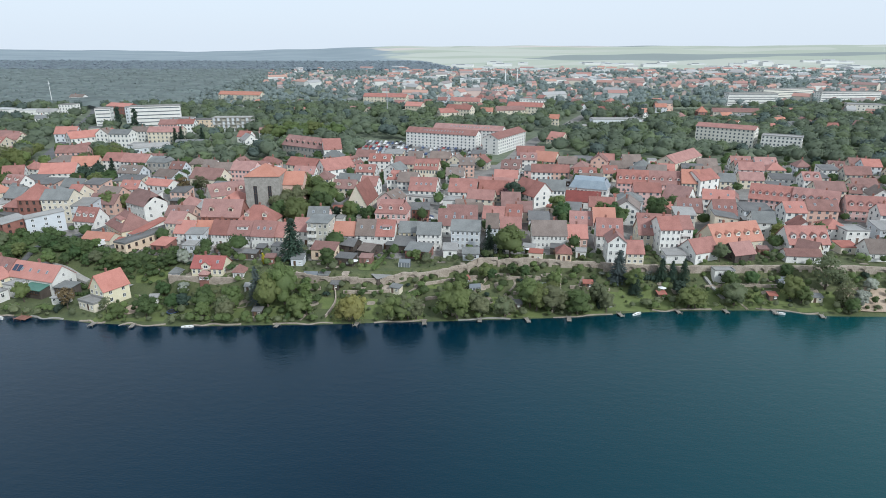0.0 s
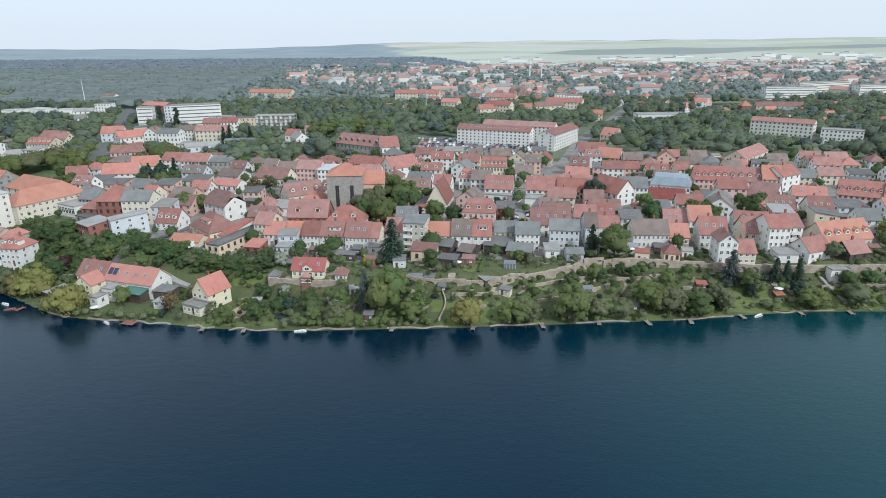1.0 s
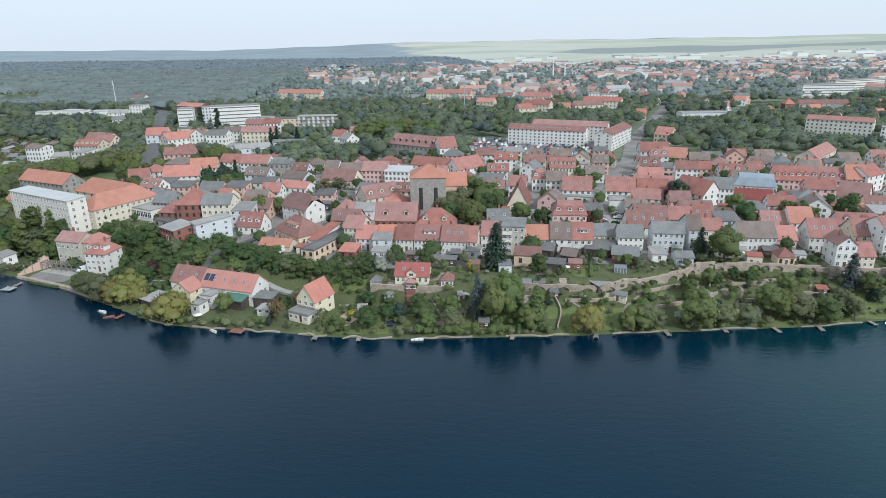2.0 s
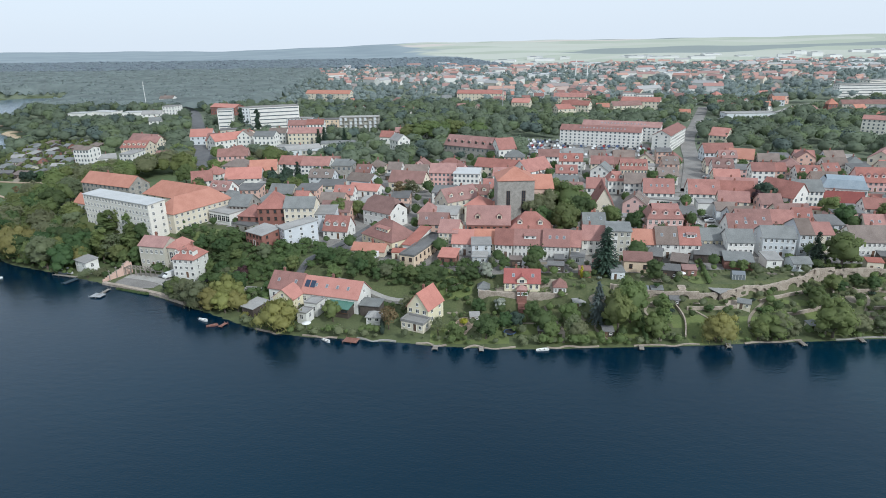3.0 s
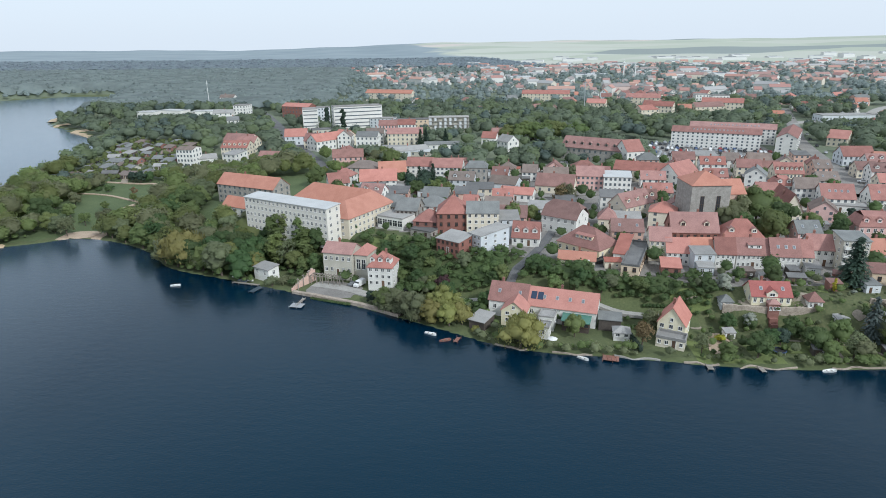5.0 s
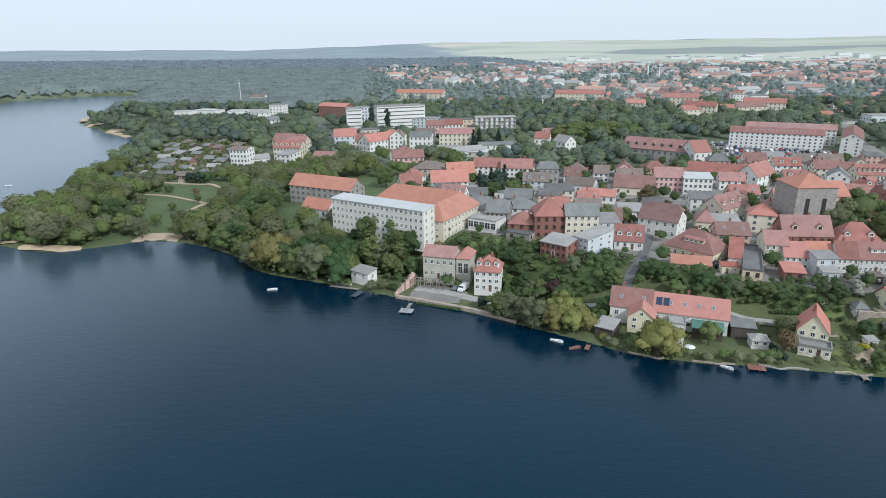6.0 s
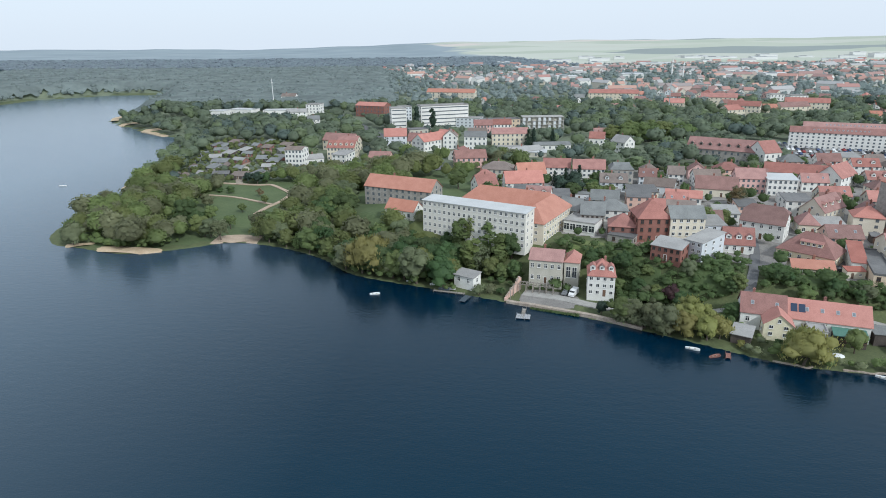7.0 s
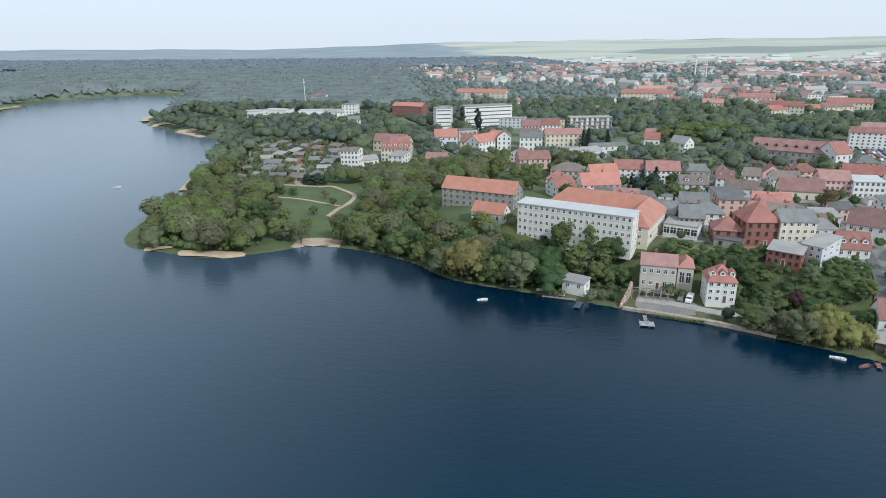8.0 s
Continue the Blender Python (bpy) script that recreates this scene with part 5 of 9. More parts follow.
house(-3.5, 225.7, 9.4, -7.1, 10.9, 10, 7.56, "gable", 3.0, "palegrey", "slate", "pale grey three-storey house with a slate roof", nwin=6, floors=3)
house(10.2, 227.6, 9.4, -4.6, 4.5, 14, 7.98, "gable", 4, "paleblue", "greybrown", "pale blue house with a grey-brown roof", nwin=2, floors=3)
house(16.0, 231.6, 9.4, -4.6, 8.0, 12, 6.72, "gable", 3, "cream", "red", "cream house with a red roof", nwin=2, floors=2)
house(28.0, 226.3, 9.4, -2.4, 13.1, 11, 5.46, "gable", 4.5, "white", "greybrown", "long white house with a grey-brown roof", nwin=8, floors=2)
house(40.9, 228.6, 9.4, -4.5, 8.7, 10, 3.78, "gable", 4, "salmonwall", "salmon", "low house with a salmon tiled roof", nwin=4, floors=1)
house(52.4, 225.3, 9.4, -7.4, 9.6, 11, 5.88, "gable", 5.5, "white", "red", "white house with a broad red roof and skylights", nwin=5, floors=2, sky=3)
house(52.9, 209.7, 9.0, -4.0, 6.4, 9, 8.4, "gablef", 2.6, "white", "red", "narrow white three-storey house with a red roof", nwin=3, floors=3)
house(59.8, 209.4, 9.2, -2.0, 6.1, 9, 4.2, "gable", 3.6, "cream", "red", "cream two-storey house with a red roof", nwin=3, floors=2)
house(68.9, 226.4, 9.4, -4.5, 9.3, 11, 5.88, "gable", 5, "cream", "red", "cream house with a steep red roof and skylights", nwin=4, floors=2, sky=3)
house(74.5, 219.0, 9.3, 1.0, 7.5, 12, 10.08, "gable", 3.5, "white", "red", "tall white four-storey house with a red roof", nwin=4, floors=4)
house(81.3, 220.2, 9.3, 0.6, 5.5, 12, 10.08, "gable", 3.5, "white", "red", "tall white four-storey house with balconies", nwin=2, floors=4)
house(84.9, 210.5, 9.3, 22.1, 10.5, 9, 3.78, "gable", 4, "white", "red", "low white house with a red roof", nwin=3, floors=1)
house(96.1, 220.2, 9.3, 16.0, 21.3, 12, 4.2, "gable", 6, "cream", "orange", "long house with an orange roof and many dormers", nwin=6, floors=1, dormers=5)
house(99.4, 211.1, 9.3, 17.2, 8.9, 8, 2.94, "gable", 3.5, "darkwood", "red", "low dark boathouse-like house with a red roof", nwin=2, floors=1)
house(122.8, 219.3, 9.3, 0.7, 15.1, 11, 4.62, "gable", 5.5, "white", "red", "white house with red roof and dormers", nwin=6, floors=2, dormers=4)
house(123.8, 217.7, 9.3, -46.5, 7.0, 8, 2.94, "gable", 3.5, "cream", "brown", "low house with a brown roof", nwin=3, floors=1)
house(148.5, 240.5, 9.5, -4.0, 8.7, 10, 4.2, "hip", 3, "white", "salmon", "white house with a hipped salmon roof", nwin=3, floors=2)
house(153.0, 234.1, 9.4, -0.5, 8.9, 9, 5.04, "flat", 0.4, "white", "greyflat", "flat-roofed white house in the old town", nwin=3, floors=2)
house(148.6, 212.9, 9.3, -1.7, 11.2, 9, 3.36, "gable", 4, "white", "greybrown", "white house with a grey-brown roof", nwin=4, floors=1)
house(-107.6, 244.6, 9.5, -3.6, 16.6, 11, 7.56, "gable", 6, "brick", "red", "historic red brick house with gabled dormers", nwin=7, floors=2, dormers=2)
house(-91.4, 240.7, 9.5, -6.2, 15.3, 11, 6.3, "hip", 6, "cream", "red", "cream house with a hipped red roof and eyebrow dormers", nwin=7, floors=2, dormers=2)
house(-94.8, 264.6, 10.0, 2.3, 15.2, 16, 19.57, "hip", 4.4, "greystone", "orange", "grey stone church with a steep orange tiled roof", nwin=2, floors=1, tall=1, name='church')
house(-80.4, 271.0, 10.1, 2.3, 9.5, 14, 14.5, "gable", 4.6, "salmonwall", "orange", "side aisle of the church with an orange tiled roof", nwin=0, floors=1, name='church_aisle', category="church", chimneys=0)
house(-36.0, 253.0, 9.7, -5.9, 13.6, 10, 6.72, "mansard", 5, "pink", "red", "pink house with a mansard roof and dormers", nwin=6, floors=2, dormers=3)
house(-21.0, 262.7, 9.9, 0.2, 7.7, 10, 5.46, "gable", 2, "brick", "darkflat", "red brick house with a dark roof", nwin=4, floors=2)
house(-52.6, 279.0, 10.3, -8.5, 9.7, 20, 3.36, "gablef", 9, "cream", "red", "barn-like house with a huge steep red roof", nwin=2, floors=1)
house(-31.4, 309.5, 10.8, -12.4, 9.7, 11, 7.14, "gable", 4, "white", "greybrown", "white three-storey house with a brown roof", nwin=4, floors=3)
house(-24.8, 299.1, 10.7, -9.7, 13.5, 12, 5.04, "gable", 5.5, "white", "red", "white house with a red roof and skylights", nwin=5, floors=2, sky=4)
house(-34.0, 298.3, 10.7, -19.7, 26.1, 9, 2.94, "flat", 0.4, "white", "greyflat", "long low white hall with a flat roof", nwin=6, floors=1, name='hall')
house(-4.9, 296.5, 10.7, -9.5, 13.5, 12, 5.04, "gable", 5.5, "white", "red", "white house with a red roof", nwin=5, floors=2, sky=2)
house(10.0, 296.2, 10.7, -10.2, 14.1, 12, 4.2, "gable", 5.5, "cream", "red", "cream house with a red roof", nwin=5, floors=2)
house(-7.4, 277.5, 10.3, -9.5, 7.8, 9, 5.46, "flat", 0.3, "white", "greyflat", "windowless white rear house", nwin=0, floors=1)
house(-1.6, 271.7, 10.2, -4.7, 8.7, 9, 4.2, "gable", 2.5, "palegrey", "greybrown", "pale grey rear house with a low roof", nwin=2, floors=1)
house(-8.7, 241.2, 9.5, -3.4, 12.3, 11, 5.04, "gable", 5.5, "white", "red", "white house with a red roof and skylights", nwin=5, floors=2, sky=3)
house(-50.1, 306.2, 10.7, -10.4, 8.4, 10, 5.88, "gable", 4, "white", "red", "white corner house with a red roof", nwin=3, floors=2)
house(-37.4, 316.4, 10.8, -5.0, 7.9, 10, 6.72, "mansard", 4, "white", "red", "white house with red mansard and dormers", nwin=4, floors=2, dormers=2)
house(-127.0, 336.9, 10.8, -9.0, 13.5, 11, 7.56, "gable", 4, "pink", "red", "pink three-storey street house with a red roof", nwin=6, floors=3)
house(-114.2, 331.7, 10.8, -8.9, 13.3, 11, 7.98, "mono", 1.0, "white", "lightmetal", "white three-storey street house with a pale roof", nwin=6, floors=3)
house(-128.8, 271.3, 10.2, -11.9, 7.4, 9, 4.2, "hip", 4, "cream", "red", "low house with a hipped red roof", nwin=2, floors=1)
house(-122.9, 270.9, 10.1, -9.3, 11.3, 9, 3.78, "mono", 1.5, "white", "greyflat", "low white workshop with a grey roof", nwin=3, floors=1, name='workshop')
house(-115.8, 278.5, 10.3, 37.2, 17.5, 10, 6.72, "gable", 5, "cream", "red", "cream house with dormers in a red roof", nwin=5, floors=2, dormers=3)
house(-74.6, 341.3, 10.8, 40.3, 19.0, 12, 6.3, "gable", 5.5, "white", "red", "white house with a large red roof", nwin=4, floors=2)
house(-102.6, 362.6, 10.8, -25.3, 30.1, 11, 5.88, "gable", 4, "cream", "red", "long house with a red roof", nwin=8, floors=2)
house(-123.6, 347.5, 10.8, -21.4, 14.6, 10, 6.72, "gable", 3.5, "pink", "red", "pink three-storey street house with red roof", nwin=5, floors=3)
house(26.9, 298.3, 10.7, -59.5, 17.4, 12, 5.46, "gable", 6, "white", "red", "white house with a large red roof", nwin=5, floors=2)
house(9.0, 300.6, 10.7, -13.2, 17.9, 12, 5.04, "gable", 5.5, "cream", "red", "long cream house with a red roof", nwin=6, floors=2)
house(38.0, 289.6, 10.6, -8.3, 13.1, 12, 7.56, "gable", 4, "white", "slate", "stately white three-storey house with a slate roof", nwin=7, floors=3)
house(54.4, 295.7, 10.7, -20.8, 18.0, 12, 7.56, "mansard", 5, "white", "blueglass", "white office house with a blue glazed mansard roof", nwin=10, floors=2)
house(51.1, 285.8, 10.5, -12.9, 15.9, 10, 3.36, "gable", 4, "white", "darkred", "low house with a dark red roof", nwin=5, floors=1)
house(83.5, 317.0, 10.8, -11.3, 16.3, 12, 5.04, "gable", 6, "pink", "red", "pink street house with dormers in a red roof", nwin=7, floors=2, dormers=5)
house(99.5, 313.8, 10.8, -11.1, 16.2, 12, 5.04, "gable", 6, "pink", "red", "pink street house with dormers in a red roof", nwin=7, floors=2, dormers=4)
house(114.5, 309.5, 10.8, -11.1, 8.5, 11, 6.72, "gable", 6, "cream", "orange", "cream house with an orange roof", nwin=4, floors=2)
house(122.7, 306.7, 10.7, 31.2, 14.6, 12, 8.4, "gable", 4, "white", "red", "tall white gabled house", nwin=3, floors=3)
house(73.0, 274.9, 10.2, -12.3, 11.0, 11, 6.72, "hip", 3, "palegrey", "slate", "pale grey house with a hipped slate roof", nwin=6, floors=2)
house(46.5, 248.4, 9.6, -7.9, 9.8, 10, 3.36, "gable", 4.5, "cream", "red", "low house with a red roof and skylights", nwin=3, floors=1, sky=3)
house(55.7, 245.1, 9.6, -4.6, 8.8, 12, 5.04, "gable", 5, "white", "orange", "white house with an orange roof", nwin=3, floors=2)
house(-5.2, 242.0, 9.5, -3.3, 12.3, 12, 5.88, "gable", 6, "white", "red", "white house with a large plain red roof", nwin=5, floors=2, sky=3)
house(9.7, 248.6, 9.6, -10.4, 8.7, 11, 5.88, "gable", 4, "cream", "red", "cream house with a red roof", nwin=4, floors=2)
house(19.4, 249.2, 9.6, -9.8, 6.5, 11, 5.88, "gable", 4.5, "pink", "red", "pink house with skylights in a red roof", nwin=3, floors=2, sky=2)
house(97.0, 287.5, 10.5, -40.1, 11.9, 13, 4.2, "gable", 6, "white", "red", "white house with a broad red roof", nwin=4, floors=1)
house(97.3, 264.5, 10.0, -8.2, 10.3, 12, 4.2, "gable", 5, "cream", "brown", "cream house with a brown roof", nwin=4, floors=1, sky=3)
house(110.2, 257.3, 9.8, -6.5, 9.4, 12, 5.04, "gable", 5.5, "white", "red", "white house with a red roof and skylights", nwin=5, floors=2, sky=3)
house(137.8, 285.9, 10.5, -29.2, 17.7, 12, 5.04, "gable", 6, "pink", "red", "long pink street house with dormers", nwin=8, floors=2, dormers=6)
house(152.7, 276.4, 10.3, -33.8, 18.2, 12, 5.46, "gable", 6, "palegrey", "red", "long pale street house with dormers", nwin=9, floors=2, dormers=6)
house(171.7, 265.1, 10.0, -14.7, 21.6, 12, 5.04, "gable", 5.5, "pink", "red", "pink street house with dormers", nwin=8, floors=2, dormers=6)
house(-220.2, 286.0, 10.9, -29.9, 9.1, 11, 5.88, "gable", 4, "greystone", "slate", "grey stone house with a slate roof", nwin=4, floors=2)
house(-212.4, 275.4, 11.0, -11.7, 9.3, 11, 6.3, "gable", 4, "greystone", "slate", "grey stone house with a slate roof and arched windows", nwin=5, floors=2)
house(-184.5, 277.9, 11.1, -10.1, 6.0, 11, 6.72, "gable", 4, "cream", "red", "cream house with a red roof", nwin=3, floors=2)
house(-251.4, 369.7, 10.9, -12.4, 18.2, 12, 5.88, "hip", 3.5, "sandgrey", "greybrown", "grey house with a hipped brown roof", nwin=6, floors=2)
house(-231.1, 358.7, 10.9, 10.1, 15.0, 12, 5.04, "gable", 5, "cream", "orange", "cream house with an orange roof", nwin=5, floors=2)
house(-217.4, 369.1, 11.0, -8.6, 14.6, 12, 6.72, "gable", 4, "white", "red", "white street house with a red roof", nwin=5, floors=3)
house(-202.3, 361.7, 11.2, -7.6, 16.7, 12, 7.14, "gable", 4, "white", "red", "white three-storey street house with a red roof", nwin=7, floors=3)
house(-238.9, 340.9, 10.9, 6.7, 19.3, 12, 4.2, "gable", 5, "white", "salmon", "white house with a salmon roof", nwin=6, floors=2)
house(-252.7, 330.8, 10.9, 21.1, 10.4, 11, 5.04, "gable", 4.5, "white", "red", "white house with a red roof", nwin=4, floors=2)
house(-183.7, 356.8, 11.3, -4.9, 11.8, 10, 7.56, "mansard", 3, "greystone", "slate", "grey house with a slate mansard", nwin=4, floors=2)
house(-166.8, 316.8, 11.1, -18.4, 15.7, 9, 3.36, "gable", 2.5, "white", "salmon", "low white house with a salmon roof", nwin=5, floors=1)
house(-148.3, 331.3, 10.8, -17.2, 18.9, 12, 4.2, "gable", 5, "cream", "brown", "house with a broad brown roof", nwin=4, floors=1)
house(-171.5, 337.3, 11.2, -23.3, 14.3, 11, 3.78, "gable", 3, "palegrey", "greybrown", "low grey house with a brown roof", nwin=3, floors=1)
house(-300.5, 569.8, 11.5, 20.9, 43.3, 13, 19, "flat", 0.6, "white", "greyflat", "long white six-storey slab block", nwin=18, floors=6, bands=1, far=1, door=False, chimneys=0, name='apartment_block', category='apartment block')
house(-324.1, 554.2, 11.4, 15.0, 12.8, 13, 19, "flat", 0.6, "white", "greyflat", "white six-storey slab block", nwin=6, floors=6, bands=1, far=1, door=False, chimneys=0, name='apartment_block', category='apartment block')
house(-323.4, 605.0, 11.7, 20.3, 11.5, 10, 15, "flat", 0.6, "palegrey", "greyflat", "recessed stair block of the slab", nwin=4, floors=5, far=1, door=False, chimneys=0, name='apartment_block', category='apartment block')
house(-38.4, 470.6, 10.9, -23.7, 57.0, 11, 11, "gable", 3.2, "white", "red", "long white five-storey block with a red roof", nwin=18, floors=5, sky=14, far=1, door=False, chimneys=0, name='apartment_block', category='apartment block')
house(-18.2, 493.1, 11.0, -22.9, 57.1, 11, 11, "gable", 3.2, "white", "red", "long white five-storey block with a red roof", nwin=18, floors=5, sky=14, far=1, door=False, chimneys=0, name='apartment_block', category='apartment block')
house(18.5, 437.0, 10.9, -30.0, 12.0, 48, 11, "gablef", 3.2, "white", "red", "long white five-storey block gable to the street", nwin=2, floors=5, sidewin=14, far=1, door=False, chimneys=0, name='apartment_block', category='apartment block')
house(188.7, 490.0, 11.0, -38.5, 42.8, 12, 13, "gable", 2.5, "pale", "red", "pale five-storey block with a red roof", nwin=14, floors=5, far=1, door=False, chimneys=0, name='apartment_block', category='apartment block')
house(225.4, 458.7, 10.9, -32.8, 26.3, 12, 10, "flat", 0.5, "white", "greyflat", "white four-storey block with balconies", nwin=10, floors=4, far=1, door=False, chimneys=0, name='apartment_block', category='apartment block')
house(-379.1, 431.1, 5.4, -6.4, 11.7, 12, 12, "gable", 1.5, "white", "greybrown", "white four-storey apartment house by the wood", nwin=5, floors=4, far=1, door=False, chimneys=0, name='apartment_block', category='apartment block')
house(-355.1, 448.1, 6.9, -4.7, 18.9, 14, 9, "gable", 4, "cream", "red", "long house with a red roof and dormers", nwin=8, floors=3, dormers=5, far=1, door=False, chimneys=0, name='apartment_block', category='apartment block')
house(-243.0, 449.0, 11.0, -4.0, 27.0, 9, 3.4, "mono", 0.8, "palegrey", "greyflat", "long low workshop hall with a pale grey roof", nwin=6, floors=1, far=1, door=False, chimneys=0, name='workshop')
house(-213.0, 461.0, 11.0, 6.0, 25.0, 10, 3.6, "gable", 1.6, "white", "slate", "long low white workshop hall with a grey roof", nwin=6, floors=1, far=1, door=False, chimneys=0, name='workshop')
house(-226.0, 437.0, 11.0, -8.0, 18.0, 8, 3.2, "mono", 0.6, "sandgrey", "lightmetal", "low yard hall with a pale sheet roof", nwin=4, floors=1, far=1, door=False, chimneys=0, name='workshop')
house(-255.0, 527.0, 11.2, 2.0, 15.0, 11, 9.0, "gable", 3.6, "pink", "red", "pink three-storey town house with a red roof", nwin=6, floors=3, far=1, door=False)
house(-239.5, 527.6, 11.2, 2.0, 14.0, 11, 9.4, "gable", 3.6, "white", "red", "white three-storey town house with a red roof", nwin=5, floors=3, far=1, door=False)
house(-259.5, 488.0, 11.1, -2.0, 13.5, 10, 8.4, "gable", 3.2, "white", "greybrown", "white town house with a weathered roof", nwin=5, floors=3, far=1, door=False)
house(-283.0, 487.0, 11.1, -38.0, 13.0, 10, 7.5, "gable", 3.6, "cream", "salmon", "cream street house with a salmon roof", nwin=4, floors=2, far=1, door=False)
house(-163.5, 509.0, 11.3, 5.0, 9.0, 8, 4.6, "gable", 3.4, "white", "red", "small white house with a red roof among trees", nwin=3, floors=2, far=1, door=False)
house(-146.5, 511.0, 11.3, -20.0, 10.0, 8, 5.0, "gablef", 3.4, "white", "red", "small white gabled house among trees", nwin=2, floors=2, far=1, door=False)


def shell_block(x, y, z, turn, w, d, floors, label):
    """A block under construction: bare floor slabs on columns, with half-built walls between."""
    root = new("building_shell")
    root.matrix_basis = pose(x, y, z, 0, 0, turn)
    tagged(root, label, "building site")
    for k in range(floors + 1):
        part("floor_slab", fixed("shell_slab", lambda: boxes_mesh("floor_slab", [(0, 0, 0, w, d, 0.35)], [CONCRETE])), root, pose(0, 0, 3.1 * k))
    column = fixed("shell_column", lambda: boxes_mesh("column", [(-0.25, -0.25, 0.35, 0.25, 0.25, 3.1)], [CONCRETE]))
    infill = fixed("shell_infill", lambda: boxes_mesh("infill_wall", [(0.3, -0.12, 0.35, 2.2, 0.12, 3.1)], [WALLS["palegrey"]]))
    n = int(w / 4)
    for k in range(floors):
        for i in range(n + 1):
            for yy in (0.3, d - 0.3):
                part("column", column, root, pose(0.3 + i * (w - 0.6) / n, yy, 3.1 * k))
            if i < n and (i * 3 + k) % 4 != 1:
                part("infill_wall", infill, root, pose(0.3 + i * (w - 0.6) / n, 0.5, 3.1 * k))
        core_wall = fixed("shell_core", lambda: boxes_mesh("core_wall", [(1.0, 1.5, 0.35, w - 1.0, 1.8, 3.1)], [WALLS["sandgrey"]]))
        part("core_wall", core_wall, root, pose(0, 0, 3.1 * k))
    FOOTPRINTS.append((x + w / 2, y + d / 2, w / 2 + 0.6, d / 2 + 0.6, turn))


shell_block(-215.6, 545.0, 11.3, 3.0, 34.0, 13, 4, "grey concrete shell of an apartment house under construction")
house(-261.8, 459.9, 11.1, -3.5, 15.2, 12, 10, "gable", 3, "white", "slate", "white three-storey street house with slate roof", nwin=5, floors=3, far=1, door=False, chimneys=0, name='apartment_block', category='apartment block')
house(-242.0, 479.3, 11.1, 2.8, 26.0, 12, 9, "gable", 3.5, "cream", "red", "row house with white bays and red roof", nwin=8, floors=3, far=1, door=False, chimneys=0, name='apartment_block', category='apartment block')
house(-122.0, 426.9, 10.8, -33.1, 42.7, 14, 8, "gable", 6, "greystone", "red", "long hall-like house with a red roof and dormers", nwin=12, floors=2, dormers=8, far=1, door=False, chimneys=0, name='apartment_block', category='apartment block')
house(-86.7, 398.0, 10.8, 17.9, 11.5, 14, 9, "gable", 6, "white", "red", "white gabled house beside the parking ground", nwin=3, floors=2, far=1, door=False, chimneys=0, name='apartment_block', category='apartment block')
house(-24.8, 343.4, 10.8, -7.9, 13.6, 12, 7, "gable", 4.5, "cream", "red", "street house with dormers", nwin=8, floors=2, dormers=6, far=1, door=False, chimneys=0, name='apartment_block', category='apartment block')
house(38.9, 395.8, 10.8, -2.5, 17.6, 12, 6, "gable", 5, "palegrey", "red", "long low house with a red roof", nwin=6, floors=2, far=1, door=False, chimneys=0, name='apartment_block', category='apartment block')
house(47.6, 382.7, 10.8, -24.5, 13.6, 14, 5, "gable", 5, "cream", "orange", "house with an orange roof by the street", nwin=5, floors=2, far=1, door=False, chimneys=0, name='apartment_block', category='apartment block')
house(68.4, 468.1, 10.9, -42.9, 12.5, 12, 6, "gable", 5, "cream", "salmon", "house with a salmon roof", nwin=4, floors=2, far=1, door=False, chimneys=0, name='apartment_block', category='apartment block')
house(128.7, 361.2, 10.8, 47.6, 40.0, 12, 7, "gable", 4, "cream", "red", "cream gabled house by the wood", nwin=4, floors=2, far=1, door=False, chimneys=0, name='apartment_block', category='apartment block')
house(338.0, 781.1, 12.3, 0.1, 60.9, 14, 15, "flat", 0.6, "white", "greyflat", "long pale five-storey slab block", nwin=14, floors=5, bands=1, far=1, door=False, chimneys=0, name='apartment_block', category='apartment block')
house(408.4, 838.4, 12.5, 21.7, 90.0, 14, 15, "flat", 0.6, "pale", "greyflat", "long pale five-storey slab block", nwin=14, floors=5, bands=1, far=1, door=False, chimneys=0, name='apartment_block', category='apartment block')
house(462.4, 799.4, 12.4, 7.0, 81.1, 14, 15, "flat", 0.6, "white", "greyflat", "long pale five-storey slab block", nwin=14, floors=5, bands=1, far=1, door=False, chimneys=0, name='apartment_block', category='apartment block')
house(433.1, 697.2, 11.9, -21.6, 35.7, 20, 10, "flat", 0.6, "pale", "greyflat", "wide pale school block", nwin=8, floors=3, far=1, door=False, chimneys=0, name='apartment_block', category='apartment block')
house(-10.6, 652.9, 11.7, -29.2, 28.6, 12, 10, "gable", 4, "cream", "red", "row block with a red roof", nwin=8, floors=3, far=1, door=False, chimneys=0, name='apartment_block', category='apartment block')
house(56.1, 679.4, 11.9, -24.9, 39.0, 12, 10, "gable", 4, "cream", "red", "row block with a red roof", nwin=10, floors=3, far=1, door=False, chimneys=0, name='apartment_block', category='apartment block')
house(-6.3, 738.4, 12.1, -19.0, 36.5, 12, 10, "gable", 4, "cream", "red", "row block with a red roof", nwin=8, floors=3, far=1, door=False, chimneys=0, name='apartment_block', category='apartment block')
house(-315.4, 833.3, 12.7, -16.5, 63.4, 12, 10, "gable", 4, "cream", "orange", "cream row block with an orange roof", nwin=10, floors=3, far=1, door=False, chimneys=0, name='apartment_block', category='apartment block')
house(-530.6, 666.3, 12.0, -5.5, 19.3, 15, 6, "flat", 0.5, "white", "lightmetal", "low white hall by the wood", nwin=4, floors=1, far=1, door=False, chimneys=0, name='apartment_block', category='apartment block')
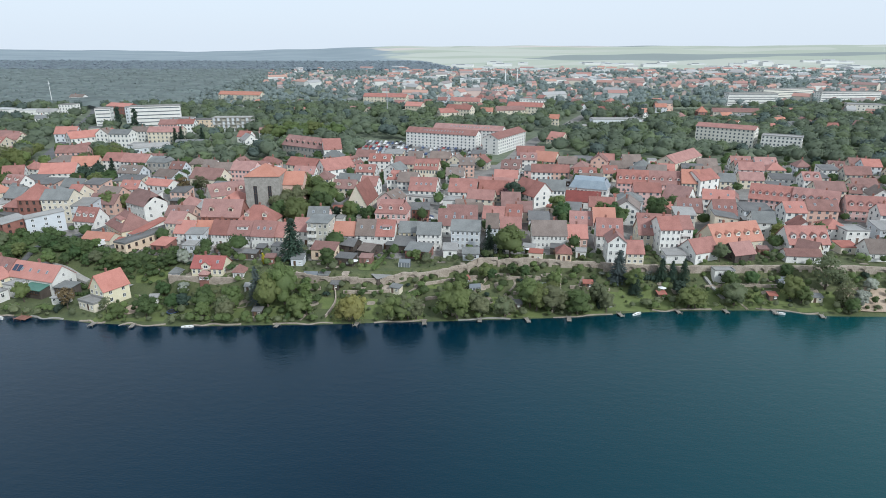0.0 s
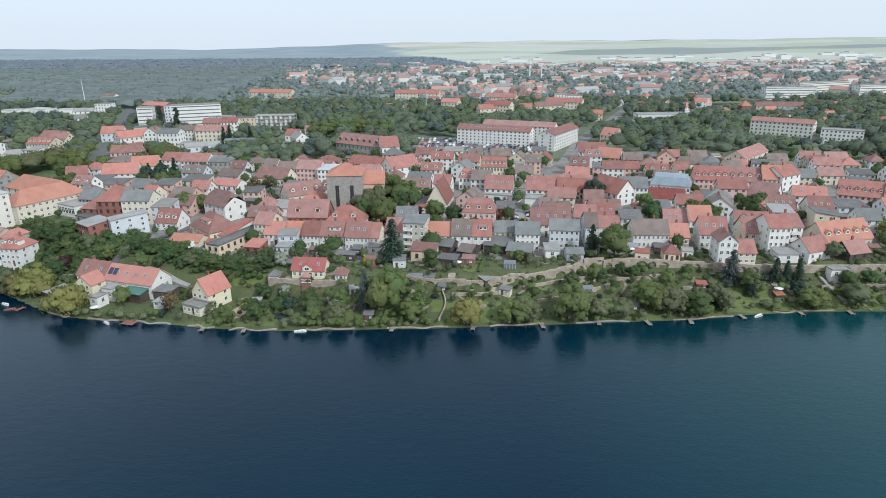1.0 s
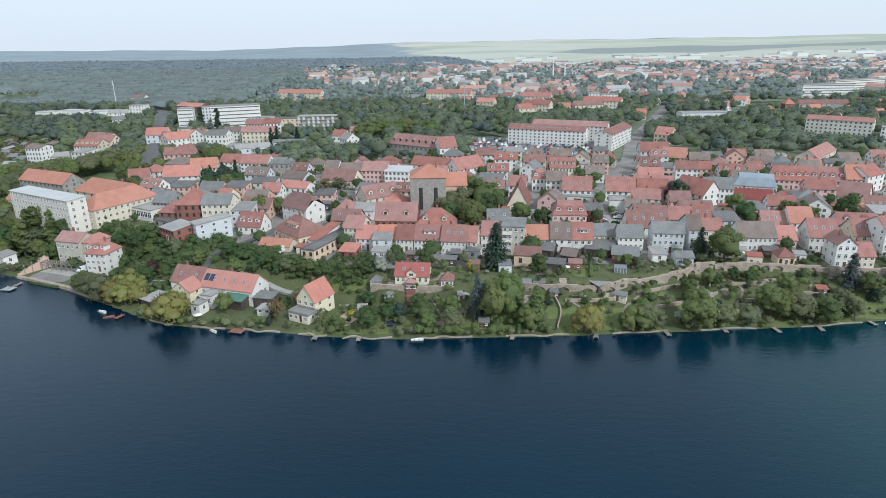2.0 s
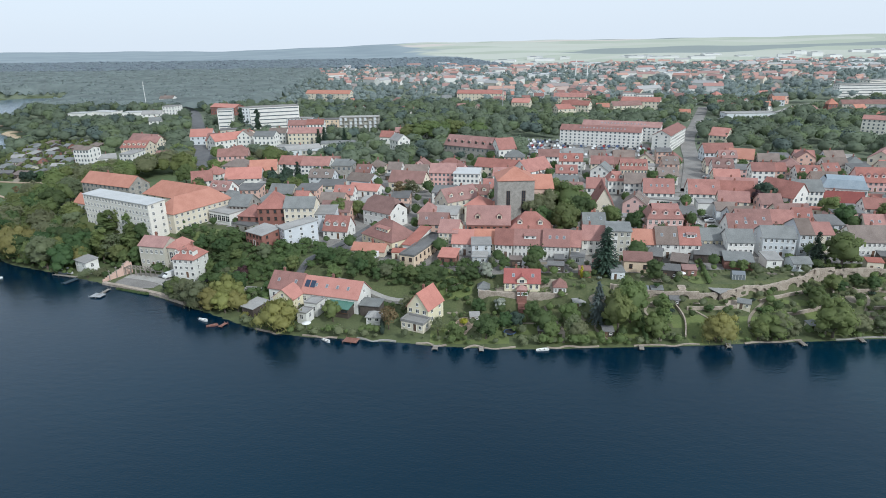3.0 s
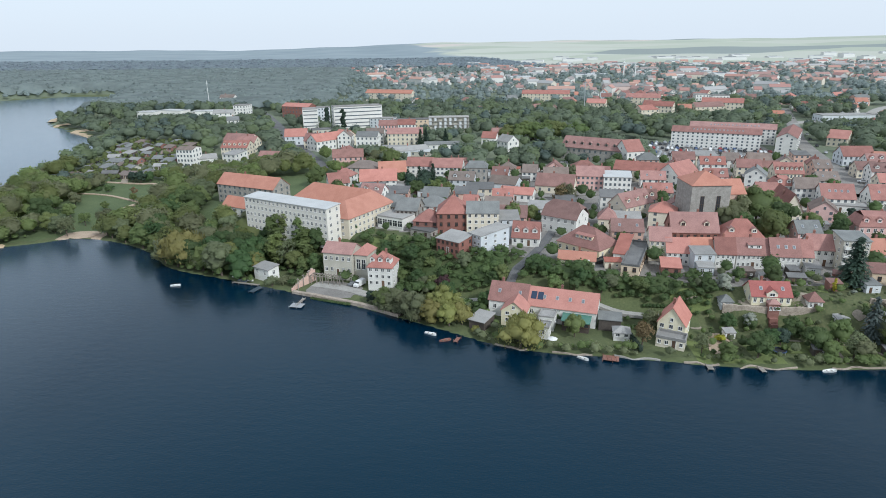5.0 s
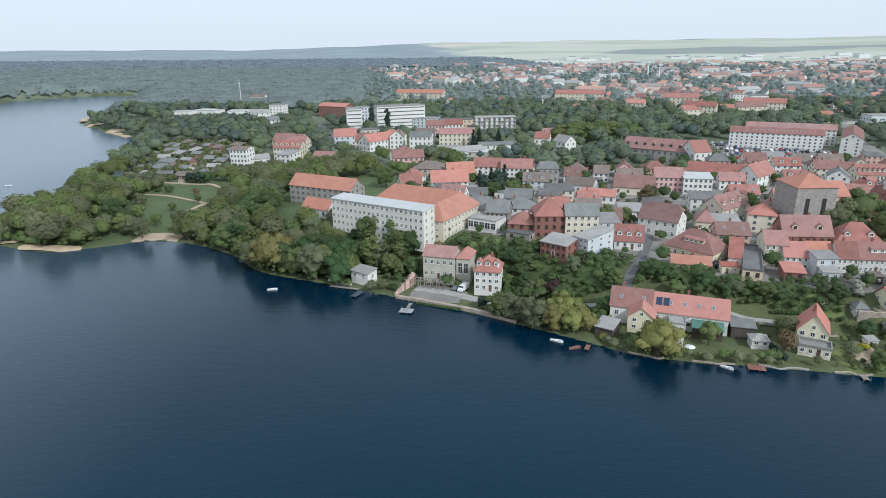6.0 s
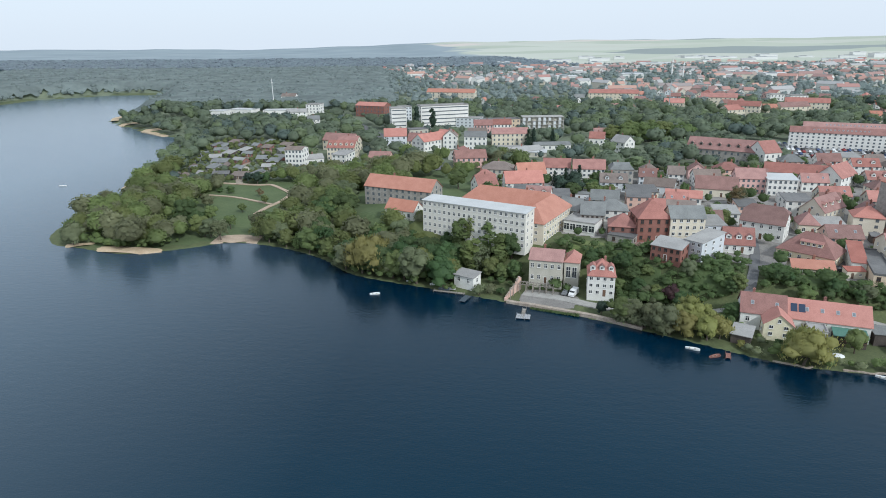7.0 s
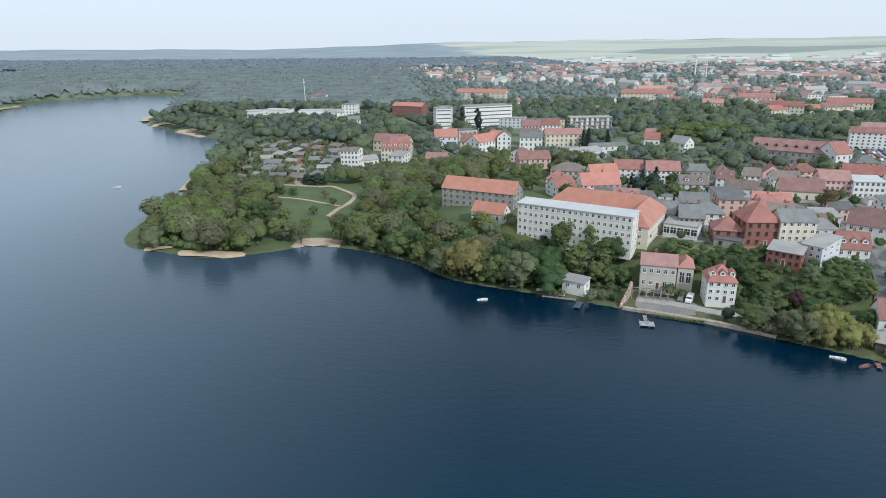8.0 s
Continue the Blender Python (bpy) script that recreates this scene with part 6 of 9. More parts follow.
house(-512.3, 680.3, 12.1, -17.2, 27.4, 15, 6, "flat", 0.5, "white", "lightmetal", "low white hall by the wood", nwin=4, floors=1, far=1, door=False, chimneys=0, name='apartment_block', category='apartment block')
house(-471.6, 666.0, 12.0, 4.0, 32.3, 15, 6, "flat", 0.5, "white", "lightmetal", "long low white hall by the wood", nwin=6, floors=1, far=1, door=False, chimneys=0, name='apartment_block', category='apartment block')
house(-426.4, 664.9, 12.0, -6.3, 13.8, 15, 12, "flat", 0.5, "white", "greyflat", "white tower-like block beside the wood", nwin=4, floors=4, far=1, door=False, chimneys=0, name='apartment_block', category='apartment block')
house(-365.4, 478.8, 9.5, -19.0, 24.7, 12, 7, "gable", 4.5, "cream", "red", "long cream house with a red roof among trees", nwin=7, floors=2, far=1, door=False)
house(-348.8, 433.8, 5.6, -15.1, 10.2, 14, 8, "mono", 1, "white", "greyflat", "white house with a low grey roof", nwin=3, floors=3, far=1, door=False)
house(-324.6, 434.5, 7.5, -9.1, 14.2, 9, 4, "gable", 3.5, "salmonwall", "red", "low salmon house with a red roof", nwin=4, floors=1, far=1, door=False)
house(-370.0, 435.1, 5.7, 28.5, 15.7, 10, 4, "gable", 2.5, "white", "greyflat", "low white house with a grey roof", nwin=4, floors=1, far=1, door=False)
house(-321.1, 487.1, 10.5, 7.8, 16.5, 12, 7, "gable", 5, "palegrey", "salmon", "pale grey house with a salmon roof", nwin=4, floors=2, far=1, door=False)
house(-302.3, 470.8, 10.7, -9.7, 18.0, 11, 6, "gable", 5, "cream", "red", "cream house with a red roof by the street", nwin=5, floors=2, far=1, door=False)
house(-276.8, 468.4, 11.1, -1.9, 9.7, 10, 9, "gablef", 4, "white", "greybrown", "white gabled town house with three storeys", nwin=3, floors=3, far=1, door=False)
house(-304.4, 506.9, 11.2, 21.8, 15.2, 10, 8, "flat", 0.5, "sandgrey", "darkflat", "grey-beige flat-roofed house below the slab block", nwin=4, floors=2, far=1, door=False)
house(-270.9, 580.3, 11.6, -13.8, 21.7, 12, 8, "flat", 0.5, "palegrey", "greyflat", "pale grey flat-roofed house beside the slab block", nwin=6, floors=3, far=1, door=False)
house(-249.2, 571.8, 11.5, 10.1, 34.8, 12, 7, "flat", 0.5, "sand", "darkflat", "long brown flat-roofed house beside the building site", nwin=9, floors=2, far=1, door=False)
house(-375.4, 665.7, 12.0, -23.6, 33.6, 14, 11, "gable", 3, "brick", "salmon", "large red brick building with a salmon roof", nwin=8, floors=3, far=1, door=False)
house(-442.2, 650.0, 11.9, 11.1, 19.9, 10, 6, "gable", 3, "white", "greyflat", "white house with a grey roof in the wood", nwin=4, floors=2, far=1, door=False)
house(-405.2, 591.3, 11.6, 19.8, 10.7, 10, 6, "gable", 3, "white", "slate", "small white house with a slate roof", nwin=3, floors=2, far=1, door=False)
house(-229.3, 431.3, 11.0, 30.4, 24.2, 14, 4, "gable", 2, "palegrey", "greyflat", "long low workshop with a pale grey roof", nwin=5, floors=1, far=1, door=False)
house(-265.8, 399.9, 11.0, 10.2, 18.8, 12, 6, "gable", 4, "pink", "brown", "pink house with a brown roof", nwin=6, floors=2, far=1, door=False)
house(-172.6, 482.0, 11.4, -16.1, 10.6, 9, 5, "gable", 4, "white", "red", "small white house with a red roof", nwin=3, floors=1, far=1, door=False)
house(-162.2, 458.0, 11.1, -54.4, 11.9, 10, 7, "gable", 4, "white", "greyflat", "white house with a grey gabled roof", nwin=3, floors=2, far=1, door=False)
house(-56.7, 701.8, 12.0, -22.3, 19.9, 11, 8, "gable", 4, "cream", "salmon", "cream row house with a salmon roof", nwin=5, floors=2, far=1, door=False)
house(77.9, 758.7, 12.2, -5.8, 14.6, 14, 10, "flat", 0.5, "white", "greyflat", "white flat-roofed apartment house", nwin=4, floors=3, far=1, door=False)
house(86.9, 732.3, 12.1, -5.6, 17.9, 14, 11, "flat", 0.5, "white", "greyflat", "white flat-roofed apartment house", nwin=5, floors=3, far=1, door=False)
house(55.7, 928.2, 12.6, -7.7, 16.0, 12, 9, "flat", 0.5, "white", "greyflat", "white flat-roofed office house", nwin=4, floors=3, far=1, door=False)
house(-117.3, 800.9, 12.4, -14.3, 57.2, 12, 10, "gable", 4, "cream", "red", "long cream row block with a red roof", nwin=12, floors=3, far=1, door=False)
house(-353.3, 470.8, 8.8, -9.0, 15.0, 12, 7, "gable", 4, "cream", "red", "cream house with a red roof beside the wood", nwin=4, floors=2, far=1, door=False)
house(-289.3, 456.9, 11.0, 49.3, 24.1, 12, 7, "gable", 4.5, "white", "salmon", "white street house with a salmon roof", nwin=7, floors=2, far=1, door=False)
house(-271.6, 427.2, 11.0, -22.5, 12.6, 10, 5, "gablef", 3, "white", "red", "white gabled house at the street corner", nwin=2, floors=2, far=1, door=False)
house(-489.2, 788.0, 12.5, 0.1, 17.3, 12, 10, "gable", 3, "white", "greybrown", "tall white house with a brown roof", nwin=4, floors=3, far=1, door=False)
house(130.2, 589.6, 11.4, 0.4, 45.9, 16, 6, "flat", 0.5, "palegrey", "greyflat", "long low market hall with a flat roof", nwin=9, floors=1, far=1, door=False)
house(231.1, 713.5, 12.0, 20.7, 20.3, 10, 9, "gable", 3, "salmonwall", "slate", "salmon house with a slate roof", nwin=4, floors=2, far=1, door=False)
house(248.1, 640.3, 11.7, 0.3, 9.2, 9, 8, "hip", 5, "brick", "orange", "red brick house with a steep orange roof", nwin=3, floors=2, far=1, door=False)
house(266.9, 649.8, 11.7, -6.7, 46.0, 11, 7, "gable", 3.5, "sandgrey", "brown", "long grey-beige row house with a brown roof", nwin=10, floors=2, far=1, door=False)
house(-15.1, 637.7, 11.6, 21.2, 31.3, 12, 7, "gable", 4, "cream", "red", "cream row house with a red roof", nwin=6, floors=2, far=1, door=False)
house(44.2, 659.6, 11.8, 11.3, 31.1, 12, 7, "gable", 4, "cream", "brown", "cream row house with a brown roof", nwin=6, floors=2, far=1, door=False)
house(-105.9, 224.7, 9.3, -0.7, 6.7, 6, 6.0, "mono", 0.8, "palegrey", "greyflat", "tall grey rear annex with a flat roof", nwin=2, floors=2, name='annex', sidewin=1, chimneys=0)
house(-105.8, 220.4, 9.3, -7.2, 4.9, 4, 3.0, "mono", 0.4, "palegrey", "greyflat", "low grey rear annex with large windows", nwin=2, floors=1, name='annex', sidewin=1, chimneys=0)
house(-71.4, 220.1, 9.3, -15.0, 4.4, 6, 3, "mono", 0.5, "white", "greyflat", "narrow white rear annex with a grey roof", nwin=1, floors=1, name='annex', sidewin=1, chimneys=0)
house(-54.9, 212.9, 9.3, -10.4, 9.1, 5, 4, "mono", 1.5, "sand", "brown", "sand-coloured rear annex with a brown lean-to roof", nwin=2, floors=1, name='annex', sidewin=1, chimneys=0)
house(-45.8, 222.1, 9.3, -22.7, 5.9, 6, 3, "gable", 2, "darkwood", "darkflat", "dark timber garden shed with a gabled roof", nwin=2, floors=1, name='shed', category='shed', sidewin=1, chimneys=0)
house(-38.2, 216.5, 9.3, -24.6, 5.2, 9, 2.6, "gable", 1.5, "darkwood", "greybrown", "long timber garden shed with a weathered roof", nwin=1, floors=1, name='shed', category='shed', sidewin=1, chimneys=0)
house(-28.2, 221.9, 9.3, -13.3, 10.1, 8, 3, "mono", 1.2, "darkwood", "darkflat", "wide dark yard shed with a felt roof", nwin=2, floors=1, name='shed', category='shed', sidewin=1, chimneys=0)
house(-20.5, 215.3, 9.3, -14.0, 9.0, 7, 3, "mono", 1.0, "brick", "slate", "low brick rear annex with a slate roof", nwin=2, floors=1, name='annex', sidewin=1, chimneys=0)
house(-28.8, 197.0, 5.4, 34.6, 15.0, 5, 2.6, "mono", 0.6, "darkwood", "greyflat", "dark garden pavilion with a grey roof", nwin=2, floors=1, name='shed', category='shed', sidewin=1, chimneys=0)
house(-117.8, 220.5, 9.3, -11.2, 6.1, 7, 3, "mono", 1, "brick", "salmon", "low brick yard building with a salmon roof", nwin=2, floors=1, name='annex', sidewin=1, chimneys=0)
house(-6.3, 215.4, 9.3, -0.7, 5.0, 6, 3, "mono", 0.8, "white", "greyflat", "white rear annex with a grey lean-to roof", nwin=1, floors=1, name='annex', sidewin=1, chimneys=0)
house(0.9, 212.2, 9.3, -0.6, 5.9, 6, 2.8, "gable", 1.5, "palegrey", "slate", "low grey rear annex with a slate roof", nwin=2, floors=1, name='annex', sidewin=1, chimneys=0)
house(34.9, 211.3, 9.3, -6.0, 5.4, 6, 3.4, "hip", 2.5, "sand", "red", "small garden house with a hipped red roof", nwin=3, floors=1, name='garden_house', category='garden house', sidewin=1, chimneys=0)
house(74.7, 211.1, 9.3, 0.7, 7.1, 6, 2.8, "mono", 0.6, "white", "greyflat", "low white garage with a flat roof", nwin=1, floors=1, name='garage', sidewin=1, chimneys=0)
house(90.0, 204.6, 5.6, -1.0, 7.0, 3.6, 3.0, "flat", 0.3, "white", "greyflat", "low white flat-roofed building before the old wall", nwin=2, floors=1, name='annex', sidewin=1, chimneys=0)
house(118.0, 211.5, 9.3, -6.0, 12.0, 6, 2.8, "gable", 1.8, "white", "brown", "low white yard building with a brown roof", nwin=2, floors=1, name='annex', sidewin=1, chimneys=0)
house(143.4, 221.0, 9.3, 0.7, 6.4, 6, 2.8, "mono", 0.7, "cream", "rust", "low cream yard building with a rusty roof", nwin=1, floors=1, name='annex', sidewin=1, chimneys=0)



# ---- the rest of the old town, house by house along its streets ----
rng = np.random.default_rng(11)


def scatter(n, x0, x1, y0, y1, keep, gap, room=2.5, road_room=3.0):
    """Places at random, none nearer than gap to another, where keep(x, y, metres from the shore) holds."""
    px, py = x0 + (x1 - x0) * rng.random(n), y0 + (y1 - y0) * rng.random(n)
    pd = inland(px, py)
    cells, out = {}, []
    for x, y, d in zip(px, py, pd):
        if d < 0.7 or not keep(x, y, d):
            continue
        i, j = int(x // gap), int(y // gap)
        if any((x - a) ** 2 + (y - b) ** 2 < gap * gap for p in (-1, 0, 1) for q in (-1, 0, 1) for a, b in cells.get((i + p, j + q), ())):
            continue
        if not clear(x, y, room) or not off_roads(x, y, road_room):
            continue
        cells.setdefault((i, j), []).append((x, y))
        out.append((float(x), float(y)))
    return out


def old_town(x, y, d):
    if y > 300 and abs(x + 130) < 26 and y < 352:
        return False
    if -52 < x < 0 and 236 < y < 285:
        return False
    if -144 < x < -128 and 222 < y < 262:
        return False
    if -184 < x < -84 and y > 376 or (-222 < x < -190 and 316 < y < 354):
        return False
    if -90 < x < -40 and 250 < y < 300:
        return False
    return d > 50 + 14 * smooth(-90, -120, x) and -250 < x < 250 and y < 402 - 0.10 * abs(x + 20) and not (x < -232 and y < 345)


WALL_MIX = ["white", "white", "white", "cream", "cream", "pink", "palegrey", "sandgrey", "white", "salmonwall"]
ROOF_MIX = ["red", "red", "red", "brown", "salmon", "red", "brown", "greybrown", "greybrown", "slate", "darkflat", "darkflat", "greyflat"]
for x, y in scatter(6000, -250, 250, 222, 412, old_town, 13.6, 6.0, 5.5):
    turn = -8.0 + rng.normal() * 4 + (82 if rng.random() < 0.14 else 0)
    w, d = 8 + 5.5 * rng.random(), 8.5 + 2 * rng.random()
    c, s = math.cos(radians(turn)), math.sin(radians(turn))
    fl = 2 if rng.random() < 0.72 else 3
    wall, roof = WALL_MIX[rng.integers(len(WALL_MIX))], ROOF_MIX[rng.integers(len(ROOF_MIX))]
    kind = "gable" if rng.random() < 0.82 else "hip"
    if roof in ("darkflat", "greyflat"):
        kind = "mono"
    house(x - c * w / 2 + s * d / 2, y - s * w / 2 - c * d / 2, float(height(x, y)), turn, w, d, 2.4 * fl, kind, 3.6 if kind != "mono" else 1.2, wall, roof,
          "%s house with %s in the old town" % ({"white": "white plastered", "cream": "cream plastered", "pink": "pink plastered", "palegrey": "pale grey", "sandgrey": "grey-beige", "yellow": "yellow plastered", "brick": "red brick", "salmonwall": "salmon plastered"}[wall],
          {"red": "a red tiled roof", "salmon": "a salmon tiled roof", "orange": "an orange tiled roof", "brown": "a brown tiled roof", "greybrown": "a weathered tiled roof", "slate": "a slate roof", "darkflat": "a low dark roof", "greyflat": "a low grey roof"}[roof]),
          nwin=3 + int(w > 10.5), floors=fl, sky=2 if rng.random() < 0.25 and kind == "gable" else 0, dormers=2 if rng.random() < 0.2 and kind == "gable" else 0, panes=False, far=int(y > 252), group="houses of the old town")


def shed(x, y, turn, w, d, h, wall, roof, label):
    """A garden shed with a lean-to roof, a door and a small window."""
    root = new("shed")
    root.matrix_basis = pose(x, y, float(height(x, y)) - 0.05, 0, 0, turn)
    tagged(root, label, "shed", "sheds in yards and gardens")
    v, f, rv, rf, top = shell(w, d, h, "mono", 0.5, 0.2)
    mesh_object("wall", v, f, WALLS[wall], root)
    mesh_object("roof", rv, rf, ROOFS[roof], root, weld=True)
    part("door", fixed("shed_door", lambda: boxes_mesh("door", [(-0.42, -0.04, 0, 0.42, 0.04, 1.9)], [DOOR])), root, pose(w * 0.3, 0, 0.05))
    part("window", window_mesh(0.8, 0.7, False, True)[0], root, pose(w * 0.72, 0, 1.0))
    FOOTPRINTS.append((x + w / 2, y + d / 2, w / 2, d / 2, turn))


for x, y in scatter(900, -240, 240, 200, 400, lambda x, y, d: d > 30 + 18 * smooth(-60, -100, x), 8.0, 2.8, 4.0)[:105]:
    wall, roof = [("darkwood", "darkflat"), ("white", "greyflat"), ("cream", "rust"), ("palegrey", "slate"), ("brick", "greybrown")][rng.integers(5)]
    shed(x - 2, y - 1.5, -8 + rng.normal() * 8, 3 + 4 * rng.random(), 3 + 2 * rng.random(), 2.2 + rng.random(), wall, roof,
         {"darkwood": "dark wooden yard shed with a felt roof", "white": "low white yard building with a grey roof", "cream": "low cream yard building with a rusty roof", "palegrey": "low grey yard building with a slate roof", "brick": "low brick yard building with a tiled roof"}[wall])

for x, y in scatter(700, -95, 245, 206, 232, lambda x, y, d: y > np.interp(x, WALL_X, WALL_Y) + 5, 6.5, 2.6, 2.5)[:26]:
    wall, roof = [("darkwood", "darkflat"), ("white", "greyflat"), ("darkwood", "greybrown"), ("palegrey", "slate"), ("brick", "brown")][rng.integers(5)]
    shed(x - 2, y - 1.5, -6 + rng.normal() * 6, 2.5 + 3 * rng.random(), 2.5 + 2 * rng.random(), 2.1 + 0.5 * rng.random(), wall, roof,
         {"darkwood": "small dark timber shed in a back garden", "white": "small white back-garden building with a grey roof", "palegrey": "small grey back-garden building with a slate roof", "brick": "small brick back-garden building with a brown roof"}[wall])

# ---- trees that stand out ----
tree(-70, 286, 17, "light", "broad", 1)
tree(-80, 264, 12, "grey", "broad", 2)
tree(-63, 276, 17, "light", "broad", 4, wide=1.1)
tree(-69, 250, 15, "light", "broad", 5)
tree(-75, 270, 15, "grey", "broad", 6)
tree(-60, 262, 14, "broad", "broad", 7)
tree(-78, 254, 12, "broad", "broad", 8)
tree(-48.1, 262.6, 10, "light", "broad", 10)
tree(-39.9, 257.5, 9, "broad", "broad", 11)
tree(18.2, 214.7, 12.5, "light", "broad", 12, wide=1.15, label="round chestnut tree with fresh light green leaves")
tree(10.6, 217.2, 13, "conifer", "conifer", 13, wide=0.9)
tree(56.1, 204.7, 12, "spruce", "spruce", 14, wide=1.2)
tree(71.5, 205.4, 9, "conifer", "conifer", 15, wide=1.1)
tree(75.3, 205.4, 8, "conifer", "conifer", 16)
tree(79.4, 205.4, 9, "conifer", "conifer", 17)
tree(-61.3, 211.8, 17, "conifer", "conifer", 18, wide=1.15)
tree(-63.2, 183.5, 14, "light", "broad", 19, wide=0.8)
tree(27.5, 291.9, 12, "conifer", "broad", 20, wide=0.95, label="dark broad tree with a reddish side")
tree(22.8, 287.6, 9, "purple", "broad", 21, wide=0.8)
tree(44.7, 271.0, 10, "light", "broad", 22)
tree(45.8, 260.6, 10, "broad", "broad", 23)
tree(66.8, 260.2, 10, "broad", "broad", 24)
tree(71.2, 259.4, 9, "light", "broad", 25)
tree(86.7, 262.1, 12, "broad", "broad", 26)
tree(63.7, 263.7, 9, "light", "broad", 27)
tree(-1.2, 182.0, 13, "light", "broad", 28, wide=1.05)
tree(-34.1, 179.4, 9, "willow", "willow", 29)
tree(-50.2, 182.3, 11, "light", "poplar", 30, wide=1.3)
tree(-17.2, 180.7, 9, "grey", "broad", 31)
tree(-14.5, 180.9, 7, "grey", "broad", 32)
tree(-23.6, 180.3, 7, "light", "broad", 33)
tree(-139.7, 304.6, 11, "rusty", "open", 34)
tree(-134.7, 313.0, 10, "grey", "open", 35)
tree(-162.9, 274.9, 10, "light", "broad", 36)
tree(-105.2, 291.6, 6, "broad", "broad", 37)
tree(14.7, 183.2, 7, "grey", "broad", 38)
tree(6.1, 182.5, 7, "grey", "broad", 39, wide=1.1)
tree(24.9, 187.0, 10, "light", "broad", 40)
tree(30.0, 189.7, 9, "light", "broad", 41)
tree(46.3, 191.5, 8, "grey", "broad", 42)
tree(40.3, 189.4, 8, "grey", "broad", 43)
tree(78.7, 190.8, 7.5, "light", "broad", 44, wide=1.2, label="round shrub-like tree in light leaf")
tree(102.7, 203.2, 6, "broad", "broad", 45)
tree(125.8, 233.5, 9, "willow", "broad", 46)
tree(112.5, 195.8, 9, "light", "broad", 47)
tree(126.6, 199.8, 13, "grey", "open", 48, wide=1.1)
tree(127.3, 190.5, 10, "grey", "open", 49)
tree(59.9, 199.9, 8, "light", "broad", 50)
tree(75.2, 198.3, 6, "conifer", "broad", 51)
tree(48.2, 187.0, 7, "grey", "broad", 52)
tree(-17.3, 180.7, 8, "grey", "broad", 53)
tree(-22.5, 180.3, 6, "light", "broad", 54)
tree(18.3, 206.8, 5, "broad", "broad", 55)
tree(23.0, 204.2, 5, "broad", "broad", 56)
tree(10.9, 201.8, 5, "broad", "broad", 57)
tree(115.3, 193.6, 7, "light", "broad", 58)
tree(92.0, 196.7, 6, "light", "broad", 59)
tree(128.4, 186.9, 6, "light", "broad", 60)
tree(-58.7, 187.5, 15, "light", "broad", 61, wide=0.8)
tree(-68.2, 188.7, 14, "spruce", "spruce", 62, wide=0.8, label="slender grey spruce with bare twigs")
tree(-167.1, 189.8, 9, "willow", "willow", 63, wide=1.05)
tree(-150.3, 192.6, 8, "light", "broad", 64, wide=0.8)
tree(-108.8, 190.5, 3.2, "yellow", "shrub", 65, wide=1.3)
tree(-127.0, 195.9, 8, "grey", "open", 66, wide=0.8)
tree(-97.3, 198.9, 5, "blossom", "broad", 67)
tree(-104.4, 198.2, 6, "broad", "broad", 68)
tree(-84.7, 185.0, 8, "broad", "broad", 69)
tree(-87.7, 193.4, 7, "broad", "broad", 70)
tree(-96.5, 187.0, 6, "broad", "broad", 71)
tree(-76.8, 188.7, 8, "light", "broad", 72)
tree(-111.3, 179.9, 6, "light", "broad", 73)
tree(-75.7, 179.3, 7, "grey", "broad", 74)
tree(-83.5, 180.2, 6, "light", "broad", 75)
tree(-52.8, 181.3, 8, "light", "broad", 76)
tree(-86.3, 211.4, 7, "broad", "broad", 77)
tree(-94.7, 215.1, 5, "broad", "broad", 78)
tree(-70.3, 205.4, 5, "yellow", "poplar", 79, wide=0.9, label="small golden conifer in a garden")
tree(-159.0, 222.2, 7, "broad", "broad", 80, wide=1.2)
tree(-164.7, 212.2, 6.5, "broad", "broad", 81)
tree(-170.6, 222.4, 6.5, "light", "broad", 82)
tree(-153.6, 214.7, 6, "light", "broad", 83, wide=1.1)
tree(-147.1, 214.0, 5, "broad", "broad", 84)
tree(-175.8, 212.6, 7, "broad", "broad", 85)
tree(-183.3, 231.8, 6.5, "grey", "broad", 86)
tree(-154.1, 203.2, 5, "broad", "broad", 87)
tree(-190.7, 225.0, 7, "purple", "broad", 88)
tree(-203.2, 240.3, 8, "broad", "broad", 89)
tree(-189.3, 217.6, 8, "broad", "broad", 90)
tree(-142.7, 217.8, 6, "broad", "broad", 91)
tree(-138.8, 212.8, 5, "broad", "broad", 92)
tree(-126.9, 199.3, 6, "light", "broad", 93)
tree(-144.0, 215.8, 6, "broad", "broad", 94)
tree(-201.4, 207.2, 9, "grey", "broad", 95)
tree(-193.2, 201.8, 8, "willow", "broad", 96, wide=1.1)
tree(-206.2, 208.3, 7, "grey", "shrub", 97)
tree(-197.2, 203.0, 6, "grey", "shrub", 98)
tree(-187.6, 199.6, 8, "willow", "broad", 99)
tree(-155.6, 277.9, 9, "light", "broad", 100)
tree(-193.0, 316.5, 9, "light", "broad", 101)
tree(-204.3, 341.2, 10, "conifer", "broad", 102)
tree(-211.7, 340.4, 9, "conifer", "broad", 103)
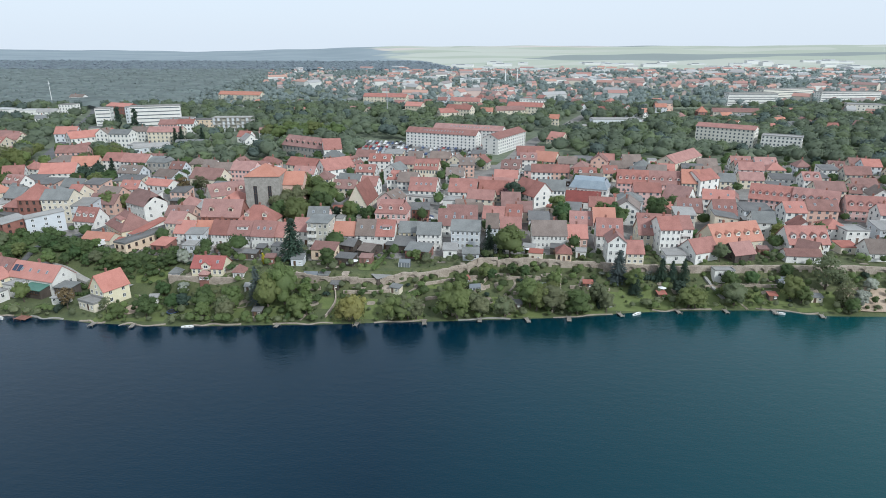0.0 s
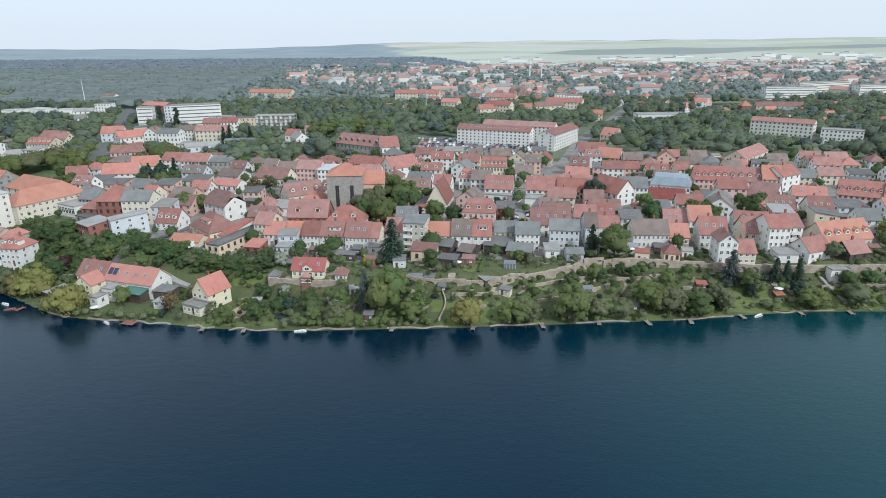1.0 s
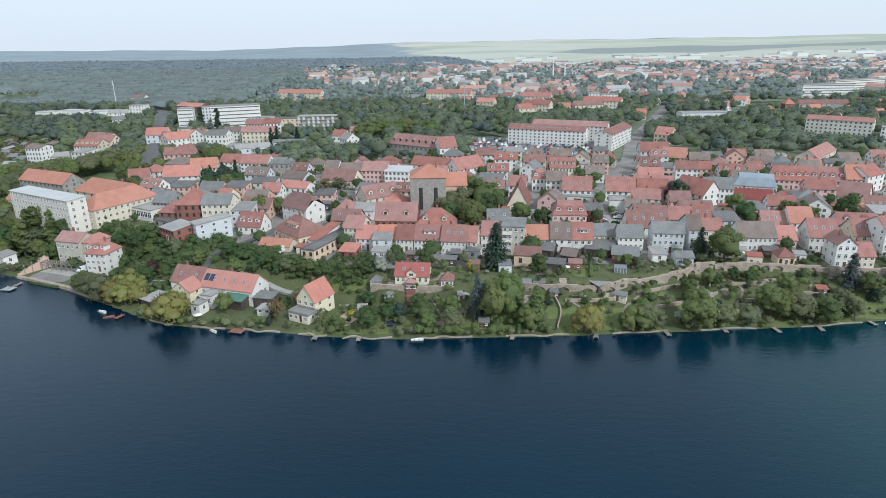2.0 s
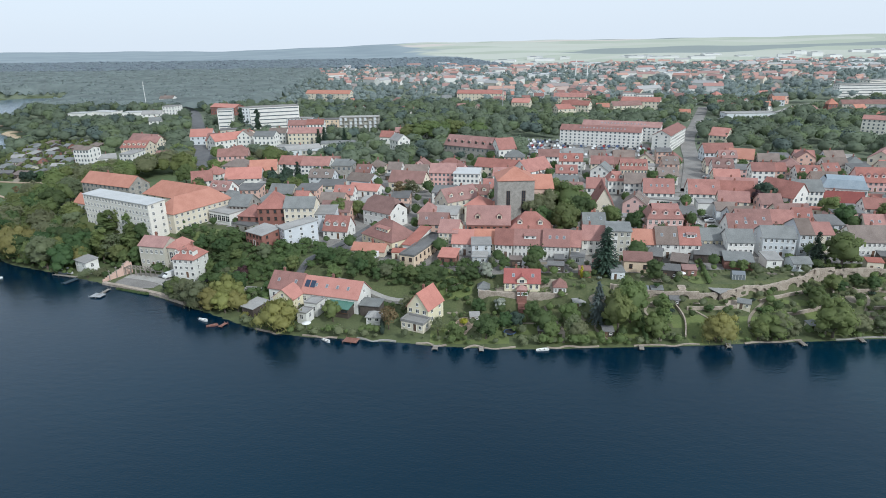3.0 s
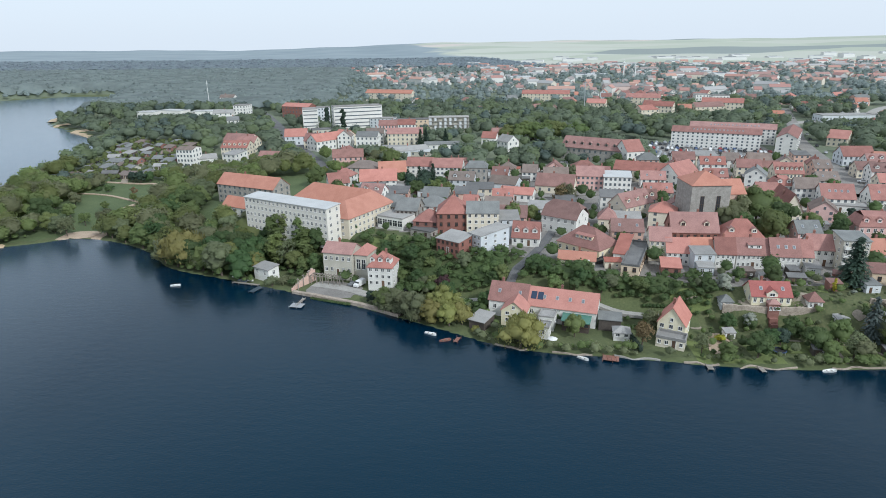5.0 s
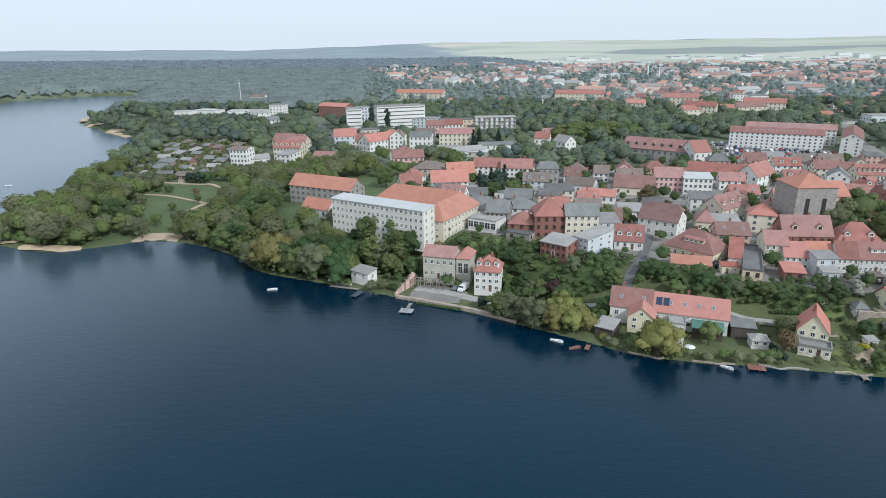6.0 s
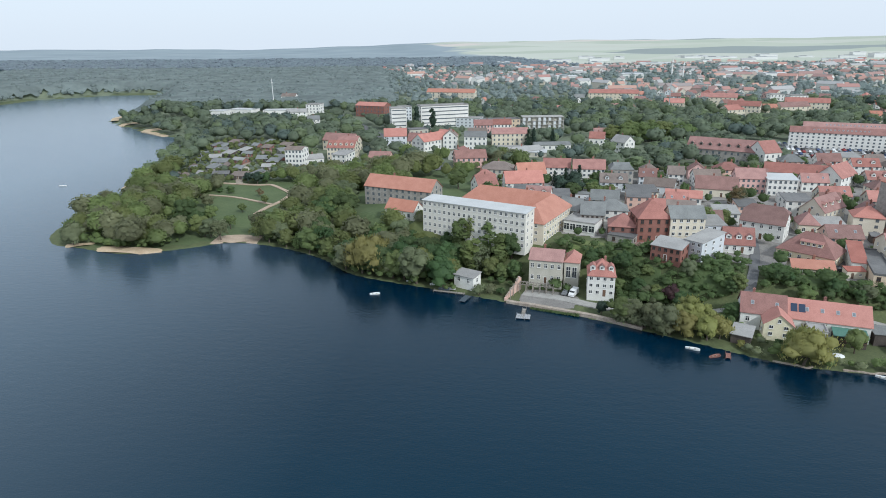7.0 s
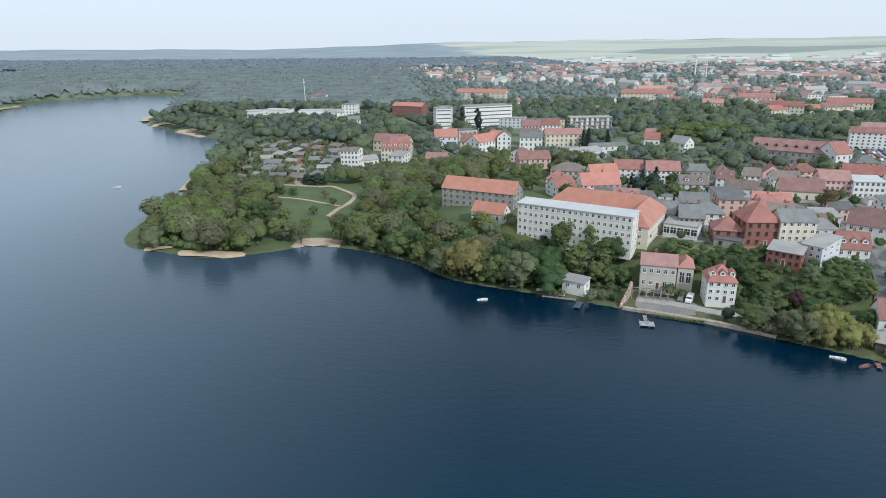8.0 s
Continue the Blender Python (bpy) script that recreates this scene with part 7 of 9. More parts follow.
for k, (x, y, h, leaf, shape) in enumerate(((-214, 346, 10, "conifer", "conifer"), (-208, 349, 11, "conifer", "conifer"), (-201, 350, 12, "conifer", "conifer"), (-205, 336, 8, "conifer", "broad"), (-198, 328, 8, "light", "broad"), (-208, 326, 8, "broad", "broad"), (-196, 338, 7, "broad", "broad"),
                                            (-217, 472, 14, "conifer", "conifer"), (-213, 474, 15, "conifer", "conifer"), (-199, 479, 13, "conifer", "conifer"), (-303, 552, 21, "conifer", "poplar"), (-290, 557, 19, "conifer", "poplar"), (-288, 548, 13, "conifer", "poplar"),
                                            (-152, 500, 13, "light", "broad"), (-143, 496, 14, "light", "broad"), (-133, 500, 15, "light", "broad"), (-124, 497, 14, "light", "broad"), (-115, 503, 15, "light", "broad"), (-106, 500, 13, "light", "broad"), (-98, 505, 14, "light", "broad"), (-137, 508, 15, "light", "broad"), (-119, 510, 15, "light", "broad"))):
    tree(x, y, h, leaf, shape, 330 + k, wide=1.3 if shape == "broad" else 1.0)
tree(-191.8, 352.2, 8, "broad", "broad", 104)
tree(-301.5, 259.5, 12, "light", "broad", 105)
for k, (x, y, h) in enumerate(((-301, 285, 9), (-293, 281, 9.5), (-285, 277, 9), (-279, 271, 8), (-316, 319, 12), (-319, 329, 13), (-314, 309, 12), (-327, 322, 13), (-322, 336, 13))):
    tree(x, y, h, ["broad", "light", "grey"][k % 3], "broad", 360 + k, wide=1.2)
tree(-380, 299, 10, "light", "broad", 301, wide=1.1)
tree(-374, 296, 9, "grey", "broad", 302, wide=1.1)
tree(-387, 308, 11, "broad", "broad", 303)
tree(-367.5, 291, 10, "grey", "open", 306, wide=1.1)
tree(-382, 317, 8, "light", "broad", 307)
tree(-349, 292, 11, "light", "open", 308, wide=1.1)
tree(-345, 288.5, 9, "light", "broad", 309)
tree(-339.5, 288, 10, "grey", "broad", 310)
tree(-350.5, 304, 9, "light", "broad", 311)
tree(-346, 309, 10, "light", "broad", 312)
tree(-394, 340, 8, "grey", "broad", 313)
tree(-397, 328, 9, "light", "broad", 314)
tree(-374, 363, 5, "rusty", "open", 315)
tree(-393, 370, 5, "broad", "broad", 316)
tree(-401, 374, 4, "broad", "shrub", 317, wide=1.5)
tree(-396, 377, 3.6, "broad", "shrub", 318, wide=1.5)
tree(-386, 394, 8, "conifer", "broad", 319, wide=1.1)
tree(-392, 396, 7, "conifer", "broad", 320)
tree(-381, 396, 7, "broad", "broad", 321)
for k, (x, y, h) in enumerate(((-377, 296, 6), (-370, 309, 7), (-352, 303, 7), (-348, 311, 8), (-356, 318, 6), (-346, 300, 8), (-390, 300, 9), (-394, 310, 9), (-398, 322, 8), (-349, 322, 7))):
    tree(x, y, h, ["grey", "light", "light"][k % 3], "open" if k % 2 else "broad", 380 + k, wide=1.15)
tree(-372, 330, 5, "light", "broad", 304)
tree(-366, 348, 5, "light", "broad", 305)
tree(-286.5, 249.0, 10, "grey", "willow", 106, wide=0.9)
tree(-260.7, 262.6, 16, "light", "poplar", 107, wide=1.6)
tree(-256.0, 248.6, 15, "light", "poplar", 108, wide=1.5)
tree(-252.4, 250.2, 13, "grey", "open", 208, wide=0.9)
tree(-245.6, 253.0, 15, "light", "poplar", 209, wide=1.6)
tree(-248.8, 247.6, 9, "light", "broad", 210)
tree(-249.4, 260.4, 15, "light", "poplar", 109, wide=1.6)
tree(-262.5, 254.3, 12, "broad", "broad", 110)
tree(-266.4, 252.7, 13, "broad", "broad", 111)
tree(-272.9, 254.8, 14, "broad", "broad", 112)
tree(-280.4, 258.5, 14, "broad", "broad", 113)
tree(-295.6, 279.0, 10, "broad", "broad", 114)
tree(-308.6, 289.4, 10, "broad", "broad", 115)
tree(-273.3, 247.4, 12, "light", "broad", 116)
tree(-280.4, 245.6, 11, "light", "broad", 117)
tree(-253.1, 231.8, 6, "grey", "shrub", 118)
tree(-324.7, 307.2, 15, "broad", "broad", 119)
tree(-321.0, 311.5, 15, "light", "broad", 120)
tree(-319.7, 284.8, 13, "broad", "broad", 121)
tree(-290.8, 334.3, 13, "light", "broad", 122)
tree(-263.0, 346.4, 12, "light", "broad", 123)
tree(-228.5, 262.6, 5, "broad", "broad", 124)
tree(-212.9, 238.8, 6, "broad", "broad", 125)
tree(-220.1, 242.2, 6, "broad", "broad", 126)
tree(-200.0, 230.5, 7, "broad", "broad", 127)
tree(-245.7, 260.1, 13, "light", "poplar", 128, wide=1.6)
tree(-265.9, 265.9, 9, "broad", "broad", 129)
tree(-209.7, 211.9, 8, "light", "broad", 130, wide=1.2)
tree(-203.4, 207.4, 7, "grey", "shrub", 131)
tree(-196.2, 207.6, 7, "grey", "broad", 132)
tree(-186.4, 206.7, 8, "willow", "broad", 133, wide=1.1)
tree(-193.7, 204.2, 5, "grey", "shrub", 134)
tree(-210.7, 210.6, 6, "grey", "shrub", 135)
tree(-132.0, 187.3, 8, "rusty", "open", 136, wide=0.9)
tree(-116.6, 183.2, 6, "grey", "open", 137, wide=0.9)
tree(-167.0, 186.4, 10, "willow", "willow", 138, wide=1.25)
tree(-198.8, 205.0, 9, "grey", "willow", 139, wide=1.2)
tree(-190.2, 208.4, 10, "willow", "willow", 140, wide=1.05)
tree(-207.1, 210.9, 8, "grey", "broad", 141, wide=1.2)
tree(-183.7, 200.6, 7, "willow", "willow", 142, wide=1.1)
tree(-255.1, 265.0, 14, "light", "poplar", 143, wide=1.6)
tree(-245.4, 262.3, 15, "light", "poplar", 144, wide=1.6)
tree(-240.6, 256.6, 12, "broad", "broad", 145)
tree(-251.6, 256.5, 10, "light", "open", 146)
tree(-239.8, 244.7, 8, "broad", "broad", 147)
tree(-266.3, 249.0, 12, "broad", "broad", 148)
tree(-263.0, 245.2, 9, "light", "broad", 149)
tree(-271.7, 252.2, 13, "broad", "broad", 150)
tree(-250.0, 233.9, 5, "grey", "shrub", 151, wide=1.2)
tree(-245.8, 232.3, 4, "broad", "shrub", 152, wide=1.2)
tree(-212.5, 245.5, 7, "broad", "broad", 153)
tree(-208.4, 236.9, 6, "light", "broad", 154)
tree(-245.4, 244.9, 7, "light", "broad", 155)
tree(-294.5, 251.2, 16, "willow", "willow", 156, wide=1.15, label="broad pale willow hanging over the water")
tree(-327.1, 299.0, 14, "light", "broad", 157)
tree(-313.9, 301.6, 12, "light", "broad", 158, wide=1.1)
tree(-318.0, 281.8, 12, "grey", "broad", 159)
tree(-341.8, 296.2, 13, "light", "open", 160)
tree(-352.2, 297.9, 12, "grey", "open", 161)
tree(-391.8, 310.2, 13, "broad", "broad", 162)
tree(-430.7, 283.7, 10, "grey", "willow", 163, wide=1.1)
tree(-417.8, 301.7, 12, "light", "broad", 164)
tree(30.6, 186.5, 10, "grey", "broad", 165, wide=1.25)
tree(38.2, 185.4, 9, "light", "broad", 166, wide=1.2)
tree(23.2, 188.9, 10, "light", "broad", 167, wide=1.2)
tree(76.2, 190.7, 8, "light", "broad", 168, wide=1.4, label="round shrub-like tree in light leaf")
tree(14.2, 183.2, 7, "grey", "broad", 169, wide=1.1)
tree(6.5, 183.5, 7, "grey", "broad", 170)
tree(-36.0, 179.3, 8, "willow", "willow", 171, wide=1.2)
tree(-19.3, 180.6, 8.5, "light", "broad", 172, wide=1.4)
tree(-50.6, 184.4, 11, "light", "poplar", 173, wide=1.6)
tree(-76.8, 181.1, 8, "grey", "open", 174)
tree(-102.4, 181.0, 8, "broad", "broad", 175, wide=1.1)
tree(60.2, 197.9, 8, "conifer", "conifer", 176, wide=1.2)
tree(-0.4, 195.6, 7, "light", "broad", 177)
tree(32.1, 198.2, 7, "light", "broad", 178)
tree(92.3, 192.4, 9, "grey", "broad", 179, wide=1.1)
tree(94.2, 201.7, 7, "broad", "broad", 180)



# ---- trees of the park, the shore and the gardens ----
def pick_leaf(mix):
    return mix[rng.integers(len(mix))]


count = 500
def tall_enough(x, y, wish):
    """A tree's height where it stands: low in the gardens on the lake side of a house or street, tall elsewhere."""
    r = math.hypot(x + 150, y - 20)
    dx, dy = (x + 150) / r, (y - 20) / r
    for k in range(6, 78, 9):
        if not clear(x + dx * k, y + dy * k, 2.0):
            return min(wish, 2.6 + 1.6 * rng.random() + k * 72 / r)
        if y < 740 and not off_roads(x + dx * k, y + dy * k, 0.0):
            return min(wish, 1.6 + rng.random() + k * 72 / r)
    return wish


def park_wood(x, y, d):
    """Where the park's trees stand: round an open lawn, the bathing beach and the allotments."""
    if -402 < x < -347 and 293 < y < 393 or (d < 10 and -384 < x < -346):
        return False
    if -450 < x < -384 and y > 388 or (x < -405 and d < 9):
        return False
    if -311 < x < -262 and 289 < y < 318:
        return False
    return x < -340 or (d < 42 and x < -262) or y > 342 + 0.4 * (x + 345)


park = scatter(3000, -462, -228, 236, 432, park_wood, 5.6, 2.2, 2.0)
park.sort(key=lambda p: p[1] + 0.3 * abs(p[0] + 330))
for x, y in park[:26]:
    count += 1
    h = tall_enough(x, y, 8 + 6 * rng.random())
    tree(x, y, h, pick_leaf(["broad", "willow", "light", "grey", "light", "grey"]), "broad" if rng.random() < 0.85 else "open", count, wide=1.0 + 0.25 * rng.random())
PARK_REST = park[26:]
thicket = scatter(9000, -208, -104, 203, 250, lambda x, y, d: 17 < d < 50 and not (x > -141 and y > 219), 2.1, 0.9, 1.2)
for x, y in thicket[:12]:
    count += 1
    tree(x, y, (3.5 if x < -165 else 3.2) + 2.6 * rng.random(), pick_leaf(["broad", "broad", "light", "grey", "light"]), "broad", count, wide=1.35)
garden = scatter(9000, -215, 250, 176, 226, lambda x, y, d: 2.2 < d < 44 and not (-160 < x < -128 and d < 14) and not (x < -110 and d > 21), 2.3, 0.9, 1.0)
UNDERGROWTH = []
small_trees = shrubs = 0
for x, y in garden:
    count += 1
    q = rng.random()
    if q < 0.07 and small_trees < 20:
        small_trees += 1
        tree(x, y, 4.5 + 3.5 * rng.random(), pick_leaf(["broad", "light", "grey", "light", "blossom", "conifer"]), "broad", count)
    elif q < 0.27 and shrubs < 90:
        shrubs += 1
        tree(x, y, 1.5 + 2.4 * rng.random(), pick_leaf(["broad", "light", "grey", "broad", "light", "willow", "blossom", "conifer"]), "shrub", count, wide=1.15)
    elif rng.random() < (0.85 if x < -110 else 0.9 if float(inland(x, y)) > 12 else 0.7):
        UNDERGROWTH.append((x, y))
TOWN_GREEN = scatter(2200, -250, 250, 215, 405, lambda x, y, d: d > 36, 8.0, 1.6, 2.5)
for x, y in TOWN_GREEN[:14]:
    count += 1
    tree(x, y, 4 + 5 * rng.random(), pick_leaf(["broad", "light", "broad", "conifer", "grey"]), "broad", count)


# ---- woods, near belt and far: too many to count ----
def wooded(x, y, d):
    """Where trees stand close behind the town."""
    if d < 5:
        return False
    if -452 < x < -384 and 388 < y < 505:
        return rng.random() < (0.6 if d < 14 else 0.34)
    if y < 440:
        return (-182 < x < -86 and y > 380) or (x < -255 and y > 400) or (x < -465) or (x > 215 and y > 330) or (y > 405 and not -70 < x < 70)
    if -80 < x < 66 and y < 496:
        return False
    if -275 < x < -60 and y < 590 and (rng.random() < 0.42 or not clear(x, y + 9, 5.0)):
        return False
    if rng.random() < 0.88 and not (clear(x, y + 6, 3.0) and clear(x, y + 14, 2.5) and clear(x, y + 22, 1.0)):
        return False
    return True


def on_ground(places):
    p = np.array(places)
    z = height(p[:, 0], p[:, 1])
    return [(x, y, float(h)) for (x, y), h in zip(places, z)]


HUT_WALLS, HUT_ROOFS = ["sandgrey", "darkwood", "darkwood", "greystone", "brick"], ["greyflat", "darkflat", "slate", "greybrown", "slate"]
for x, y in scatter(900, -456, -392, 399, 494, lambda x, y, d: d > 9, 11.5, 3.6, 2.5):
    house(x, y, float(height(x, y)), -20 + rng.normal() * 20, 5 + 6 * rng.random(), 5 + 3 * rng.random(), 2.4, "mono" if rng.random() < 0.4 else "gable", 1.5, HUT_WALLS[rng.integers(5)], HUT_ROOFS[rng.integers(5)], "small allotment cottage among trees by the lake",
          nwin=3, floors=1, far=1, name="cottage", category="cottage", group="allotment cottages", chimneys=0)


belt = on_ground(scatter(9000, -720, 620, 330, 740, wooded, 6.9))
pick = rng.random(len(belt))
for k, (leaf, low, high, words) in enumerate((("far", 0.0, 0.62, "mixed broad-leaved woodland behind the town"), ("farlight", 0.62, 0.9, "trees in fresh light leaf behind the town"), ("fardark", 0.9, 1.0, "dark conifers and dense trees behind the town"))):
    some = [q for q, u in zip(belt, pick) if low <= u < high]
    woods("woodland", some, [tall_enough(x, y, 8 + 6 * rng.random()) for x, y, z in some], LEAVES[leaf], words, 84, 1.0, 21 + 50 * k, True, 1.25)


allot = on_ground(scatter(2600, -458, -386, 396, 508, lambda x, y, d: d > 6, 3.7, 0.4, 0.8))
woods("allotment_trees", allot, [1.8 + 3.4 * rng.random() for _ in allot], LEAVES["light"], "small fruit trees and hedges between the allotment cottages", 60, 1.2, 46, True)
fringe = on_ground(scatter(6000, -462, -196, 208, 300, lambda x, y, d: (d < 8 if x > -346 else 4 < d < 11 and -430 < x < -386) and not -262 < x < -208, 1.9, 0.8, 1.0))
woods("undergrowth", fringe, [1.8 + 3.4 * rng.random() for _ in fringe], LEAVES["light"], "light green willow scrub along the bank", 60, 1.2, 30, False)
bankside = on_ground(scatter(12000, -206, 140, 166, 216, lambda x, y, d: 0.9 < d < 4.2 and math.sin(x * 0.21) + math.sin(x * 0.077 + 1) > -0.35, 1.9, 0.7, 0.8))
for k, (leaf, words) in enumerate((("grey", "grey-green willow scrub hanging over the garden bank"), ("light", "light green bushes along the garden bank"))):
    some = bankside[k::2]
    woods("undergrowth", some, [1.2 + 2.9 * rng.random() ** 1.6 for _ in some], LEAVES[leaf], words, 60, 1.2, 52 + k, False, 1.3)
rest3 = on_ground(PARK_REST)
for k, (leaf, words) in enumerate((("light", "dense green trees of the lakeside park"), ("light", "park trees in fresh light green leaf"), ("grey", "grey-green park trees near the lake"))):
    some = rest3[k::3]
    woods("park_trees", some, [tall_enough(x, y, 7.5 + 7 * rng.random()) for x, y, z in some], LEAVES[leaf], words, 430, 0.72, 31 + 40 * k, True, 1.15)
town3 = on_ground(TOWN_GREEN[14:])
woods("yard_trees", town3, [3 + 5 * rng.random() for _ in town3], LEAVES["broad"], "trees and shrubs in the yards of the old town", 150, 0.9, 44, True)
under3 = on_ground(UNDERGROWTH)
brush = on_ground(thicket[12:] + scatter(900, -264, -200, 222, 264, lambda x, y, d: 13 < d < 40, 3.0, 1.4, 1.5))
woods("undergrowth", brush, [1.7 + (3.6 if x < -165 and rng.random() < 0.3 else 2.0) * rng.random() for x, y, z in brush], LEAVES["broad"], "dense green thicket on the slope", 64, 1.2, 39, False, 1.35)
for k, (leaf, words) in enumerate((("broad", "dark garden shrubs and undergrowth on the slope"), ("light", "light green garden shrubs on the slope"), ("grey", "grey-green garden shrubs and perennials"))):
    some = under3[k::3]
    woods("undergrowth", some, [0.9 + 3.0 * rng.random() ** 1.7 for _ in some], LEAVES[leaf], words, 64, 1.2, 32 + k, True)


def suburb(x, y):
    """How much of the far town is built up, 0 to 1."""
    east = smooth(-0.16 * y - 260, -0.16 * y - 60, x)
    return east * (0.30 + 0.36 * math.sin(x * 0.011 + 1.0) * math.sin(y * 0.009))


far_houses = scatter(9000, -700, 1300, 540, 1900, lambda x, y, d: d > 10 and (y > 640 or x > 70) and rng.random() < 0.95 * suburb(x, y), 13.5, 8.0, 4.0)
far_houses.sort(key=lambda p: math.hypot(p[0] + 120, p[1]))
FAR_WALLS, FAR_ROOFS = ["white", "white", "cream", "pink", "palegrey"], ["red", "salmon", "brown", "red", "slate", "orange"]
for x, y in far_houses[:110]:
    house(x, y, float(height(x, y)), rng.choice([-10, 20, 75, -50]) + rng.normal() * 6, 9 + 4 * rng.random(), 8.5, 4.2 + 2.4 * rng.random(), "gable" if rng.random() < 0.75 else "hip", 3.6, FAR_WALLS[rng.integers(5)], FAR_ROOFS[rng.integers(6)],
          "plastered suburban house with a tiled roof among trees", nwin=3, floors=2, far=1, door=False, chimneys=0, group="houses of the suburb")
v, f = [], []
rv, rf = [], []
for x, y in far_houses[110:]:
    z = float(height(x, y))
    big = rng.random() < 0.12
    w, d, h = (20 + 22 * rng.random(), 11, 7.5 + 3 * rng.random()) if big else (8 + 4 * rng.random(), 8, 3.8 + 2.6 * rng.random())
    a, b, r, t, q = shell(w, d, h, "gable", 3.6)
    m = pose(x, y, z, 0, 0, rng.choice([-10, 20, 75, -50]) + rng.normal() * 6)
    n = len(v)
    v += [tuple(m @ Vector(p)) for p in a]
    f += [tuple(i + n for i in g) for g in b]
    n = len(rv)
    r, t = welded(r, t)
    rv += [tuple(m @ Vector(p)) for p in r]
    rf += [tuple(i + n for i in g) for g in t]
    FOOTPRINTS.append((x + w / 2, y + d / 2, w / 2, d / 2, 0))
suburb_root = tagged(new("suburb"), "far suburb of plastered houses with red and brown roofs", "suburb", kind="stuff")
tagged(mesh_object("suburb_walls", v, f, islands("suburb_plaster", [(0.66, 0.65, 0.62), (0.60, 0.55, 0.47), (0.64, 0.63, 0.60), (0.55, 0.43, 0.39), (0.50, 0.50, 0.49)]), suburb_root), kind="stuff")
# tile colours greyed and paled, with haze painted into them
tagged(mesh_object("suburb_roofs", rv, rf, islands("hazed_suburb_tiles", [(0.35, 0.20, 0.175), (0.40, 0.23, 0.19), (0.31, 0.20, 0.18), (0.42, 0.26, 0.21), (0.27, 0.235, 0.225), (0.35, 0.345, 0.34)]), suburb_root), kind="stuff")
SHEETING = islands("hall_sheeting", [(0.60, 0.61, 0.62), (0.52, 0.54, 0.55), (0.64, 0.64, 0.62), (0.50, 0.44, 0.41)], 0.6)
for x, y in scatter(420, -300, 1500, 1150, 2400, lambda x, y, d: x > -0.12 * y and rng.random() < 0.26, 60.0, 5.0, 5.0):
    w, d, h = 30 + 50 * rng.random(), 18 + 20 * rng.random(), 6 + 5 * rng.random()
    hall = tagged(new("industrial_hall"), "far pale industrial hall at the edge of town", "hall", "industrial halls")
    hall.matrix_basis = pose(x, y, float(height(x, y)), 0, 0, rng.normal() * 12)
    a, b, r, t, q = shell(w, d, h, "gable", 1.6, 0.3)
    mesh_object("wall", a, b, SHEETING, hall)
    mesh_object("roof", r, t, ROOFS["lightmetal"], hall, weld=True)
    va, fa = [], []
    box(va, fa, w * 0.2, d * 0.3, h + 0.6, w * 0.6, d * 0.7, h + 2.4)
    mesh_object("roof_light", va, fa, HAZED_GLASS, hall)

# mid and distant leaf colours carry the painted haze
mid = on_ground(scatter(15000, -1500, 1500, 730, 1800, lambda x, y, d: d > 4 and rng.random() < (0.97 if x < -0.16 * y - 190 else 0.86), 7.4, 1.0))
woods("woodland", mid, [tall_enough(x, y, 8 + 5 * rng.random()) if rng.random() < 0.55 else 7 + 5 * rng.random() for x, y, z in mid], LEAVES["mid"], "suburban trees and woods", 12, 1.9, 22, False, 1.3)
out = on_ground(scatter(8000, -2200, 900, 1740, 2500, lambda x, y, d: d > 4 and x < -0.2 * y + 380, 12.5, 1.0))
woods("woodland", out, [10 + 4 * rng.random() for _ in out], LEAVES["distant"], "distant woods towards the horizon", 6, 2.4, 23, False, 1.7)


def understorey(name, x0, x1, y0, y1, step, keep, high, mat, label):
    """The closed leaf layer below the crowns of dense woods: one rolling sheet with ragged edges."""
    ux, uy = np.meshgrid(np.arange(x0, x1, step), np.arange(y0, y1, step))
    ux, uy = ux + rng.normal(size=ux.shape) * step * 0.22, uy + rng.normal(size=uy.shape) * step * 0.22
    ud = inland(ux, uy)
    uz = height(ux, uy) + high * (0.75 + 0.5 * rng.random(ux.shape))
    on = keep(ux, uy, ud)
    inner = on & np.roll(on, 1, 0) & np.roll(on, -1, 0) & np.roll(on, 1, 1) & np.roll(on, -1, 1)
    uz = np.where(inner, uz, uz - high * 0.55)
    n, k = ux.shape[1], np.arange(ux.size).reshape(ux.shape)
    cell = on[:-1, :-1] & on[1:, :-1] & on[:-1, 1:] & on[1:, 1:]
    f = np.stack([k[:-1, :-1], k[:-1, 1:], k[1:, 1:], k[1:, :-1]], axis=-1)[cell]
    return tagged(mesh_object(name, np.stack([ux, uy, uz], axis=-1).reshape(-1, 3).tolist(), f.tolist(), mat, None, None, True), label, "woodland", kind="stuff")


# the far sheets share the hazed leaf colours
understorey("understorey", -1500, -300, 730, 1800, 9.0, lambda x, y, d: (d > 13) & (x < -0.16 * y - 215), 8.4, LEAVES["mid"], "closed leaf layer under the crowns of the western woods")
understorey("understorey", -462, -262, 250, 392, 3.5, lambda x, y, d: (d > 7) & (((x < -404) & (d > 10)) | ((x > -345) & (d < 40)) | ((x > -345) & (y > 342 + 0.4 * (x + 345)))) & ~((x > -313) & (y > 284)), 4.2, LEAVES["light"], "closed shrub layer under the trees of the park")
def thicket_at(x, y, d):
    free = np.vectorize(lambda a, b: clear(a, b, 1.2) and off_roads(a, b, 1.5))
    return (d > 19) & (d < 46) & (x < -113) & ~((x > -141) & (y > 218)) & free(x, y)


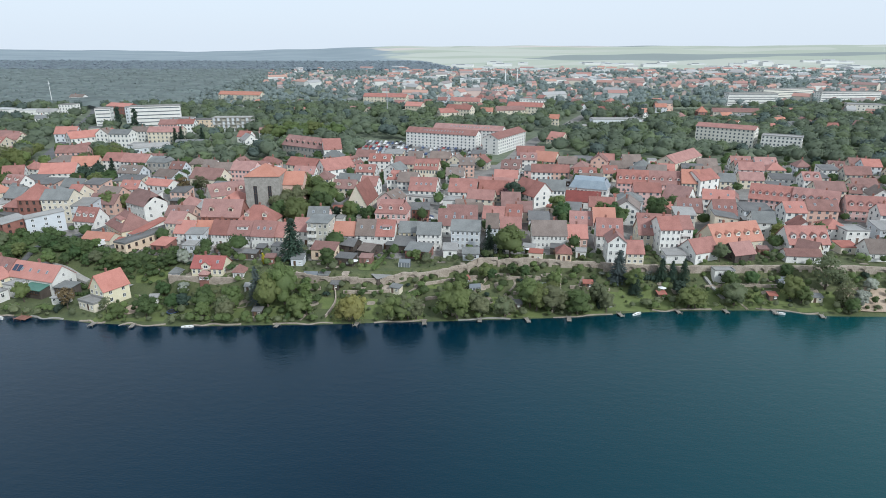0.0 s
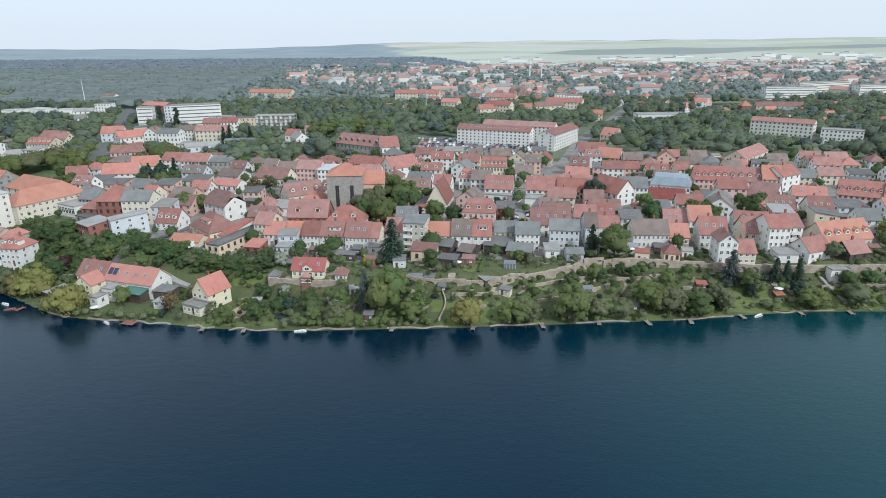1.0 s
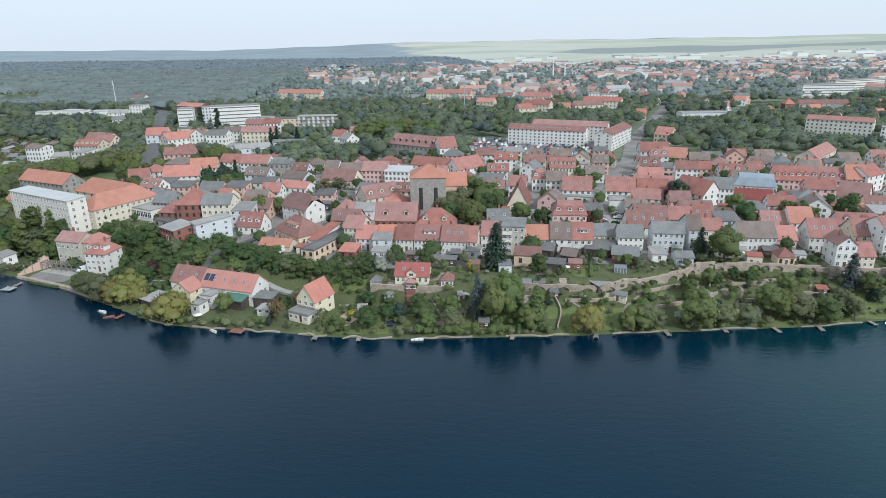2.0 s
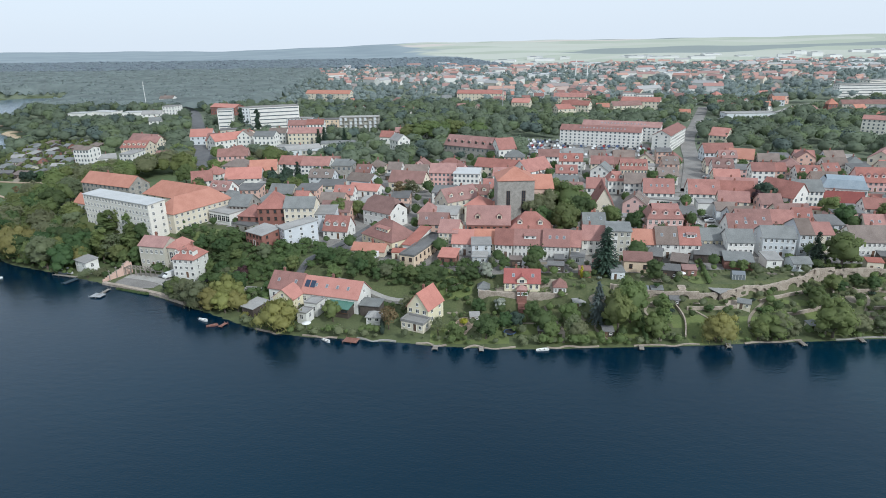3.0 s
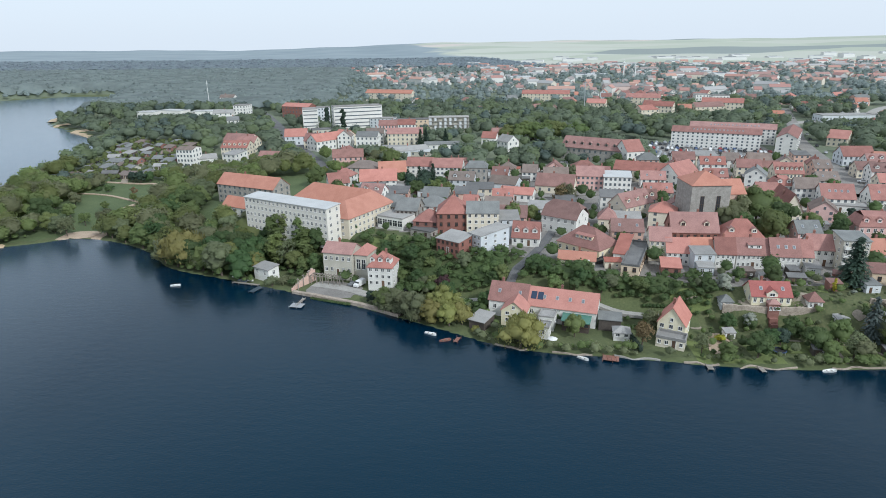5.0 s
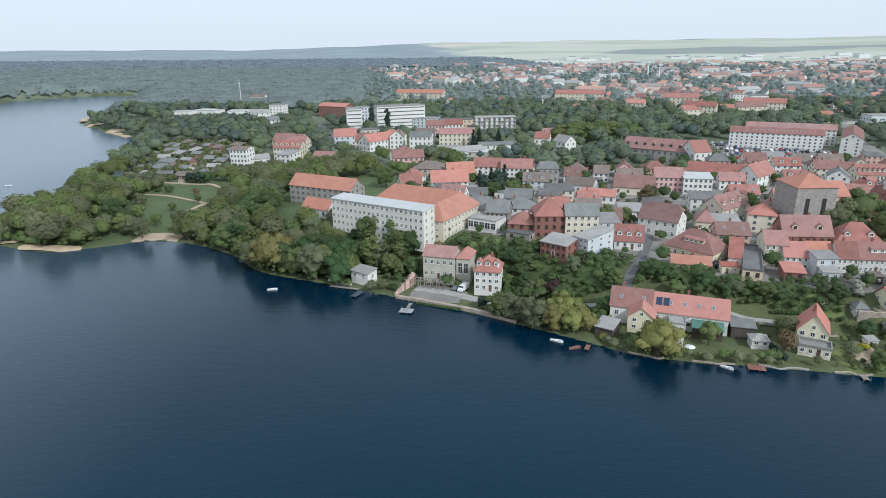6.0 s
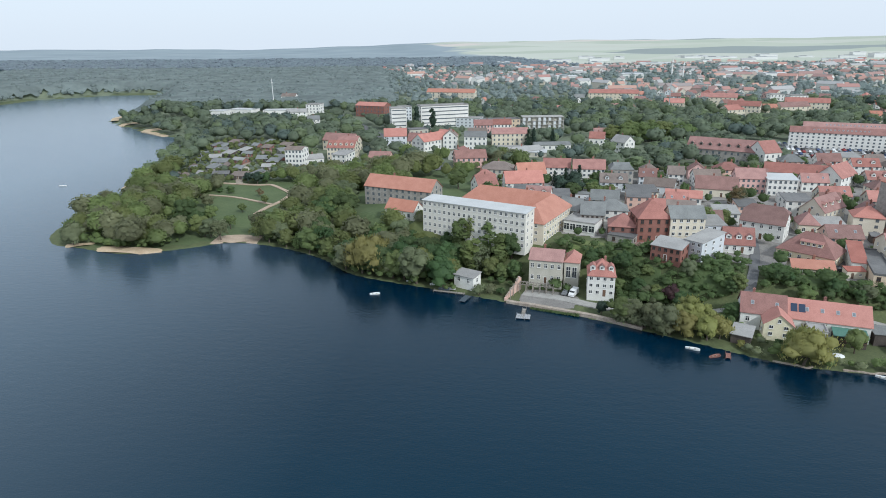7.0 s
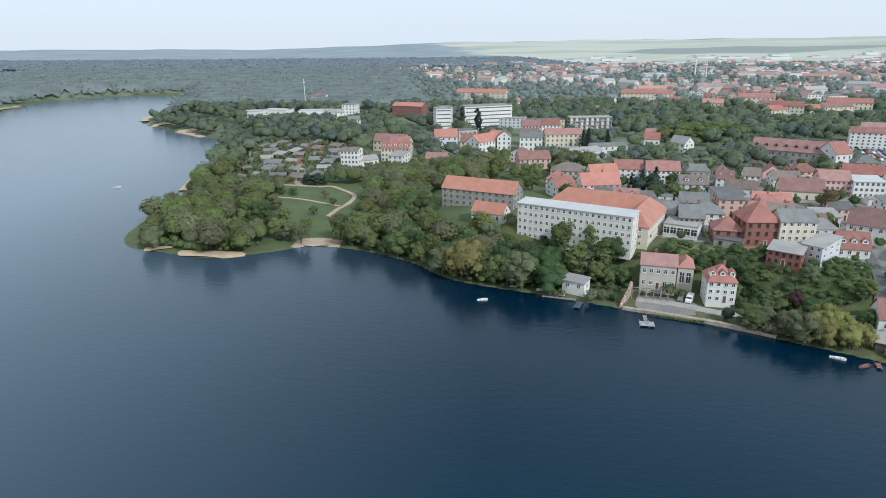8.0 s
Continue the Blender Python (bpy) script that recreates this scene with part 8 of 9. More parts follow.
understorey("understorey", -208, -112, 203, 250, 2.4, thicket_at, 1.5, LEAVES["broad"], "low closed scrub on the slope above the lane")
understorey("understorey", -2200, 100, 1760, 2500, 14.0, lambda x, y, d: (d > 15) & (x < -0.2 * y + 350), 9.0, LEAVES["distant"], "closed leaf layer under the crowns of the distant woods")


# yards, lawns and sandy spots laid on the ground


def patch_of(name, x, y, w, d, turn, mat, label, lift=0.12):
    """A thin bed that follows the ground."""
    n = 7
    v, f = [], []
    for j in range(n):
        for i in range(n):
            a, b = (i / (n - 1) - 0.5), (j / (n - 1) - 0.5)
            r = 1.0 - 0.12 * (a * a + b * b) * 4 + 0.05 * math.sin(7 * i + 3 * j)
            p = pose(x, y, 0, 0, 0, turn) @ Vector((a * w * r, b * d * r, 0))
            v.append((p.x, p.y, float(height(p.x, p.y)) + lift))
    for j in range(n - 1):
        for i in range(n - 1):
            k = j * n + i
            f.append((k, k + 1, k + n + 1, k + n))
    return tagged(mesh_object(name, v, f, mat), label, "ground", kind="structure")


# ---- the old town wall above the gardens, and terrace walls ----
def stone_wall(name, points, wide, high, mat, label, foot=0.8, steps=6, level=None):
    """A wall along a line, with an uneven coping."""
    line = spline(points, steps)
    v, f = [], []
    for i, p in enumerate(line):
        t = line[min(i + 1, len(line) - 1)] - line[max(i - 1, 0)]
        t = t / np.hypot(*t)
        n = np.array([-t[1], t[0]]) * wide / 2
        z = float(height(p[0], p[1]))
        top = (z + high if level is None else level) + high * 0.1 * (2 * rng.random() - 1)
        a, b = p + n, p - n
        v += [(a[0], a[1], z - foot), (b[0], b[1], z - foot), (b[0], b[1], top), (a[0], a[1], top)]
        if i:
            k = 4 * i
            f += [(k - 4, k, k + 3, k - 1), (k - 3, k - 2, k + 2, k + 1), (k - 2, k - 1, k + 3, k + 2)]
    k = len(v)
    f += [(0, 1, 2, 3), (k - 1, k - 2, k - 3, k - 4)]
    return tagged(mesh_object(name, v, f, mat), label, "wall", kind="structure")


def niche_wall(points, thick, high, mat, label):
    """The old wall: a core with piers, blind arches between them and a coping, all of one stone."""
    line = spline(points, 12)
    core = stone_wall("town_wall", points, thick * 0.5, high, mat, label, 5.5, 12)
    legs = np.hypot(*(line[1:] - line[:-1]).T)
    along = np.concatenate([[0], np.cumsum(legs)])
    at, k = 1.0, 0
    while at < along[-1] - 4:
        x, y = np.interp(at, along, line[:, 0]), np.interp(at, along, line[:, 1])
        x2, y2 = np.interp(at + 2, along, line[:, 0]), np.interp(at + 2, along, line[:, 1])
        turn = math.degrees(math.atan2(y2 - y, x2 - x))
        top = float(height(x, y)) + high
        span = [3.2, 4.4, 2.6, 5.2][k % 4]
        wide = [0.9, 1.6, 3.0, 1.2][(k * 3) % 4]
        v, f = [], []
        box(v, f, 0, -thick * 0.75, -6.2, wide, -thick * 0.2, 0.05)
        pier = mesh_object("pier", v, f, mat, core)
        pier.matrix_basis = pose(x, y, top, 0, 0, turn)
        v, f = [], []
        n = 7
        for i in range(n + 1):
            u = i / n
            arch = -0.75 - 0.9 * (2 * u - 1) ** 2
            xx = wide + (span - wide) * u
            v += [(xx, -thick * 0.72, arch), (xx, -thick * 0.2, arch), (xx, -thick * 0.2, 0.04), (xx, -thick * 0.72, 0.04)]
            if i:
                q = 4 * i
                f += [(q - 4, q, q + 3, q - 1), (q - 3, q + 1, q, q - 4), (q - 1, q + 3, q + 2, q - 2)]
        head = mesh_object("arch", v, f, mat, core)
        head.matrix_basis = pose(x, y, top, 0, 0, turn)
        at += span
        k += 1
    return core


niche_wall(WALL_LINE, 1.1, 2.0, STONE_WALL, "weathered old town wall of field stones with blind arches")
for pts in ([(-40, 193), (-30, 193.5), (-20, 195)], [(-16, 197), (-4, 201), (6, 204)], [(-12, 191), (0, 194), (10, 198)], [(16, 203), (28, 204)], [(38, 199), (52, 199)], [(-58, 194), (-48, 194.5)], [(86, 202), (98, 203), (112, 202)], [(18, 195), (30, 196)]):
    stone_wall("terrace_wall", pts, 0.5, 1.0, STONE_WALL, "low dry-stone terrace wall in the gardens", 1.2)
stone_wall("terrace_wall", [(-104, 203), (-97, 201.4), (-90, 200.6), (-78, 199.8), (-66, 199.2), (-60, 199.2)], 0.8, 1.5, STONE_WALL, "tall stone terrace wall below the villa", 3.5, 6, 6.9)
patch_of("terrace_ground", -88, 204.2, 24, 6.5, -4, EARTH, "earth terrace behind the stone wall of the villa", 0.1)
stone_wall("quay_wall", [(-244, 226.5), (-232, 221.5), (-218, 215.2), (-204, 207)], 1.4, 0.8, STONE_WALL, "low stone quay wall at the lake", 2.0)
stone_wall("garden_wall", [(-3, 183), (2, 190), (8, 200), (12, 208)], 0.4, 1.2, STONE_WALL, "narrow garden wall running down to the lake")
stone_wall("garden_wall", [(-44, 181), (-42, 189), (-44, 197)], 0.4, 1.0, STONE_WALL, "narrow garden wall running down to the lake")
stone_wall("garden_wall", [(30, 186), (34, 196), (36, 206)], 0.4, 1.0, STONE_WALL, "narrow garden wall running down to the lake")
stone_wall("garden_wall", [(87.6, 207.4), (88.4, 203), (89.6, 198.5), (90.7, 194.6)], 1.1, 0.8, CONCRETE, "concrete stair cheek running down from the old wall")
for k, (x0, x1) in enumerate(((-174, -165), (-158, -147), (-141, -129), (-123, -114), (-109, -94), (-85, -70), (-60, -41), (-28, -11), (-1, 16), (30, 50), (64, 84), (99, 118))):
    pts = []
    for u in np.linspace(x0, x1, 6):
        lo, hi = 165.0, 200.0
        for _ in range(24):
            md = (lo + hi) / 2
            if float(inland(u, md)) < 0.9:
                lo = md
            else:
                hi = md
        pts.append((float(u), hi + 0.35 * rng.normal()))
    stone_wall("bank_edging", pts, 0.6 if k < 4 else 0.45, 0.18, CONCRETE if k in (2, 8) else STONE_WALL, "pale concrete edging of the bank" if k in (2, 8) else "rough stone edging of the bank", 1.6)
patch_of("yard", -229.6, 228.6, 22, 15, -22, PAVING, "paved yard of the clubhouse by the lake")
patch_of("lawn", -212, 254, 18, 12, -28, LAWN, "mown lawn below the school pavilion")


def pergola(x, y, turn, long, deep, high, bays, label):
    """Timber posts in two rows, with rails and cross beams."""
    root = new("pergola")
    root.matrix_basis = pose(x, y, float(height(x, y)) + 0.1, 0, 0, turn)
    tagged(root, label, "pergola")
    post = boxes_mesh("post", [(-0.13, -0.13, -0.5, 0.13, 0.13, high)], [WOOD])
    rail = boxes_mesh("rail", [(-long / 2 - 0.4, -0.09, high, long / 2 + 0.4, 0.09, high + 0.24)], [WOOD])
    beam = boxes_mesh("beam", [(-0.07, -deep / 2 - 0.4, high + 0.244, 0.07, deep / 2 + 0.4, high + 0.42)], [WOOD])
    for side in (-0.5, 0.5):
        part("rail", rail, root, pose(0, side * deep, 0))
        for i in range(bays + 1):
            part("post", post, root, pose((i / bays - 0.5) * long, side * deep, 0))
    for i in range(2 * bays + 1):
        part("beam", beam, root, pose((i / bays / 2 - 0.5) * long, 0, 0))
    return root


def ruin_wall(x, y, turn, heights, step, thick, label):
    """A broken brick wall: columns of masonry of falling height with ragged tops."""
    root = new("ruined_wall")
    root.matrix_basis = pose(x, y, float(height(x, y)), 0, 0, turn)
    tagged(root, label, "wall")
    v, f = [], []
    for i, h in enumerate(heights):
        box(v, f, i * step + (0.004 if i else 0), -thick / 2, -0.8, (i + 1) * step, thick / 2, h)
    mesh_object("masonry", v, f, [WALLS["salmonwall"]], root)
    v, f = [], []
    for i, h in enumerate(heights[1:], 1):
        box(v, f, i * step + 0.05, -thick / 2 - 0.05, h + 0.004, (i + 1) * step - 0.05, thick / 2 + 0.05, h + 0.10)
    mesh_object("coping", v, f, [STONE_WALL], root)
    return root


pergola(-233.4, 234.0, -14, 11.5, 2.6, 2.9, 5, "brown timber pergola in front of the clubhouse")
ruin_wall(-244.6, 227.2, 60, [1.2, 1.6, 2.0, 2.2, 2.6, 2.9, 3.1, 3.4, 4.2, 4.9, 5.3, 4.6], 1.0, 0.5, "broken pinkish brick wall beside the clubhouse yard")
for x, y, high in ((-242.6, 228.6, 4.2), (-241.4, 231.4, 4.6), (-240.2, 234.4, 5.0)):
    v, f = [], []
    limb(v, f, (0, 0, -0.5), (0.1, 0.05, high), 0.16, 0.12, 7)
    pole = new("timber_post")
    pole.matrix_basis = pose(x, y, float(height(x, y)))
    tagged(pole, "tall weathered timber post in the clubhouse yard", "post", "timber posts of the yard")
    mesh_object("shaft", v, f, [WOOD], pole)
    v, f = [], []
    box(v, f, -0.35, -0.09, high - 0.5, 0.55, 0.09, high - 0.25)
    mesh_object("arm", v, f, [WOOD], pole)
goal = tagged(new("climbing_frame"), "white painted climbing frame on the park grass", "playground")
goal.matrix_basis = pose(-345.5, 331.5, float(height(-341, 331.5)), 0, 0, 0)
frame_post = boxes_mesh("post", [(-0.11, -0.11, -0.3, 0.11, 0.11, 2.7)], [FRAME_WHITE])
for gx0 in (0.0, 4.2, 8.4):
    for gy0 in (0.0, 2.0):
        part("post", frame_post, goal, pose(gx0, gy0, 0))
frame_beam = boxes_mesh("beam", [(-0.1, -0.11, 0, 8.5, 0.11, 0.2)], [FRAME_WHITE])
for gy0 in (0.0, 2.0):
    for gz0 in (1.3, 2.6):
        part("beam", frame_beam, goal, pose(0, gy0, gz0))
patch_of("lawn", -150, 190.0, 20, 9, -14, GRASS, "rough lawn behind the lake bank", 0.05)
patch_of("lawn", -33, 207, 9, 12, 10, LAWN, "mown garden lawn behind the town wall")
patch_of("lawn", 70, 193.5, 18, 9, 0, LAWN, "lakeside garden lawn")
patch_of("lawn", 93, 197, 9, 11, 0, LAWN, "lakeside garden lawn")
patch_of("lawn", 109, 196.5, 10, 7, 0, LAWN, "lakeside garden lawn")
patch_of("lawn", 33, 198, 9, 17, 0, GRASS, "rough grass slope below the garden pavilion")
patch_of("lawn", -92, 187, 20, 8, 0, LAWN, "lakeside garden lawn")
patch_of("lawn", -112, 208, 14, 8, 0, LAWN, "garden lawn by the lane")
patch_of("parking_ground", -28, 450, 118, 80, -8, PAVING, "asphalt parking ground before the apartment blocks")
patch_of("drive", -109.5, 189, 7, 15, -20, SAND, "sandy drive beside the lakeside house")
patch_of("yard", -192, 263, 15, 20, -22, RED_PAVING, "red-brown paved yard beside the brick houses")
patch_of("parking_ground", -136, 242, 10, 32, -4, ASPHALT, "car park between the houses")
patch_of("parking_ground", -9, 262, 13, 34, -8, CONCRETE, "paved car park behind the terraced houses")
patch_of("reed_bed", -402, 277, 34, 7, -6, REED, "bed of dry reeds at the point", 0.5)
patch_of("reed_bed", -428, 284, 14, 4, 10, REED, "bed of dry reeds at the point", 0.4)
patch_of("reed_bed", -585, 645, 75, 16, 40, REED, "bed of dry reeds on the far bank", 0.6)
patch_of("reed_bed", -636, 694, 60, 16, 48, REED, "bed of dry reeds on the far bank", 0.6)
patch_of("reed_bed", 140, 194, 26, 14, 0, SAND, "sandy clearing by the lake", 0.35)
patch_of("beach", -362, 294, 16, 11, 0, SAND, "small sandy bathing beach", 0.25)


# ---- cars ----
def car_meshes(paint, van):
    def make():
        bm_v, bm_f = [], []
        long, wide_c, h = (5.0, 1.95, 2.2) if van else (4.3, 1.76, 1.45)
        a = wide_c / 2
        if van:
            prof = [(-2.5, 0.3), (-2.5, 1.0), (-1.75, 1.25), (-1.15, 2.1), (2.35, 2.2), (2.5, 1.9), (2.5, 0.3)]
        else:
            prof = [(-2.15, 0.28), (-2.15, 0.68), (-1.95, 0.82), (-1.0, 0.92), (-0.35, 1.42), (1.0, 1.45), (1.75, 0.98), (2.1, 0.92), (2.15, 0.3)]
        n = len(prof)
        for s in (-1, 1):
            for x, z in prof:
                inset = 0.16 * max(z - 0.95, 0) / 0.5 if not van else 0.05 * max(z - 1.2, 0)
                bm_v.append((x, s * (a - min(inset, 0.2)), z))
        bm_f.append(tuple(range(n)))
        bm_f.append(tuple(range(2 * n - 1, n - 1, -1)))
        for i in range(n):
            j = (i + 1) % n
            bm_f.append((i, n + i, n + j, j))
        body = bpy.data.meshes.new("body")
        body.from_pydata(bm_v, [], bm_f)
        body.materials.append(paint)
        body.update()
        if van:
            panes_b = [(-1.62, -a + 0.12, 1.38, -1.25, a - 0.12, 1.95)]
        else:
            panes_b = [(-0.62, -a + 0.045, 0.98, 1.25, a - 0.045, 1.32)]
        wind = boxes_mesh("windows", panes_b, [GLASS])
        v, f = [], []
        limb(v, f, (0, -0.1, 0), (0, 0.1, 0), 0.31, 0.31, 12)
        f.append(tuple(range(11, -1, -1)))
        wheel = bpy.data.meshes.new("wheel")
        wheel.from_pydata(v, [], f)
        wheel.materials.append(TYRE)
        wheel.update()
        return body, wind, wheel, a
    return fixed(("car", paint.name, van), make)


PAINTS = [plain("white_car_paint", (0.70, 0.70, 0.69), 0.3), plain("silver_car_paint", (0.42, 0.43, 0.44), 0.3, 0.4), plain("dark_car_paint", (0.03, 0.032, 0.036), 0.25), plain("blue_car_paint", (0.05, 0.08, 0.17), 0.3), plain("red_car_paint", (0.28, 0.03, 0.03), 0.3), plain("grey_car_paint", (0.16, 0.165, 0.17), 0.3)]
PAINT_WORDS = ["white", "silver", "black", "dark blue", "red", "grey"]


def car(x, y, turn, k, van=False, z=None, lift=0.32, wheels=True):
    body, wind, wheel, a = car_meshes(PAINTS[k], van)
    root = new("van" if van else "car")
    root.matrix_basis = pose(x, y, (float(height(x, y)) if z is None else z) + lift, 0, 0, turn)
    tagged(root, "%s %s parked on the ground" % (PAINT_WORDS[k], "delivery van" if van else "passenger car"), "van" if van else "car", "parked cars")
    part("body", body, root)
    part("windows", wind, root)
    for sx in (-1.35, 1.35) if wheels else ():
        for s in (-1, 1):
            part("wheel", wheel, root, pose(sx, s * (a - 0.1), 0.31))


for k in range(8):
    car(-135.2 + 0.2 * k, 231.5 + 2.8 * k, -6, [2, 2, 5, 2, 1, 0, 2, 5][k])
car(-141, 228, 70, 0, True)
car(-221, 231.6, 60, 0, True)
car(-223.5, 232.6, 62, 5)
car(-203.5, 226.2, -6, 2)
for k in range(6):
    car(-13.5, 252 + 2.9 * k, -6, [2, 1, 5, 2, 0, 3][k])
for k in range(4):
    car(-5.5, 268 + 2.8 * k, -6, [0, 2, 1, 5][k])
for k in range(6):
    car(74 + 3.0 * k, 213.2 + 0.4 * k, 80, [1, 0, 2, 5, 0, 1][k])
for i in range(8):
    for k in range(-7, 25):
        if rng.random() < 0.74:
            car(-56 + 3.1 * k + rng.normal() * 0.2, 427 + 8.6 * i - 0.44 * k, 82, int(rng.choice([0, 0, 1, 1, 2, 5, 3, 4])), lift=0.2, wheels=False)
for k in range(12):
    car(24 + 2.7 * k, 351 + 2.1 * k, -28, [0, 2, 5, 1, 2, 0, 5, 3, 1, 2, 4, 0][k])
for k in range(9):
    s = 0.1 + 0.09 * k
    p = ROADS[0][0][int(s * (len(ROADS[0][0]) - 1))]
    car(p[0] + 7.0, p[1] - 2, 70, int(rng.choice([0, 1, 2, 5])))


# ---- boats and jetties ----
def boat(x, y, turn, long, mat, label, z=0.0, sail=False):
    """A small open boat: a hull with a rim and thwarts."""
    n, w = 11, long * 0.19
    v, f = [], []
    for i in range(n):
        u = i / (n - 1)
        half = w * math.sin(min(u * 1.25 + 0.42, 1.57 + (u - 0.9 if u > 0.9 else 0))) * (1 if u < 0.55 else math.sqrt(max(1 - ((u - 0.55) / 0.46) ** 2, 0.004)))
        xx = (u - 0.5) * long
        rise = 0.12 * u * u
        v += [(xx, -half, 0.45 + rise), (xx, -half * 0.7, -0.12), (xx, half * 0.7, -0.12), (xx, half, 0.45 + rise), (xx, half * 0.86, 0.42 + rise), (xx, half * 0.6, 0.06), (xx, -half * 0.6, 0.06), (xx, -half * 0.86, 0.42 + rise)]
    for i in range(n - 1):
        for k in range(8):
            j = (k + 1) % 8
            a, b = 8 * i, 8 * i + 8
            f.append((a + k, a + j, b + j, b + k))
    f += [tuple(range(7, -1, -1)), tuple(range(8 * (n - 1), 8 * n))]
    root = new("boat")
    root.matrix_basis = pose(x, y, z, 0, 0, turn)
    tagged(root, label, "boat", "small boats")
    mesh_object("hull", v, f, mat, root, smooth_faces=False)
    me = fixed("thwart", lambda: boxes_mesh("thwart", [(-0.13, -0.5, 0.26, 0.13, 0.5, 0.31)], [WOOD]))
    for u in (-0.2, 0.15):
        part("thwart", me, root, pose(u * long, 0, 0))
    if sail:
        v, f = [], []
        limb(v, f, (0.1, 0, 0.1), (0.1, 0, 6.2), 0.05, 0.03, 6)
        mesh_object("mast", v, f, STEEL, root)
    return root


def jetty(x, y, turn, long, wide, mat, label, posts=True):
    """Planks on beams and posts; it starts at (x, y) and runs along its own x."""
    root = new("jetty")
    root.matrix_basis = pose(x, y, 0.0, 0, 0, turn)
    tagged(root, label, "jetty", "jetties along the bank")
    n = max(int(long / 0.34), 2)
    plank = boxes_mesh("plank", [(0, -wide / 2, 0.47, 0.30, wide / 2, 0.52)], [mat])
    for i in range(n):
        part("plank", plank, root, pose(i * 0.34, 0, 0.004 * (i % 3), 0, 0, 0.6 * ((i * 7) % 5 - 2)))
    beam = boxes_mesh("beam", [(0, -0.06, 0.33, n * 0.34, 0.06, 0.466)], [mat])
    for s in (-1, 1):
        part("beam", beam, root, pose(0, s * wide * 0.38, 0))
    v, f = [], []
    limb(v, f, (0, 0, -2.4), (0, 0, 0.95), 0.08, 0.07, 6)
    post_me = bpy.data.meshes.new("post")
    post_me.from_pydata(v, [], f)
    post_me.materials.append(mat)
    for i in range(0, n + 1, 8):
        for s in (-1, 1):
            part("post", post_me, root, pose(i * 0.34, s * (wide / 2 + 0.06), 0))
    return root


boat(-289.5, 232.6, 12, 3.6, BOAT_WHITE, "small white rowing boat moored off the bank")
boat(-150.0, 180.3, -35, 3.4, BOAT_WHITE, "small white rowing boat at the bank")
boat(-193.2, 194.8, -25, 4.0, BOAT_WHITE, "white boat lying at the boat shed")
boat(-188.5, 190.6, 20, 3.6, RED_WOOD, "brown wooden boat lying at the bank")
boat(-86.4, 174.6, 8, 3.8, BOAT_WHITE, "white boat pulled to the bank")
boat(-268.5, 240.2, 15, 4.6, BOAT_WHITE, "small white sailing boat on the shore", 0.9, True)
boat(-263.5, 236.2, -10, 4.2, BOAT_WHITE, "white boat stored on the shore", 0.8)
boat(-265.5, 235.6, -16, 4.0, BOAT_DARK, "covered dark boat stored on the shore", 0.8)
boat(-278, 244.2, 5, 3.4, BOAT_WHITE, "white boat at the wooded bank", 0.2)
boat(58, 186.0, 30, 3.6, BOAT_WHITE, "white boat at a garden jetty")
boat(105, 187.2, -20, 3.8, BOAT_WHITE, "white boat at a garden jetty")
boat(-513.5, 401.5, 10, 4.6, BOAT_WHITE, "small boat far out on the lake")
boat(50, 190.5, 12, 3.6, BOAT_WHITE, "white boat turned over on the lawn", 0.9)
jetty(-238.5, 220.6, -100, 7.0, 1.1, WOOD, "narrow wooden gangway to a floating platform")
jetty(-241.5, 215.0, -10, 4.6, 3.4, STEEL, "floating bathing platform with a pale deck")
jetty(-269.0, 235.6, -15, 11.5, 1.1, WOOD, "wooden landing stage along the bank")
jetty(-257.0, 231.0, -112, 5.5, 2.2, BOAT_DARK, "dark floating pontoon by the bank")
jetty(-144.5, 180.6, -14, 4.6, 3.0, RED_WOOD, "red-brown wooden bathing deck")
jetty(-117.0, 177.0, -95, 3.0, 1.6, WOOD, "short wooden landing stage")
jetty(-184.5, 192.0, -110, 3.4, 1.2, RED_WOOD, "reddish wooden jetty at the bank")
for x, long in ((-104, 2.6), (-58, 2.4), (-33, 3.0), (-12, 3.4), (6, 2.6), (21, 4.0), (35, 4.4), (52, 3.2), (72, 3.0), (88, 3.4), (104, 4.0), (118, 3.4)):
    lo, hi = 165.0, 200.0
    for _ in range(20):
        md = (lo + hi) / 2
        if float(inland(x, md)) < 0.5:
            lo = md
        else:
            hi = md
    jetty(x, hi, -90 + 12 * math.sin(x), long, 1.3, WOOD, "weathered wooden garden jetty with low posts")

# ---- masts and stacks on the skyline ----


def mast(x, y, high, thick, mat, label, name="mast"):
    root = new(name)
    root.matrix_basis = pose(x, y, float(height(x, y)))
    tagged(root, label, "mast")
    v, f = [], []
    limb(v, f, (0, 0, -1), (0, 0, high), thick, thick * 0.55, 8)
    mesh_object("shaft", v, f, mat, root)
    mesh_object("top", *[(lambda q: q)(z) for z in _ring(high, thick)], mat, root)
    return root


def _ring(high, thick):
    v, f = [], []
    box(v, f, -thick * 1.6, -thick * 1.6, high * 0.86, thick * 1.6, thick * 1.6, high * 0.88)
    return v, f


mast(-486, 748, 33, 0.45, BOAT_WHITE, "tall slim white radio mast by the woods")
mast(-70, 640, 34, 0.5, STEEL, "slim pale crane-like mast over the trees", "crane_mast")
mast(95, 1180, 36, 1.6, BOAT_WHITE, "pale factory chimney far behind the town", "factory_chimney")
mast(118, 1190, 30, 1.4, BOAT_WHITE, "pale factory chimney far behind the town", "factory_chimney")


